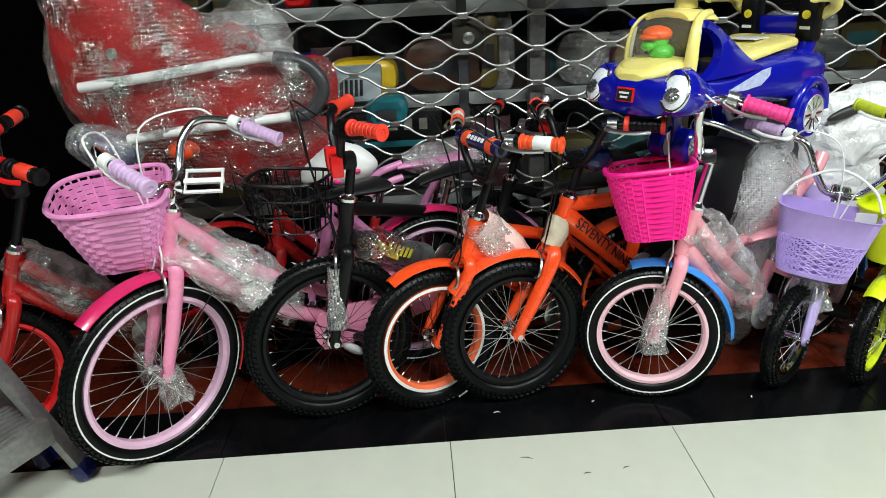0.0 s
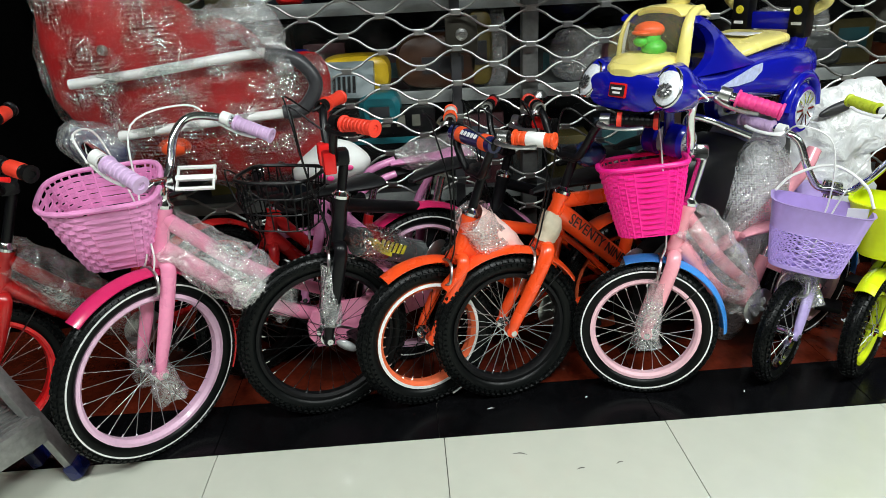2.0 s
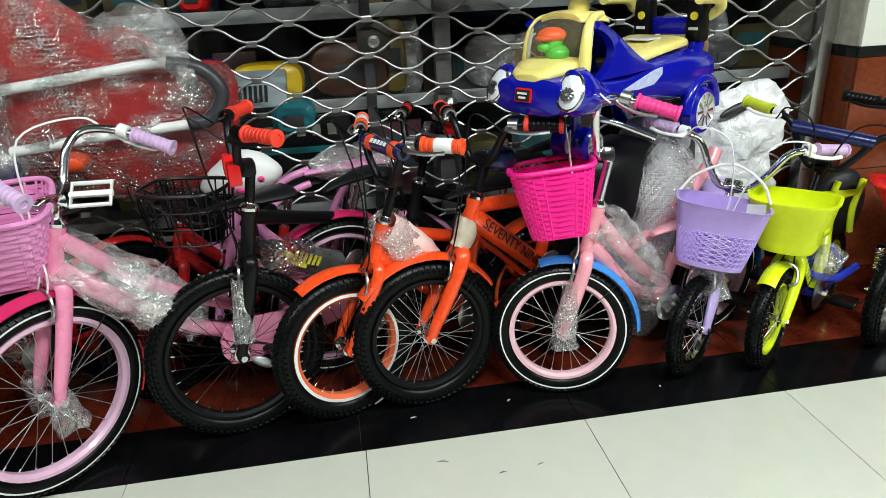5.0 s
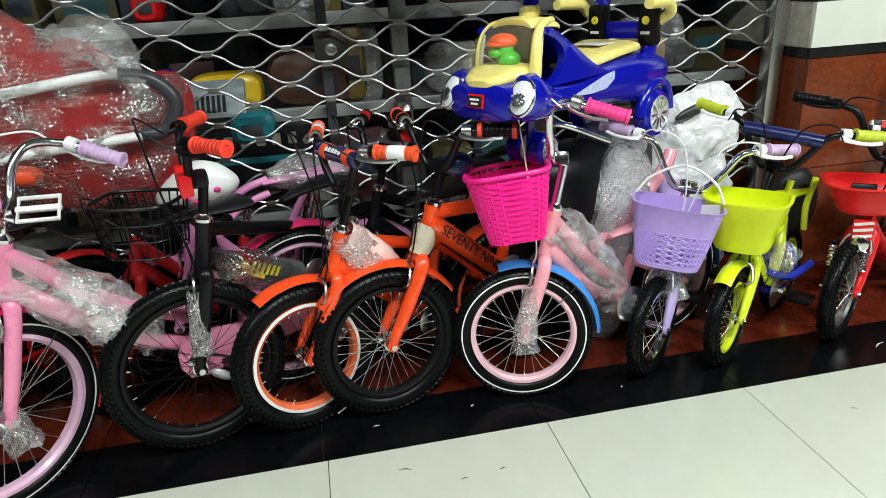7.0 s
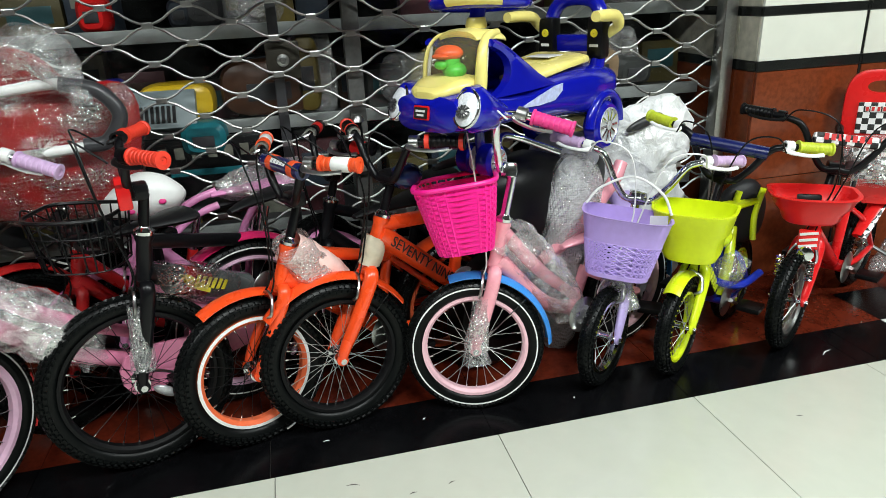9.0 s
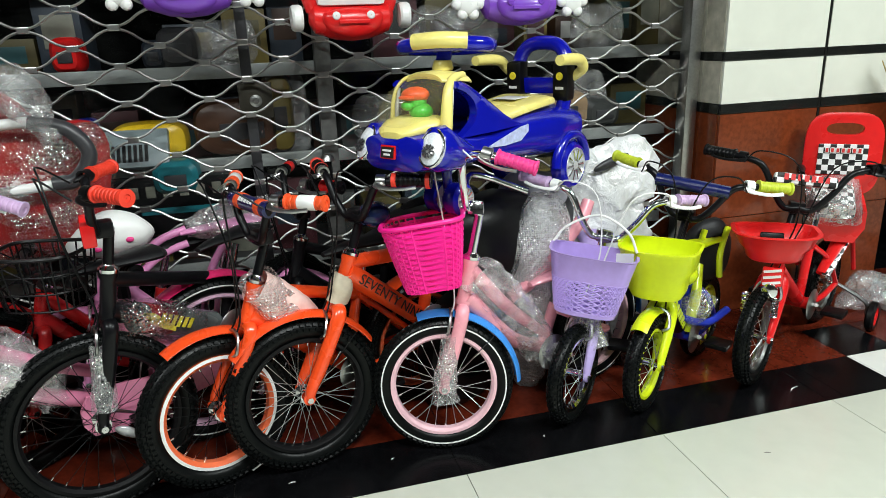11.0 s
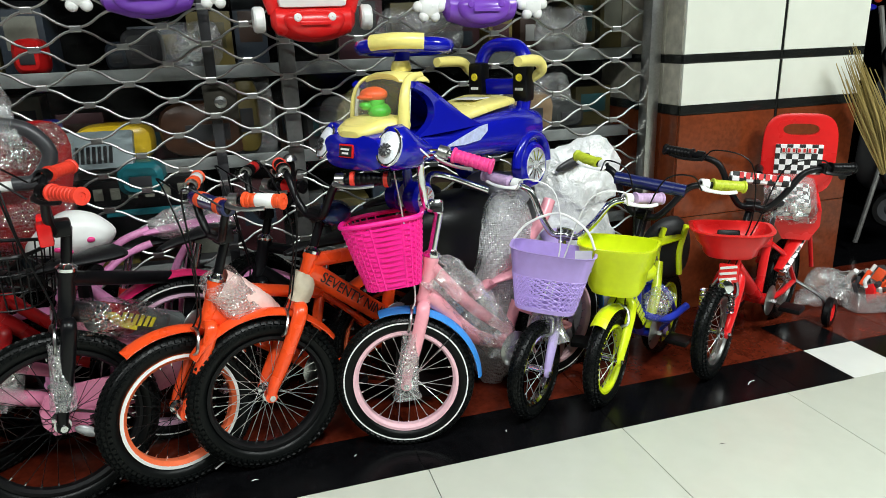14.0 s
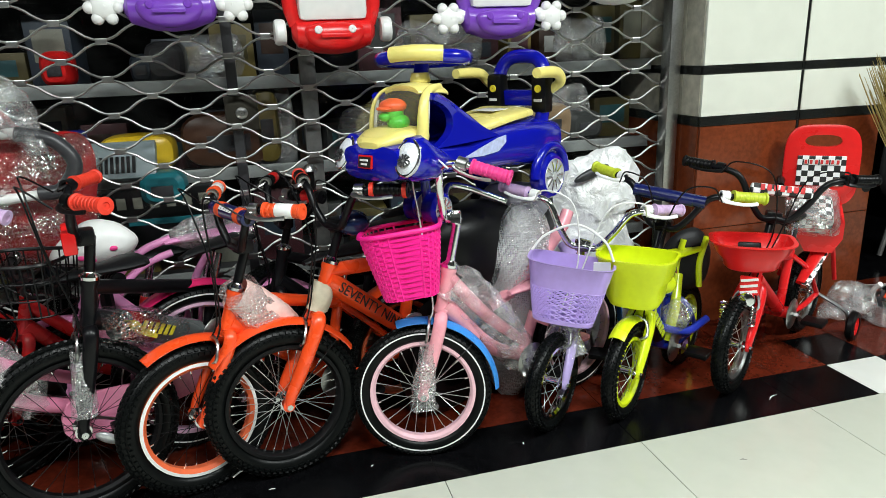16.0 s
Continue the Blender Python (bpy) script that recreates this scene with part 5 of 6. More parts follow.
for sgn in (-1, 1):
    lamp_m = Matrix.Translation(cp(-0.022, 0.111 * sgn, 0.214)) @ CF.to_3x3().to_4x4() @ pose(0, 0, 0, 0, -28, 12 * sgn)
    hl = part("headlight", ball(N(), lamp_m, 0.022, 0.032, 0.047), LAMP_WHITE, car, "silver faceted headlight")
    part("lamp_ring", tube(N(), [lamp_m @ Vector((0.008, 0.031 * math.cos(a), 0.046 * math.sin(a))) for a in (2 * math.pi * k / 24 for k in range(24))], 0.0035, 8, 1, True), CHROME, hl)
    part("lamp_bowl", lathe(N(), [(0.001, 0.003), (0.010, 0.004), (0.016, 0.002), (0.018, 0)], lamp_m @ pose(0.0195, 0, -0.012, 0, 90, 0), 18), STEEL, hl, "chromed lamp bowl")
    for k in range(10):
        part("lamp_rib", box(N(), lamp_m @ pose(0.0235, 0, -0.012, 36 * k) @ pose(0, 0.011, 0), 0.003, 0.012, 0.003), PL_GREY, hl, smooth=False)
    part("wing", loft(N(), [[CF @ (Vector((u, sgn * (v0 + hv * math.cos(t)), 0.205 + z0 + hh * math.sin(t)))) for t in (2 * math.pi * k / 18 for k in range(18))] for u, v0, hv, z0, hh in ((-0.022, 0.102, 0.03, 0.0, 0.04), (-0.035, 0.102, 0.036, 0.005, 0.055), (-0.07, 0.104, 0.036, 0.004, 0.058), (-0.12, 0.104, 0.026, -0.012, 0.045), (-0.18, 0.1, 0.014, -0.02, 0.02))]), PL_BLUE, car)
    part("wheel_arch", tube(N(), [cp(-0.655 + 0.088 * math.cos(a), 0.125 * sgn, 0.075 + 0.092 * math.sin(a)) for a in (math.pi * k / 10 for k in range(11))], 0.016, 10, 2), PL_BLUE, car)
    for u, v, rad in ((-0.655, 0.115, 0.072), (-0.205, 0.035, 0.045)):
        mt = CF @ pose(u, v * sgn, rad, -90 * sgn, 0, 0)
        wh = part("wheel", lathe(N(), [(0.04, -0.025), (rad - 0.006, -0.025), (rad, -0.018), (rad, 0.016), (rad - 0.008, 0.025), (rad * 0.76, 0.026), (rad * 0.74, 0.02), (0.04, 0.0)], mt, 32, True), PL_BLUE, car, "blue wheel")
        cap = part("hub_cap", lathe(N(), [(0.001, 0.028), (0.012, 0.028), (0.014, 0.024), (rad * 0.7, 0.02), (rad * 0.76, 0.028), (rad * 0.79, 0.02), (rad * 0.79, -0.01), (0.001, -0.01)], mt, 28), SILVER, wh, "silver hub cap")
        for k in range(10):
            part("cap_spoke", box(N(), mt @ pose(0, 0, 0, 0, 0, 36 * k) @ pose(rad * 0.44, 0, 0.025), rad * 0.5, 0.007, 0.006, 0.001), CHROME, cap, smooth=False)
plate = part("number_plate", box(N(), CF @ pose(0.018, 0, 0.205, 0, -10, 0), 0.006, 0.05, 0.034, 0.003), PL_RED, car, "red framed black plate")
part("plate_face", box(N(), CF @ pose(0.0215, 0, 0.205, 0, -10, 0), 0.003, 0.042, 0.026), BLACK_PRINT, plate)
for k, (wd, dz) in enumerate(((0.028, 0.005), (0.022, -0.005))):
    part("plate_bar", box(N(), CF @ pose(0.0235, 0, 0.205 + dz, 0, -10, 0), 0.002, wd, 0.005), WHITE_PAINT, plate)
for sgn in (-1, 1):
    part("side_sticker", loft(N(), [[cp(u, sgn * v, w0), cp(u, sgn * v, w1), cp(u, sgn * (v + 0.003), w1), cp(u, sgn * (v + 0.003), w0)] for u, v, w0, w1 in ((-0.25, 0.1085, 0.184, 0.188), (-0.32, 0.110, 0.180, 0.205), (-0.39, 0.113, 0.184, 0.222), (-0.425, 0.1155, 0.206, 0.226))]), STICKER, car, "pale streak sticker", smooth=False)
bm = N()
ball(bm, Matrix.Translation(cp(-0.09, 0.0, 0.315)), 0.028, 0.03, 0.026)
ball(bm, Matrix.Translation(cp(-0.095, 0.012, 0.292)), 0.03, 0.036, 0.022)
ball(bm, Matrix.Translation(cp(-0.064, -0.005, 0.308)), 0.016, 0.02, 0.012)
n_green = len(bm.faces)
ball(bm, Matrix.Translation(cp(-0.09, 0.0, 0.333)), 0.036, 0.036, 0.02)
ball(bm, Matrix.Translation(cp(-0.068, -0.005, 0.328)), 0.024, 0.028, 0.007)
for i, f in enumerate(bm.faces):
    f.material_index = 0 if i < n_green else 1
solo("toy_figure", bm, [PL_GREEN, PL_ORANGE], "small green plastic toy driver with orange cap", "toy")

# grey ride-on motorbike that carries the car
moto = thing("ride_on_motorbike", (1.8, 2.42, 0), "dark grey ride-on toy motorbike under the toy car", "toy vehicle")
MF = heading_frame(1.50, 2.22, 0, 34)


def mp(u, v, w):
    return MF @ Vector((u, v, w))


def msec(u, half, low, high, k=2.8, n=24):
    return [mp(u, math.copysign(abs(math.cos(a)) ** (2 / k), math.cos(a)) * half, (low + high) / 2 + math.copysign(abs(math.sin(a)) ** (2 / k), math.sin(a)) * (high - low) / 2) for a in (2 * math.pi * i / n for i in range(n))]


part("body", loft(N(), [msec(*q) for q in ((-0.02, 0.04, 0.5, 0.6), (-0.08, 0.09, 0.42, 0.655), (-0.2, 0.12, 0.36, 0.662), (-0.34, 0.125, 0.34, 0.655), (-0.46, 0.13, 0.36, 0.62), (-0.58, 0.12, 0.4, 0.655), (-0.70, 0.06, 0.5, 0.66))]), PL_BLACK, moto, "black plastic body")
part("fairing", pillow(N(), [(1.76, 0.60), (1.80, 0.56), (1.95, 0.55), (2.02, 0.60), (1.98, 0.68), (1.88, 0.70), (1.80, 0.69)], 2.44, 0.06, 7), material("silver_grey_plastic", (0.36, 0.36, 0.40), 0.3, vary=0.1, grain=30), moto, "silver grey fairing")
part("tail_seat", pillow(N(), [(1.50, 0.60), (1.56, 0.585), (1.68, 0.585), (1.75, 0.61), (1.70, 0.64), (1.56, 0.635)], 2.36, 0.06, 6), SADDLE, moto, "black seat pad")
for u in (-0.12, -0.60):
    mt = MF @ pose(u, 0, 0.19, 90)
    tw_ = part("wheel", lathe(N(), [(0.1, -0.05), (0.17, -0.05), (0.19, -0.03), (0.19, 0.03), (0.17, 0.05), (0.1, 0.05)], mt, 36, True), PL_BLACK, moto)
    part("wheel_disc", lathe(N(), [(0.001, -0.02), (0.1, -0.03), (0.1, 0.03), (0.001, 0.02)], mt, 24), PL_BLACK, tw_)
    for k in range(12):
        part("red_block", box(N(), mt @ pose(0, 0, 0, 0, 0, 30 * k) @ pose(0.15, 0, 0.052), 0.012, 0.03, 0.004, 0.001), PL_RED, tw_, smooth=False)
part("caster_stem", tube(N(), [cp(-0.205, 0, 0.045), cp(-0.20, 0, 0.13)], 0.014, 10, 1), PL_BLUE, car)

# white wrapped goods behind the bicycles
sack = thing("plastic_bag", (2.2, 2.55, 0.0), "milky white plastic bag of wrapped goods leaning on the gate", "bag")
part("sack", pillow(N(), [(1.98, 0.02), (1.95, 0.35), (1.93, 0.55), (2.01, 0.645), (2.06, 0.69), (2.16, 0.74), (2.29, 0.77), (2.39, 0.755), (2.42, 0.61), (2.35, 0.52), (2.38, 0.3), (2.36, 0.02)], 2.52, 0.08, 12, 0.036, 5.0), SACK_FILM, sack)
# one flat dark grey streak across the sack's front
part("dark_patch", ball(N(), pose(2.19, 2.452, 0.70, 0, -20, 0), 0.07, 0.012, 0.018), PL_GREY, sack, "dark grey streak")
part("contents", pillow(N(), [(2.02, 0.03), (2.0, 0.4), (2.08, 0.58), (2.22, 0.66), (2.34, 0.66), (2.34, 0.3), (2.3, 0.03)], 2.58, 0.06, 7, 0.01, 2.0), PL_WHITE, sack, "white toy parts inside")
bub = thing("wrapped_parcel", (1.80, 2.3, 0.0), "tall bubble-wrapped parcel with pink parts showing through", "parcel")
part("parcel_body", pillow(N(), [(1.77, 0.02), (1.745, 0.36), (1.775, 0.53), (1.835, 0.64), (1.905, 0.625), (1.945, 0.52), (1.89, 0.33), (1.87, 0.02)], 2.30, 0.06, 8, 0.012, 9.0), WHITE_BAG, bub, "crumpled film")
part("parcel_wrap", pillow(N(), [(1.755, 0.03), (1.725, 0.37), (1.76, 0.55), (1.835, 0.665), (1.92, 0.64), (1.965, 0.525), (1.905, 0.33), (1.885, 0.03)], 2.295, 0.085, 8, 0.016, 4.0), PARCEL_WRAP, bub, "bubble wrap")
part("pink_tube", tube(N(), [(1.72, 2.2, 0.36), (1.85, 2.24, 0.42), (1.98, 2.26, 0.56), (2.02, 2.28, 0.62)], 0.02, 10, 5), PALE_PINK, bub, "pale pink frame tube")

# ---- baby walkers hung on the gate ----
def walker(x, y, z, body, tray, knob, label):
    w = thing("baby_walker", (x, y, z), label, "baby walker", "walkers hung on the gate")
    rings = []
    for px, half, lo, hi in ((-0.125, 0.02, -0.01, 0.03), (-0.11, 0.04, -0.035, 0.05), (-0.05, 0.05, -0.055, 0.05), (0, 0.05, -0.06, 0.05), (0.05, 0.05, -0.055, 0.05), (0.11, 0.04, -0.035, 0.05), (0.125, 0.02, -0.01, 0.03)):
        rings.append([Vector((x + px, y + half * math.cos(a), z + (lo + hi) / 2 + (hi - lo) / 2 * math.sin(a))) for a in (2 * math.pi * k / 18 for k in range(18))])
    part("front_bumper", loft(N(), rings), body, w)
    for sgn in (-1, 1):
        part("side_arm", tube(N(), [(x + 0.11 * sgn, y, z + 0.03), (x + 0.125 * sgn, y - 0.01, z + 0.10), (x + 0.10 * sgn, y, z + 0.22), (x + 0.06 * sgn, y + 0.02, z + 0.32)], 0.022, 12, 5), body, w)
        part("wheel" if knob is None else "paw", lathe(N(), [(0.001, -0.02), (0.03, -0.02), (0.034, -0.012), (0.034, 0.012), (0.03, 0.02), (0.001, 0.02)], along((x + 0.16 * sgn, y - 0.01, z + 0.01), (x + 0.2 * sgn, y - 0.012, z + 0.01)) @ Matrix.Diagonal((1.35, 1.1, 0.8, 1)), 20), PL_WHITE, w, "white plastic wheel") if knob is None else None
        if knob is not None:
            bm = N()
            c = Vector((x + 0.175 * sgn, y - 0.02, z + 0.01))
            tube(bm, [(x + 0.11 * sgn, y, z + 0.025), c], 0.02, 10, 1)
            ball(bm, Matrix.Translation(c), 0.036, 0.018, 0.034)
            for k in range(6):
                a = math.pi / 3 * k
                ball(bm, Matrix.Translation(c + Vector((0.036 * math.cos(a), 0, 0.034 * math.sin(a)))), 0.017, 0.015, 0.017, 10, 8)
            part("flower_foot", bm, PL_WHITE, w, "white flower-shaped foot")
    part("tray", box(N(), pose(x, y - 0.03, z + 0.125, 8), 0.205, 0.05, 0.17, 0.02), PL_WHITE, w, "white plastic panel")
    tr = part("front_trim", pillow(N(), [(x - 0.085, z + 0.02), (x - 0.07, z - 0.03), (x, z - 0.05), (x + 0.07, z - 0.03), (x + 0.085, z + 0.02), (x, z + 0.035)], y - 0.045, 0.025, 6), tray, w)
    part("grip_slot", box(N(), pose(x, y - 0.072, z - 0.005), 0.09, 0.012, 0.012, 0.004), body, tr)
    for sgn in (-1, 1):
        part("eye_disc", lathe(N(), [(0.001, 0.004), (0.009, 0.003), (0.012, 0)], along((x + 0.05 * sgn, y - 0.066, z + 0.012), (x + 0.05 * sgn, y - 0.2, z + 0.012)), 16), PL_WHITE if knob is None else tray, tr)
    part("hook", tube(N(), [(x, y + 0.02, z + 0.3), (x, 2.70, z + 0.36), (x, 2.755, z + 0.34)], 0.005, 8, 4), STEEL, w)
    return w


walker(1.345, 2.52, 1.19, PL_RED, PL_RED, None, "red and white baby walker hung upright")
walker(1.88, 2.52, 1.215, PL_PURPLE, PL_PURPLE, 1, "white and purple baby walker with flower feet")
walker(0.89, 2.52, 1.27, PL_PURPLE, PL_PURPLE, 1, "white and purple baby walker with flower feet")
walker(2.32, 2.56, 1.315, PL_WHITE, PL_WHITE, 1, "white baby walker with flower feet")

# near-black sheet that fills the dark area left of the gate
solo("wall_panel", box(N(), pose(-1.75, 2.72, 1.5), 2.9, 0.08, 3.0), BLACKED_OUT_WALL, "near-black sheet over the dark area beside the shop gate", "wall", kind="structure")

# ---- aluminium stepladder ----
lad = thing("stepladder", (-0.15, 1.72, 0), "scuffed aluminium stepladder with blue rubber feet", "ladder")
for i, (foot, top) in enumerate((((-0.065, 1.855, 0.03), (-0.27, 1.855, 0.52)), ((-0.19, 1.915, 0.03), (-0.38, 1.92, 0.5)))):
    m = along(foot, top)
    L = (Vector(top) - Vector(foot)).length
    part("rail", box(N(), m @ pose(0, 0, L / 2), 0.045, 0.02, L, 0.003), DULL_STEEL, lad)
    part("foot", box(N(), m @ pose(0, 0, -0.004), 0.056, 0.034, 0.045, 0.008), NAVY, lad, "blue rubber foot")
sm = pose(-0.235, 1.735, 0.19, 0, 0, 62)
st = part("step", box(N(), sm, 0.30, 0.16, 0.02, 0.004), DULL_STEEL, lad, "ribbed aluminium tread")
for k in range(7):
    part("tread_rib", box(N(), sm @ pose(0, -0.06 + 0.02 * k, 0.012), 0.29, 0.006, 0.005), DULL_STEEL, st, smooth=False)
part("apron", box(N(), sm @ pose(0, -0.075, -0.03), 0.30, 0.006, 0.06, 0.002), DULL_STEEL, lad)
part("front_rail", box(N(), along((-0.22, 1.58, 0.02), (-0.21, 1.72, 0.5)) @ pose(0, 0, 0.25), 0.045, 0.02, 0.5, 0.003), DULL_STEEL, lad)

# ---- bicycles behind the front row ----
b = bicycle("dark red children's bicycle with red grips and wrapped fork", (-0.31, 1.985), 48, 0.215, 45, hb=30, st=(-0.11, 2.03, 0.73), bar_roll=-10, frame_mat=DARK_RED, rim_mat=RED, fender_mat=DARK_RED, fender_span=(40, 150), bar="riser", bar_mat=BLACK, grip_mat=PL_BLACK, grip_end=GRIP_RED,
            lever_mat=PL_RED, stem=0.16, head=0.10, wb=0.68, bar_scale=0.8)
wrap([b["hub"] @ Vector((0, 0.044, 0.14)), b["hub"] @ Vector((0, 0.044, 0.07)), b["hub"] @ Vector((0, 0.044, -0.03))], [0.028, 0.032, 0.034], b["bike"], BUBBLE, "bubble wrap sleeve on the fork leg", 31, 0.005)
wrap([b["htop"], lerp(b["htop"], b["bb"], 0.4), b["bb"]], [0.05, 0.07, 0.06], b["bike"], FILM, seed=32)

b = bicycle("pink bicycle with pink saddle half hidden behind the front row", (0.46, 2.42), 15, 0.20, 12, hb=20, frame_mat=ROSE_PAINT, rim_mat=RIM_BLACK, bar="flat", bar_mat=BLACK, grip_mat=PL_BLACK, lever_mat=PL_BLACK, stem=0.02, head=0.09, wb=0.62,
            fender_mat=ROSE_PAINT, saddle_mat=ROSE_PAINT, seat_z=0.34, guard_mat=ROSE_PAINT, front=True, group="bicycles behind the front row")
wrap([b["seat"] + Vector((-0.12, 0, 0.03)), b["seat"] + Vector((0, 0, 0.04)), b["seat"] + Vector((0.14, 0.0, 0.05))], [0.03, 0.055, 0.06], b["bike"], FILM, "clear film over the saddle", 33, 0.012)

for dz in (0.0, -0.045):
    part("frame_arc", tube(N(), [(0.79, 2.51, 0.605 + dz), (0.71, 2.49, 0.58 + dz), (0.64, 2.47, 0.52 + dz), (0.58, 2.44, 0.40 + dz), (0.55, 2.42, 0.28 + dz)], 0.012, 10, 5), ROSE_PAINT, b["bike"], "pink curved frame tube")
part("frame_arc", tube(N(), [(0.90, 2.46, 0.56), (0.86, 2.45, 0.50), (0.83, 2.45, 0.42), (0.80, 2.44, 0.30)], 0.012, 10, 5), ROSE_PAINT, b["bike"], "pink curved frame tube")
b = bicycle("black and red bicycle with black wire basket", (0.33, 2.30), 40, 0.19, 30, hb=25, frame_mat=DARK_RED, rim_mat=RIM_BLACK, bar="flat", bar_mat=BLACK, grip_mat=PL_BLACK, lever_mat=PL_BLACK, stem=0.05, head=0.09, wb=0.6, rear=False, group="bicycles behind the front row")
mb = heading_frame(0.49, 2.17, 0, 75)
wire = part("wire_basket", tube(N(), ring_at(mb, outline_d(0.22, 0.17, 40), 0.675, 1.0), 0.005, 6, 1, True), PL_BLACK, b["bike"], "black wire basket")
for z, s in ((0.63, 0.95), (0.585, 0.9), (0.54, 0.85)):
    part("basket_wire", tube(N(), ring_at(mb, outline_d(0.22, 0.17, 40), z, s), 0.0024, 5, 1, True), PL_BLACK, wire)
pl = outline_d(0.22, 0.17, 24)
for x0, y0 in pl:
    part("basket_wire", tube(N(), [mb @ Vector((x0, y0, 0.675)), mb @ Vector((x0 * 0.85, y0 * 0.85, 0.54))], 0.0022, 5, 1), PL_BLACK, wire)

b = bicycle("black bicycle with black bars and gear lever behind the orange ones", (1.02, 2.40), 25, 0.20, 20, hb=15, frame_mat=BLACK, rim_mat=RIM_BLACK, bar="riser", bar_mat=BLACK, grip_mat=PL_BLACK, grip_end=PL_RED, lever_mat=STEEL, stem=0.10, head=0.10, wb=0.6,
            step_through=False, bar_scale=0.8, group="bicycles behind the front row")
part("bell", lathe(N(), [(0.001, 0.02), (0.012, 0.018), (0.02, 0.008), (0.022, 0)], pose(1.225, 2.38, 0.80), 16), STEEL, b["bike"], "steel bell")
part("bell_post", tube(N(), [(1.225, 2.38, 0.80), (1.225, 2.385, 0.70), (1.2, 2.40, 0.66)], 0.012, 8, 3), PL_BLACK, b["bike"])
plush = thing("cushion", (0.6, 2.46, 0.55), "white plush cushion with pink print in clear film", "cushion")
part("cushion_body", pillow(N(), [(0.48, 0.60), (0.55, 0.575), (0.66, 0.585), (0.72, 0.63), (0.68, 0.69), (0.60, 0.71), (0.52, 0.66)], 2.40, 0.05, 7, 0.006, 1.0), PL_WHITE, plush)
for px, pz in ((0.60, 0.60), (0.615, 0.64), (0.66, 0.63), (0.575, 0.61)):
    part("print_spot", ball(N(), pose(px, 2.356, pz), 0.012, 0.006, 0.008, 10, 6), GRIP_PINK, plush)
part("cushion_stand", tube(N(), [(0.6, 2.42, 0.6), (0.6, 2.46, 0.0)], 0.02, 8, 1), PL_BLACK, plush)


# ---- goods in the shop behind the gate ----
SHELF_EDGE = material("pale_shelf_edge", (0.30, 0.32, 0.31), 0.4, 0.2, vary=0.12, grain=30)
for i, z in enumerate((0.34, 0.725, 1.045, 1.37)):
    sh = thing("shop_shelf", (1.0, 3.1, z), "grey metal display shelf with steel front edge", "shelf", "shelves behind the gate")
    part("board", box(N(), pose(1.05, 3.15, z), 3.3, 0.42, 0.02, 0.003), PL_GREY, sh)
    part("front_edge", box(N(), pose(1.05, 2.935, z), 3.3, 0.012, 0.046, 0.003), SHELF_EDGE, sh, "pale grey steel front edge")
rng = random.Random(5)
# goods' colours dimmed: the shop's low light is put into them
DIMMED = [material("carton_" + n, c, 0.5, vary=0.2, grain=25) for n, c in (("olive", (0.07, 0.055, 0.012)), ("brown", (0.035, 0.014, 0.006)), ("grey", (0.035, 0.038, 0.036)), ("maroon", (0.05, 0.008, 0.012)),
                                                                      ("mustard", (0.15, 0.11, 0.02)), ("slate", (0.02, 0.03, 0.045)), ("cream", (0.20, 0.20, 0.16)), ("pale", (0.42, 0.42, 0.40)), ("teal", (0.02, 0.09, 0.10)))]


def carton(x, y, z, sx, sy, sz, mat, turn=0.0):
    c = thing("toy_carton", (x, y, z), "boxed toy in dimmed colours on a shop shelf behind the gate", "box", "goods on the shelves")
    part("carton", box(N(), pose(x, y, z + sz / 2, 0, 0, turn), sx, sy, sz, 0.004), mat, c)
    part("print_panel", box(N(), pose(x, y, z + sz / 2, 0, 0, turn) @ pose(0, -sy / 2 - 0.001, sz * 0.08), sx * 0.7, 0.003, sz * 0.45, 0.001), rng.choice(DIMMED), c, "unreadable printed panel")
    return c


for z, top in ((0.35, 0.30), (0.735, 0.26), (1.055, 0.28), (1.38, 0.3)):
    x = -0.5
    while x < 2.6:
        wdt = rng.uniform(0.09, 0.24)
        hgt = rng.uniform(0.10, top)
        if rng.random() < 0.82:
            carton(x + wdt / 2, 3.14 + rng.uniform(-0.05, 0.05), z, wdt * 0.94, rng.uniform(0.12, 0.2), hgt, rng.choice(DIMMED[:7]), rng.uniform(-8, 8))
        x += wdt + rng.uniform(0.0, 0.05)


def toy_blob(x, z, sx, sz, mat, label, y=2.99):
    t = thing("boxed_toy", (x, y, z), label, "toy", "goods on the shelves")
    part("toy_body", loft(N(), [[Vector((x + sx * (0.5 + 0.0) * math.copysign(abs(math.cos(a)) ** 0.6, math.cos(a)) * s, y + dy, z + sz / 2 + sz / 2 * math.copysign(abs(math.sin(a)) ** 0.6, math.sin(a)) * s)) for a in (2 * math.pi * k / 24 for k in range(24))]
                                for dy, s in ((-0.05, 0.7), (-0.035, 0.93), (0, 1.0), (0.05, 1.0), (0.07, 0.85))]), mat, t)
    part("toy_trim", box(N(), pose(x, y - 0.052, z + sz * 0.45), sx * 0.45, 0.006, sz * 0.3, 0.002), PL_GREY, t)
    return t


toy_blob(0.66, 0.745, 0.26, 0.14, material("amber_yellow_plastic", (0.85, 0.55, 0.02), 0.3, vary=0.08), "yellow plastic toy behind the gate")
toy_blob(0.74, 0.64, 0.16, 0.12, PL_TEAL, "teal plastic toy keyboard behind the gate", 2.90)
toy_blob(0.98, 0.745, 0.34, 0.20, PL_BROWN, "brown plastic toy behind the gate")
toy_blob(1.12, 0.745, 0.10, 0.28, DIMMED[4], "amber toned bottle-shaped toy behind the gate")
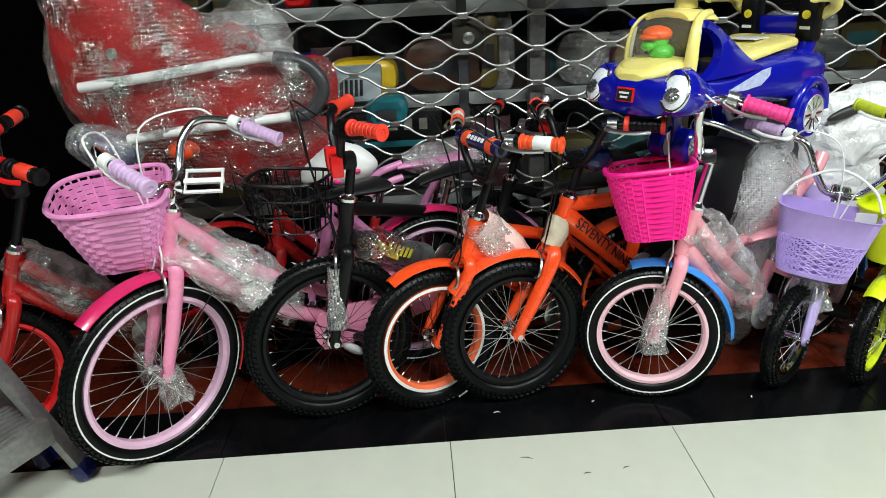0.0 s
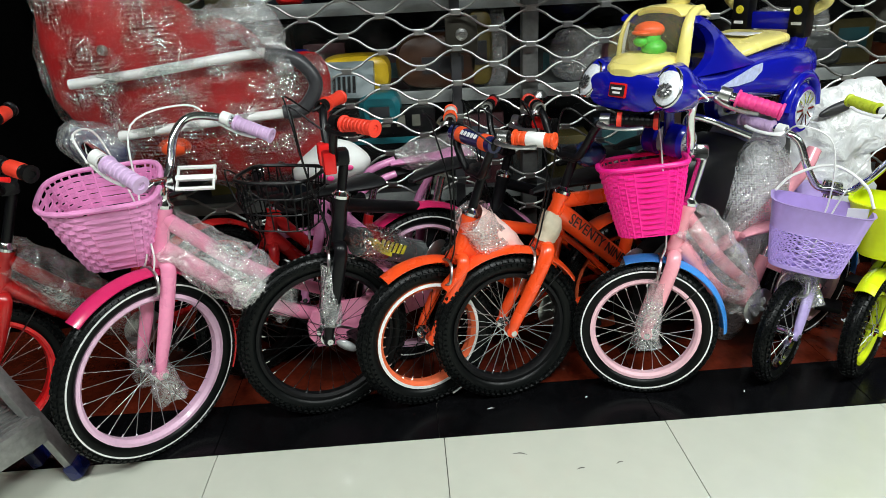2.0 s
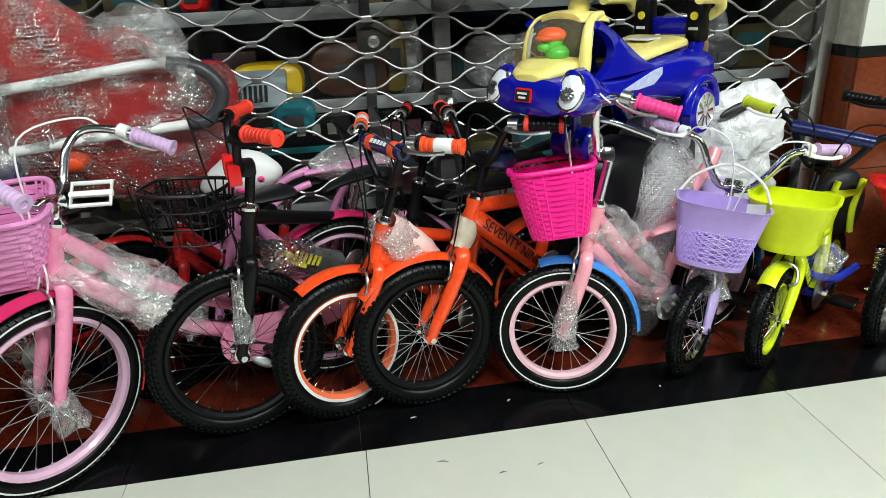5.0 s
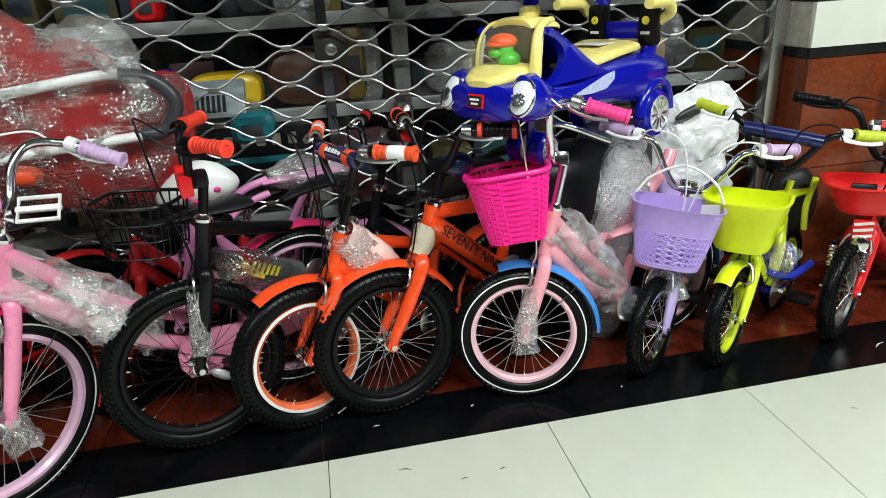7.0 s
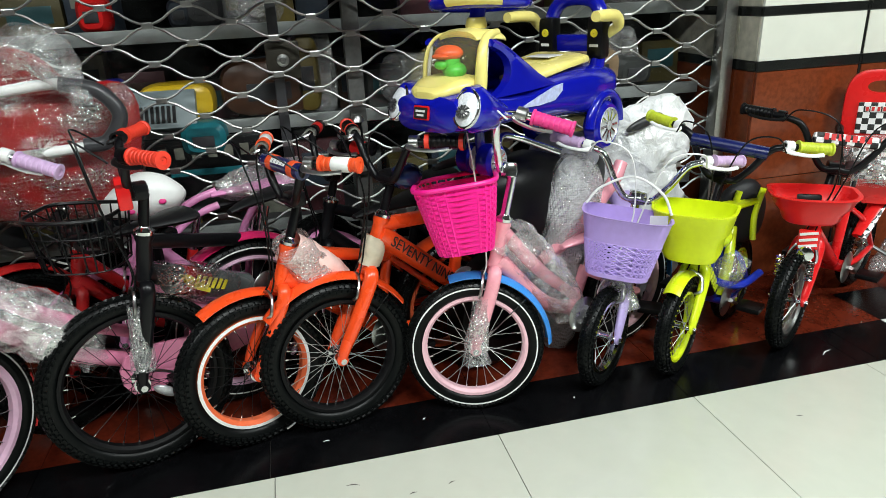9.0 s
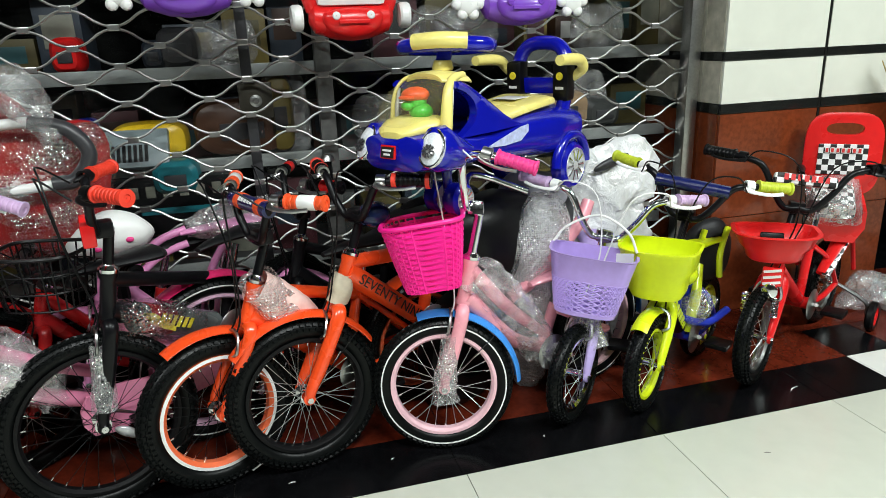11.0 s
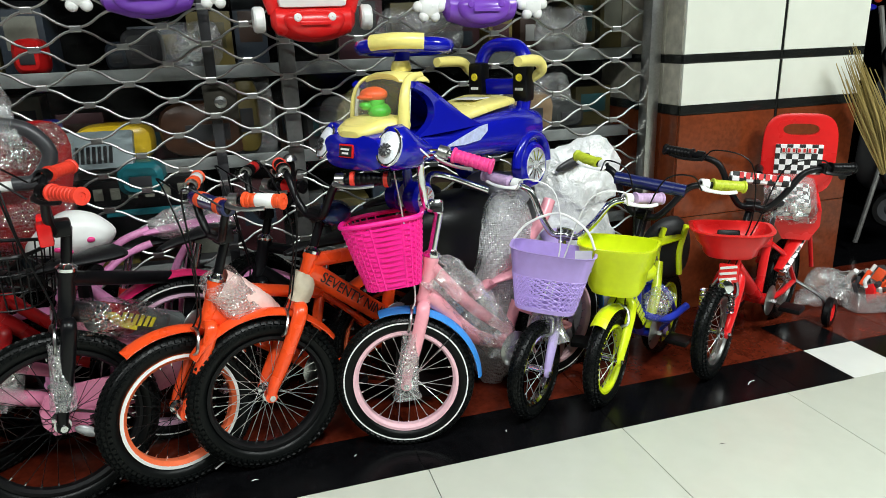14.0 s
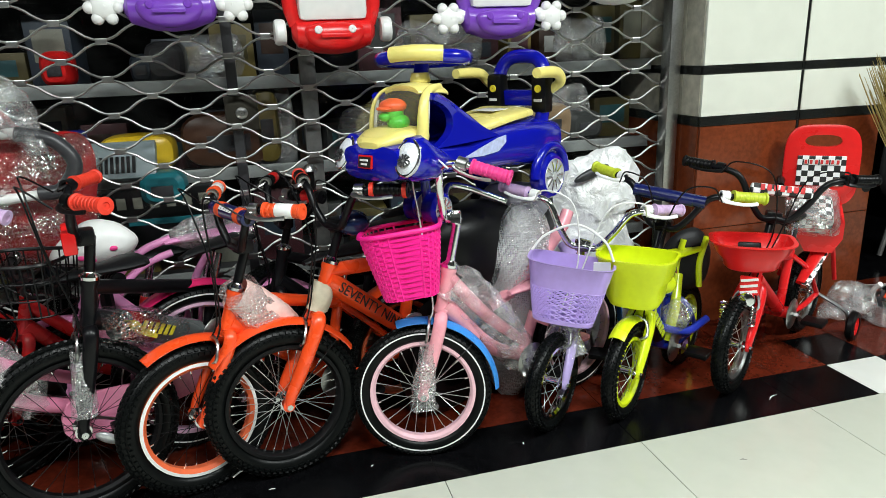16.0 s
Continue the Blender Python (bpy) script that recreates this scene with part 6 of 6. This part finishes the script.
toy_blob(1.62, 0.745, 0.12, 0.16, DIMMED[3], "maroon toy behind the gate")
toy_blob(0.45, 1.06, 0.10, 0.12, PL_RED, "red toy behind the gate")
toy_blob(0.72, 1.06, 0.08, 0.10, DIMMED[5], "slate blue toy behind the gate")
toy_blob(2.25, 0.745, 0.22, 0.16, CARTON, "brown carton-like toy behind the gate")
toy_blob(2.42, 0.745, 0.16, 0.12, DIMMED[2], "grey toy behind the gate")
key = thing("toy_keyboard", (0.48, 2.86, 0.7), "grey toy keyboard with dark keys leaning behind the gate", "toy")
km = pose(0.53, 2.92, 0.80, 62, 0, -4)
part("keyboard_body", box(N(), km, 0.40, 0.14, 0.03, 0.01), material("grey_blue_plastic", (0.22, 0.27, 0.28), 0.4, vary=0.1), key)
for k in range(7):
    part("key", box(N(), km @ pose(0.02 + 0.018 * k, -0.02, 0.018), 0.011, 0.06, 0.006, 0.001), PL_BLACK, key, smooth=False)
sign = thing("carton_sign", (0.6, 2.85, 0.6), "dark box with white and teal lettering behind the gate", "box")
part("sign_box", box(N(), pose(0.72, 2.90, 0.60, 0, 0, -2), 0.44, 0.06, 0.20, 0.006), PL_BLACK, sign)
for k in range(7):
    part("letter_bar", box(N(), pose(0.72, 2.867, 0.655, 0, 0, -2) @ pose(-0.18 + 0.055 * k, 0, 0), 0.03, 0.003, 0.04), DIMMED[6], sign, smooth=False)
part("letter_strip", box(N(), pose(0.74, 2.867, 0.585, 0, 0, -2), 0.26, 0.003, 0.022), PL_TEAL, sign, "teal strip of unreadable print")

toy_blob(0.46, 0.86, 0.07, 0.05, ROYAL, "blue box end behind the gate", 2.97)
toy_blob(0.80, 1.06, 0.14, 0.14, PL_GREY, "grey plastic toy behind the gate")
for px, pz, ww, hh, seed in ((1.14, 0.75, 0.15, 0.26, 1.0), (1.55, 0.76, 0.28, 0.16, 2.0), (0.95, 1.07, 0.2, 0.14, 3.0), (2.3, 0.76, 0.26, 0.2, 4.0), (1.8, 1.07, 0.3, 0.16, 5.0), (2.4, 1.07, 0.2, 0.16, 6.0)):
    cw = thing("blister_pack", (px, 2.98, pz), "clear plastic blister pack on a shelf behind the gate", "packaging", "goods on the shelves")
    part("blister", pillow(N(), [(px - ww / 2, pz), (px - ww / 2, pz + hh), (px, pz + hh * 1.03), (px + ww / 2, pz + hh), (px + ww / 2, pz)], 2.99, 0.04, 6, 0.006, seed), FILM, cw)
solo("shop_window", box(N(), pose(1.0, 2.851, 1.2), 3.3, 0.004, 2.3), WINDOW, "clear glass shop window behind the gate", "window", kind="structure").visible_shadow = False

# ---- folding gate ----
gate = thing("shop_gate", (1.2, GATE_Y, 0), "steel shop gate of wavy bars clipped into diamonds", "gate", kind="structure")
PITCH, ROW, X0, Z0 = 0.25, 0.0575, 0.52, 1.14
wire_count = 0
for k in range(-19, 12):
    zmid = Z0 + ROW * (k + 0.5)
    if zmid < 0.06:
        continue
    x0, x1 = -0.29, 2.67
    pts, x = [], x0
    while x <= x1 + 1e-6:
        ph = math.cos(2 * math.pi * (x - X0) / PITCH)
        amp = (ROW / 2 - 0.0035) * math.copysign(abs(ph) ** 0.85, ph)
        pts.append((x, GATE_Y, zmid + (-amp if k % 2 == 0 else amp)))
        x += PITCH / 16
    part("wavy_bar", tube(N(), pts, 0.0042, 6, 1), GATE_STEEL, gate)
clip = mesh_of(box(N(), Matrix.Identity(4), 0.034, 0.016, 0.020, 0.003), STEEL, "clip")
for j in range(-18, 12):
    z = Z0 + ROW * j
    if z < 0.1:
        continue
    for i in range(-7, 10):
        x = X0 + PITCH * (i + (0.5 if j % 2 else 0.0))
        if -0.29 < x < 2.64:
            shared("clip", clip, pose(x, GATE_Y, z), gate)
for x, w_ in ((1.275, 0.055),):
    part("gate_post", box(N(), pose(x, GATE_Y + 0.055, 1.15), w_, 0.05, 2.3, 0.004), POST_STEEL, gate)
part("meeting_stile", box(N(), pose(1.02, GATE_Y + 0.07, 1.15), 0.035, 0.03, 2.3, 0.003), PL_GREY, gate)
lockm = pose(1.04, GATE_Y + 0.04, 0.95)
lk = part("lock_plate", box(N(), lockm, 0.11, 0.012, 0.12, 0.005), material("dark_bronze", (0.05, 0.045, 0.035), 0.4, 0.6), gate, "dark lock plate")
part("lock_cylinder", lathe(N(), [(0.001, 0.012), (0.008, 0.012), (0.01, 0.008), (0.02, 0.006), (0.021, 0)], along(lockm @ Vector((0, -0.006, 0)), lockm @ Vector((0, -1, 0))), 18), STEEL, lk)
side_post = thing("gate_jamb", (2.675, 2.74, 0), "brushed steel jamb channel of the shop gate", "post", kind="structure")
part("jamb_face", box(N(), pose(2.655, 2.72, 1.15), 0.05, 0.06, 2.3, 0.004), STEEL, side_post)
part("jamb_lip", box(N(), pose(2.69, 2.737, 1.15), 0.018, 0.03, 2.3, 0.003), DULL_STEEL, side_post)

# ---- tiled column ----
column = solo("column", box(N(), pose((COLUMN_X + COLUMN_END) / 2, COLUMN_Y + 0.31, 1.475), COLUMN_END - COLUMN_X - 0.012, 0.606, 2.95), GROUT, "column clad in cream, black and brown stone tiles", "column", kind="structure")


def clad(x0, x1, z0, z1, mat, face):
    g = 0.0015
    if face == "front":
        m, s = pose((x0 + x1) / 2, COLUMN_Y + 0.004, (z0 + z1) / 2), (x1 - x0 - 2 * g, 0.012, z1 - z0 - 2 * g)
    elif face == "left":
        m, s = pose(COLUMN_X + 0.004, (x0 + x1) / 2, (z0 + z1) / 2), (0.012, x1 - x0 - 2 * g, z1 - z0 - 2 * g)
    else:
        m, s = pose(COLUMN_END - 0.004, (x0 + x1) / 2, (z0 + z1) / 2), (0.012, x1 - x0 - 2 * g, z1 - z0 - 2 * g)
    part("tile", box(N(), m, *s, 0.0012), mat, column, smooth=False)


# the left face takes the darker, stained cream instead of WALL_CREAM
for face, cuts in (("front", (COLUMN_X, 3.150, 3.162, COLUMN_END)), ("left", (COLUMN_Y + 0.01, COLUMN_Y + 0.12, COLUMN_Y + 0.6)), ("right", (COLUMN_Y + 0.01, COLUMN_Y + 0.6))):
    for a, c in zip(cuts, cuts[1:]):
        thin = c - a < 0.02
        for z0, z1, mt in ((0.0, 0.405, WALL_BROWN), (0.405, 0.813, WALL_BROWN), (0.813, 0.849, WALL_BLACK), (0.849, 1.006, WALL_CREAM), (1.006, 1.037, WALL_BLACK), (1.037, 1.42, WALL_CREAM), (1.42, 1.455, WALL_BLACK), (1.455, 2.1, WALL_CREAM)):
            clad(a, c, z0, z1, WALL_BLACK if thin else WALL_DARK_STAINED if face == "left" and mt is WALL_CREAM else mt, face)

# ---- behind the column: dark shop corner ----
# added wall, blacked out so that the corner stays dark
solo("wall_side", box(N(), pose(4.9, 3.4, 1.5), 0.1, 1.3, 3.0), BLACKED_OUT_WALL, "wall closing the dark corner by the next shop, blacked out", "wall", kind="structure")
broom = thing("broom", (3.680, 2.42, 0), "straw broom with yellow handle stood upside down", "broom")
part("handle", tube(N(), [(3.910, 2.42, 0.02), (3.730, 2.46, 0.38), (3.665, 2.48, 0.50)], 0.0135, 10, 2), material("yellow_bamboo", (0.62, 0.48, 0.02), 0.4, vary=0.15), broom, "yellow handle")
part("binding", lathe(N(), [(0.014, 0), (0.02, 0.005), (0.02, 0.05), (0.016, 0.055)], along((3.675, 2.478, 0.48), (3.630, 2.49, 0.56)), 14), PL_BLACK, broom)
for k in range(150):
    fx, fy = rng.gauss(0, 1), rng.gauss(0, 1)
    base = Vector((3.655, 2.483, 0.515)) + Vector((fx * 0.006, fy * 0.006, 0))
    l = rng.uniform(0.36, 0.60)
    tip = Vector((3.655, 2.483, 0.515)) + Vector((-0.42 * l + fx * 0.024 - 0.05 * l, fy * 0.02, 0.92 * l - abs(fx) * 0.04))
    mid = lerp(base, tip, 0.5) + Vector((fx * 0.012 + 0.02, fy * 0.008, 0))
    part("straw", tube(N(), [base, mid, tip], [0.0026, 0.0022, 0.0012], 4, 3), STRAW, broom, smooth=False)

tray = thing("plastic_tray", (3.5, 2.33, 0), "clear plastic tray of toy parts and plastic scraps", "tray")
tm = pose(3.56, 2.37, 0, 0, 0, -12)
bm = N()
tpl = outline_d(0.34, 0.26, 40, 6)
loft(bm, [ring_at(tm @ pose(0, 0, 0, 0, 0, 90), tpl, z, s) for z, s in ((0.004, 0.9), (0.09, 1.0), (0.095, 1.05), (0.095, 1.02), (0.09, 0.97), (0.01, 0.87))])
part("tray_shell", bm, TRAY, tray)
parts = thing("toy_parts", (3.55, 2.4, 0.02), "loose orange, red and grey toy parts heaped in the tray", "toy parts", kind="stuff")
bm_by = {}
for k in range(46):
    mt = rng.choice([PL_ORANGE, PL_RED, PL_BLACK, PL_GREY, STEEL, PL_WHITE, PL_BROWN])
    bm_by.setdefault(mt.name, (N(), mt))
    q = tm @ pose(rng.uniform(-0.13, 0.13), rng.uniform(-0.08, 0.08), rng.uniform(0.03, 0.13), rng.uniform(0, 180), rng.uniform(0, 180), rng.uniform(0, 180))
    if rng.random() < 0.5:
        box(bm_by[mt.name][0], q, rng.uniform(0.02, 0.08), rng.uniform(0.015, 0.04), 0.015, 0.003)
    else:
        tube(bm_by[mt.name][0], [q @ Vector((-0.05, 0, 0)), q @ Vector((0, 0.01, 0)), q @ Vector((0.05, 0, 0))], rng.uniform(0.006, 0.014), 8, 3)
for nm, (bm, mt) in bm_by.items():
    part("loose_parts", bm, mt, parts)
part("scrap_film", pillow(N(), [(3.22, 0.02), (3.24, 0.10), (3.32, 0.16), (3.42, 0.15), (3.46, 0.08), (3.44, 0.02)], 2.42, 0.09, 7, 0.03, 8.0), FILM, tray, "crumpled clear film")

# dim goods beyond the column
cart = thing("folded_pushchair", (4.15, 2.95, 0), "dark folded pushchair with grey wheels in the shadow", "pushchair")
for cx, cz, rr in ((4.12, 0.98, 0.085), (4.2, 0.22, 0.09), (4.32, 0.30, 0.09), (4.25, 0.6, 0.08)):
    mt = along((cx, 2.88, cz), (cx - 0.6, 1.9, cz + 0.1))
    w_ = part("wheel", lathe(N(), [(rr * 0.7, -0.018), (rr * 0.95, -0.018), (rr, -0.01), (rr, 0.01), (rr * 0.95, 0.018), (rr * 0.7, 0.018)], mt, 28, True), PL_BLACK, cart)
    part("wheel_rim", lathe(N(), [(0.001, -0.01), (0.02, -0.015), (0.03, -0.006), (rr * 0.72, -0.014), (rr * 0.72, 0.014), (0.03, 0.006), (0.02, 0.015), (0.001, 0.01)], mt, 24), PL_GREY, w_, "grey rim")
for a, c in (((4.05, 2.92, 0.05), (4.3, 2.9, 1.25)), ((4.35, 2.95, 0.1), (4.0, 2.93, 1.2)), ((4.12, 2.9, 0.98), (4.5, 2.9, 0.9))):
    part("frame_tube", tube(N(), [a, c], 0.012, 8, 1), DULL_STEEL, cart)
part("seat_cloth", pillow(N(), [(4.05, 0.4), (4.1, 0.85), (4.3, 0.9), (4.42, 0.5), (4.3, 0.3)], 2.98, 0.06, 6, 0.01), SADDLE, cart, "black cloth")
toys = thing("hanging_toys", (4.0, 2.95, 1.2), "bunch of small red and coloured toys hung in the corner", "toys", kind="stuff")
for mt in (PL_RED, PL_YELLOW, PL_ORANGE, PL_BLUE):
    bm = N()
    for k in range(10):
        ball(bm, Matrix.Translation((rng.uniform(3.85, 4.5), rng.uniform(2.9, 3.0), rng.uniform(1.12, 1.5))), rng.uniform(0.015, 0.04), 0.02, rng.uniform(0.01, 0.03), 10, 6)
    part("small_toys", bm, mt, toys)

# ---- back seat of the red bicycle ----
seat = [o for o in bpy.data.objects if o.name.startswith("bicycle") and "back seat" in o["label"]][0]
SF = heading_frame(3.15, 2.44, 0.65, 52)
bm = N()
prof_out = []
for k in range(40):
    a = 2 * math.pi * k / 40
    c, sn = math.cos(a), math.sin(a)
    prof_out.append((math.copysign(abs(c) ** 0.5, c) * 0.13, math.copysign(abs(sn) ** 0.55, sn) * 0.155))
hole = [(0.062 * math.copysign(abs(math.cos(2 * math.pi * k / 40)) ** 0.6, math.cos(2 * math.pi * k / 40)), 0.095 + 0.022 * math.sin(2 * math.pi * k / 40)) for k in range(40)]
layers = []
for pr, dx, s in ((hole, 0.0, 1.0), (prof_out, 0.004, 0.93), (prof_out, 0.0, 1.0), (prof_out, -0.02, 1.0), (prof_out, -0.024, 0.93), (hole, -0.02, 1.0)):
    layers.append([SF @ Vector((dx + 0.12 * (v + 0.15) * -0.35, u * s, v * s)) for u, v in pr])
shell = part("back_seat", loft(bm, layers + layers[:1], False), PL_RED, seat, "red plastic child seat back with grip hole")
panel = shared("checker_panel", mesh_of(box(N(), Matrix.Identity(4), 0.008, 0.165, 0.115, 0.003), CHECK, "checker_panel"), SF @ pose(0.0, 0, -0.018, 0, -2.5, 0), shell, "black and white checker panel")
for k in range(7):
    part("letter_bar", box(N(), SF @ pose(0.006, -0.054 + 0.018 * k, 0.017, 0, -2.5, 0), 0.003, 0.013, 0.02), PL_WHITE, shell, smooth=False)
    part("letter_bar", box(N(), SF @ pose(0.008, -0.054 + 0.018 * k, 0.017, 0, -2.5, 0), 0.003, 0.009, 0.015), RED_PRINT, shell, "unreadable red letter", smooth=False)
part("seat_shell", loft(N(), [[SF @ Vector((u, v * 0.075, z)) for v, z in ((-1, z0 + 0.03), (-1, z0 - 0.03), (-0.6, z0 - 0.085), (0.6, z0 - 0.085), (1, z0 - 0.03), (1, z0 + 0.03), (0.9, z0 + 0.03), (0.5, z0 - 0.02), (-0.5, z0 - 0.02), (-0.9, z0 + 0.03))] for u, z0 in ((0.01, -0.14), (0.07, -0.16), (0.14, -0.18), (0.2, -0.2))]), PL_RED, seat, "red seat shell")
CM = SF @ pose(0.15, -0.03, -0.145, 0, 28, 0)
shared("seat_cushion", mesh_of(box(N(), Matrix.Identity(4), 0.15, 0.14, 0.05, 0.02), CHECK, "seat_cushion"), CM, seat, "checkered seat cushion")
rings = []
for k, (gx, gz) in enumerate(((-0.095, 0.02), (-0.085, 0.05), (-0.04, 0.062), (0.03, 0.06), (0.08, 0.048), (0.105, 0.015))):
    ring = []
    for j in range(24):
        a = 2 * math.pi * j / 24
        q = Vector((gx, math.copysign(abs(math.cos(a)) ** 0.6, math.cos(a)) * 0.088, math.copysign(abs(math.sin(a)) ** 0.6, math.sin(a)) * gz))
        ring.append(CM @ (q + noise.noise_vector(q * 30) * 0.012))
    rings.append(ring)
part("cushion_film", loft(N(), rings), FILM, seat, "crumpled clear film")
for sgn in (-1, 1):
    part("arm_rest", tube(N(), [SF @ Vector((0.0, 0.13 * sgn, -0.06)), SF @ Vector((0.06, 0.14 * sgn, -0.045)), SF @ Vector((0.11, 0.14 * sgn, -0.06))], 0.014, 10, 4), PL_BLACK, seat, "black foam arm rest")
    part("seat_strut", tube(N(), [SF @ Vector((0.05, 0.055 * sgn, -0.22)), SF @ Vector((-0.04, 0.1 * sgn, -0.46))], 0.009, 8, 1), RED, seat)

guard = part("side_guard", tube(N(), [(3.166, 2.360, 0.452), (3.068, 2.310, 0.361), (2.950, 2.260, 0.259)], [0.034, 0.032, 0.022], 14, 5, flat=0.55), PL_RED, seat, "red plastic side guard")
part("guard_tape", tube(N(), [Vector(p) + Vector((0, -0.018, 0)) for p in ((3.166, 2.360, 0.452), (3.068, 2.310, 0.361), (2.950, 2.260, 0.259))], 0.014, 8, 5, flat=0.4), CHECK, guard, "checkered tape")

# ---- floor tiles ----
def tile_mesh(sx, sy, mat, name="floor_tile"):
    return mesh_of(box(N(), Matrix.Identity(4), sx - 0.002, sy - 0.002, 0.012, 0.0008), mat, name)


TX = 0.268
cream = tile_mesh(0.6, 0.6, CREAM_TILE)
for i in range(-8, 12):
    for j in range(7):
        x, y = TX + 0.6 * i + 0.3, BLACK_Y - 0.3 - 0.6 * j
        if -4.5 < x < 7.5:
            shared("floor_tile", cream, pose(x + (0.012 if j == 0 else 0.0), y, -0.006), ground)
strip = tile_mesh(0.6, BROWN_Y - BLACK_Y, BLACK_TILE)
for i in range(-8, 4):
    shared("floor_tile", strip, pose(TX + 0.6 * i + 0.3, (BLACK_Y + BROWN_Y) / 2, -0.006), ground)
cb = tile_mesh(2.735 - (TX + 2.4), BROWN_Y - BLACK_Y, BLACK_TILE)
shared("floor_tile", cb, pose((2.735 + TX + 2.4) / 2, (BLACK_Y + BROWN_Y) / 2, -0.006), ground)
q = BROWN_Y - BLACK_Y
sq = {True: tile_mesh(q, q, BLACK_TILE), False: tile_mesh(q, q, WHITE_TILE)}
bq = tile_mesh(q, q, BROWN_TILE)
for i in range(0, 14):
    shared("floor_tile", sq[i % 2 == 0], pose(2.735 + q / 2 + q * i, (BLACK_Y + BROWN_Y) / 2, -0.006), ground)
    for j in range(1, 4):
        shared("floor_tile", sq[True] if (i, j) == (1, 1) else bq, pose(2.735 + q / 2 + q * i, (BLACK_Y + BROWN_Y) / 2 + q * j, -0.006), ground)
brown = tile_mesh(0.6, 0.66, BROWN_TILE)
for i in range(-8, 4):
    shared("floor_tile", brown, pose(TX + 0.6 * i + 0.3, BROWN_Y + 0.33, -0.006), ground)
brown2 = tile_mesh(2.735 - TX - 2.4, 0.66, BROWN_TILE)
shared("floor_tile", brown2, pose((2.735 + TX + 2.4) / 2, BROWN_Y + 0.33, -0.006), ground)
back = tile_mesh(1.2, 1.35, BLACK_TILE)
for i in range(-4, 6):
    shared("floor_tile", back, pose(TX + 1.2 * i + 0.6, BROWN_Y + 0.66 + 0.675, -0.006), ground)

# scuffs and litter on the floor
for k, (sx, sy, ln, turn) in enumerate(((1.07, 1.80, 0.035, -12), (1.21, 1.73, 0.02, 10), (1.31, 1.74, 0.02, 20), (1.02, 2.0, 0.02, 5), (1.30, 2.02, 0.012, 40), (1.75, 1.99, 0.012, 70), (2.3, 1.72, 0.02, -20), (2.62, 1.98, 0.05, 24))):
    sm = pose(sx, sy, 0.0008, 0, 0, turn)
    solo("scuff_mark", tube(N(), [sm @ Vector((-ln / 2, 0, 0)), sm @ Vector((0, ln * 0.12, 0)), sm @ Vector((ln / 2, 0, 0))], [0.0005, 0.0022, 0.0006], 6, 4, flat=0.3), GROUT if sy < BLACK_Y else WHITE_PAINT, "small scuff or thread on the polished floor tiles", "mark", "floor marks")
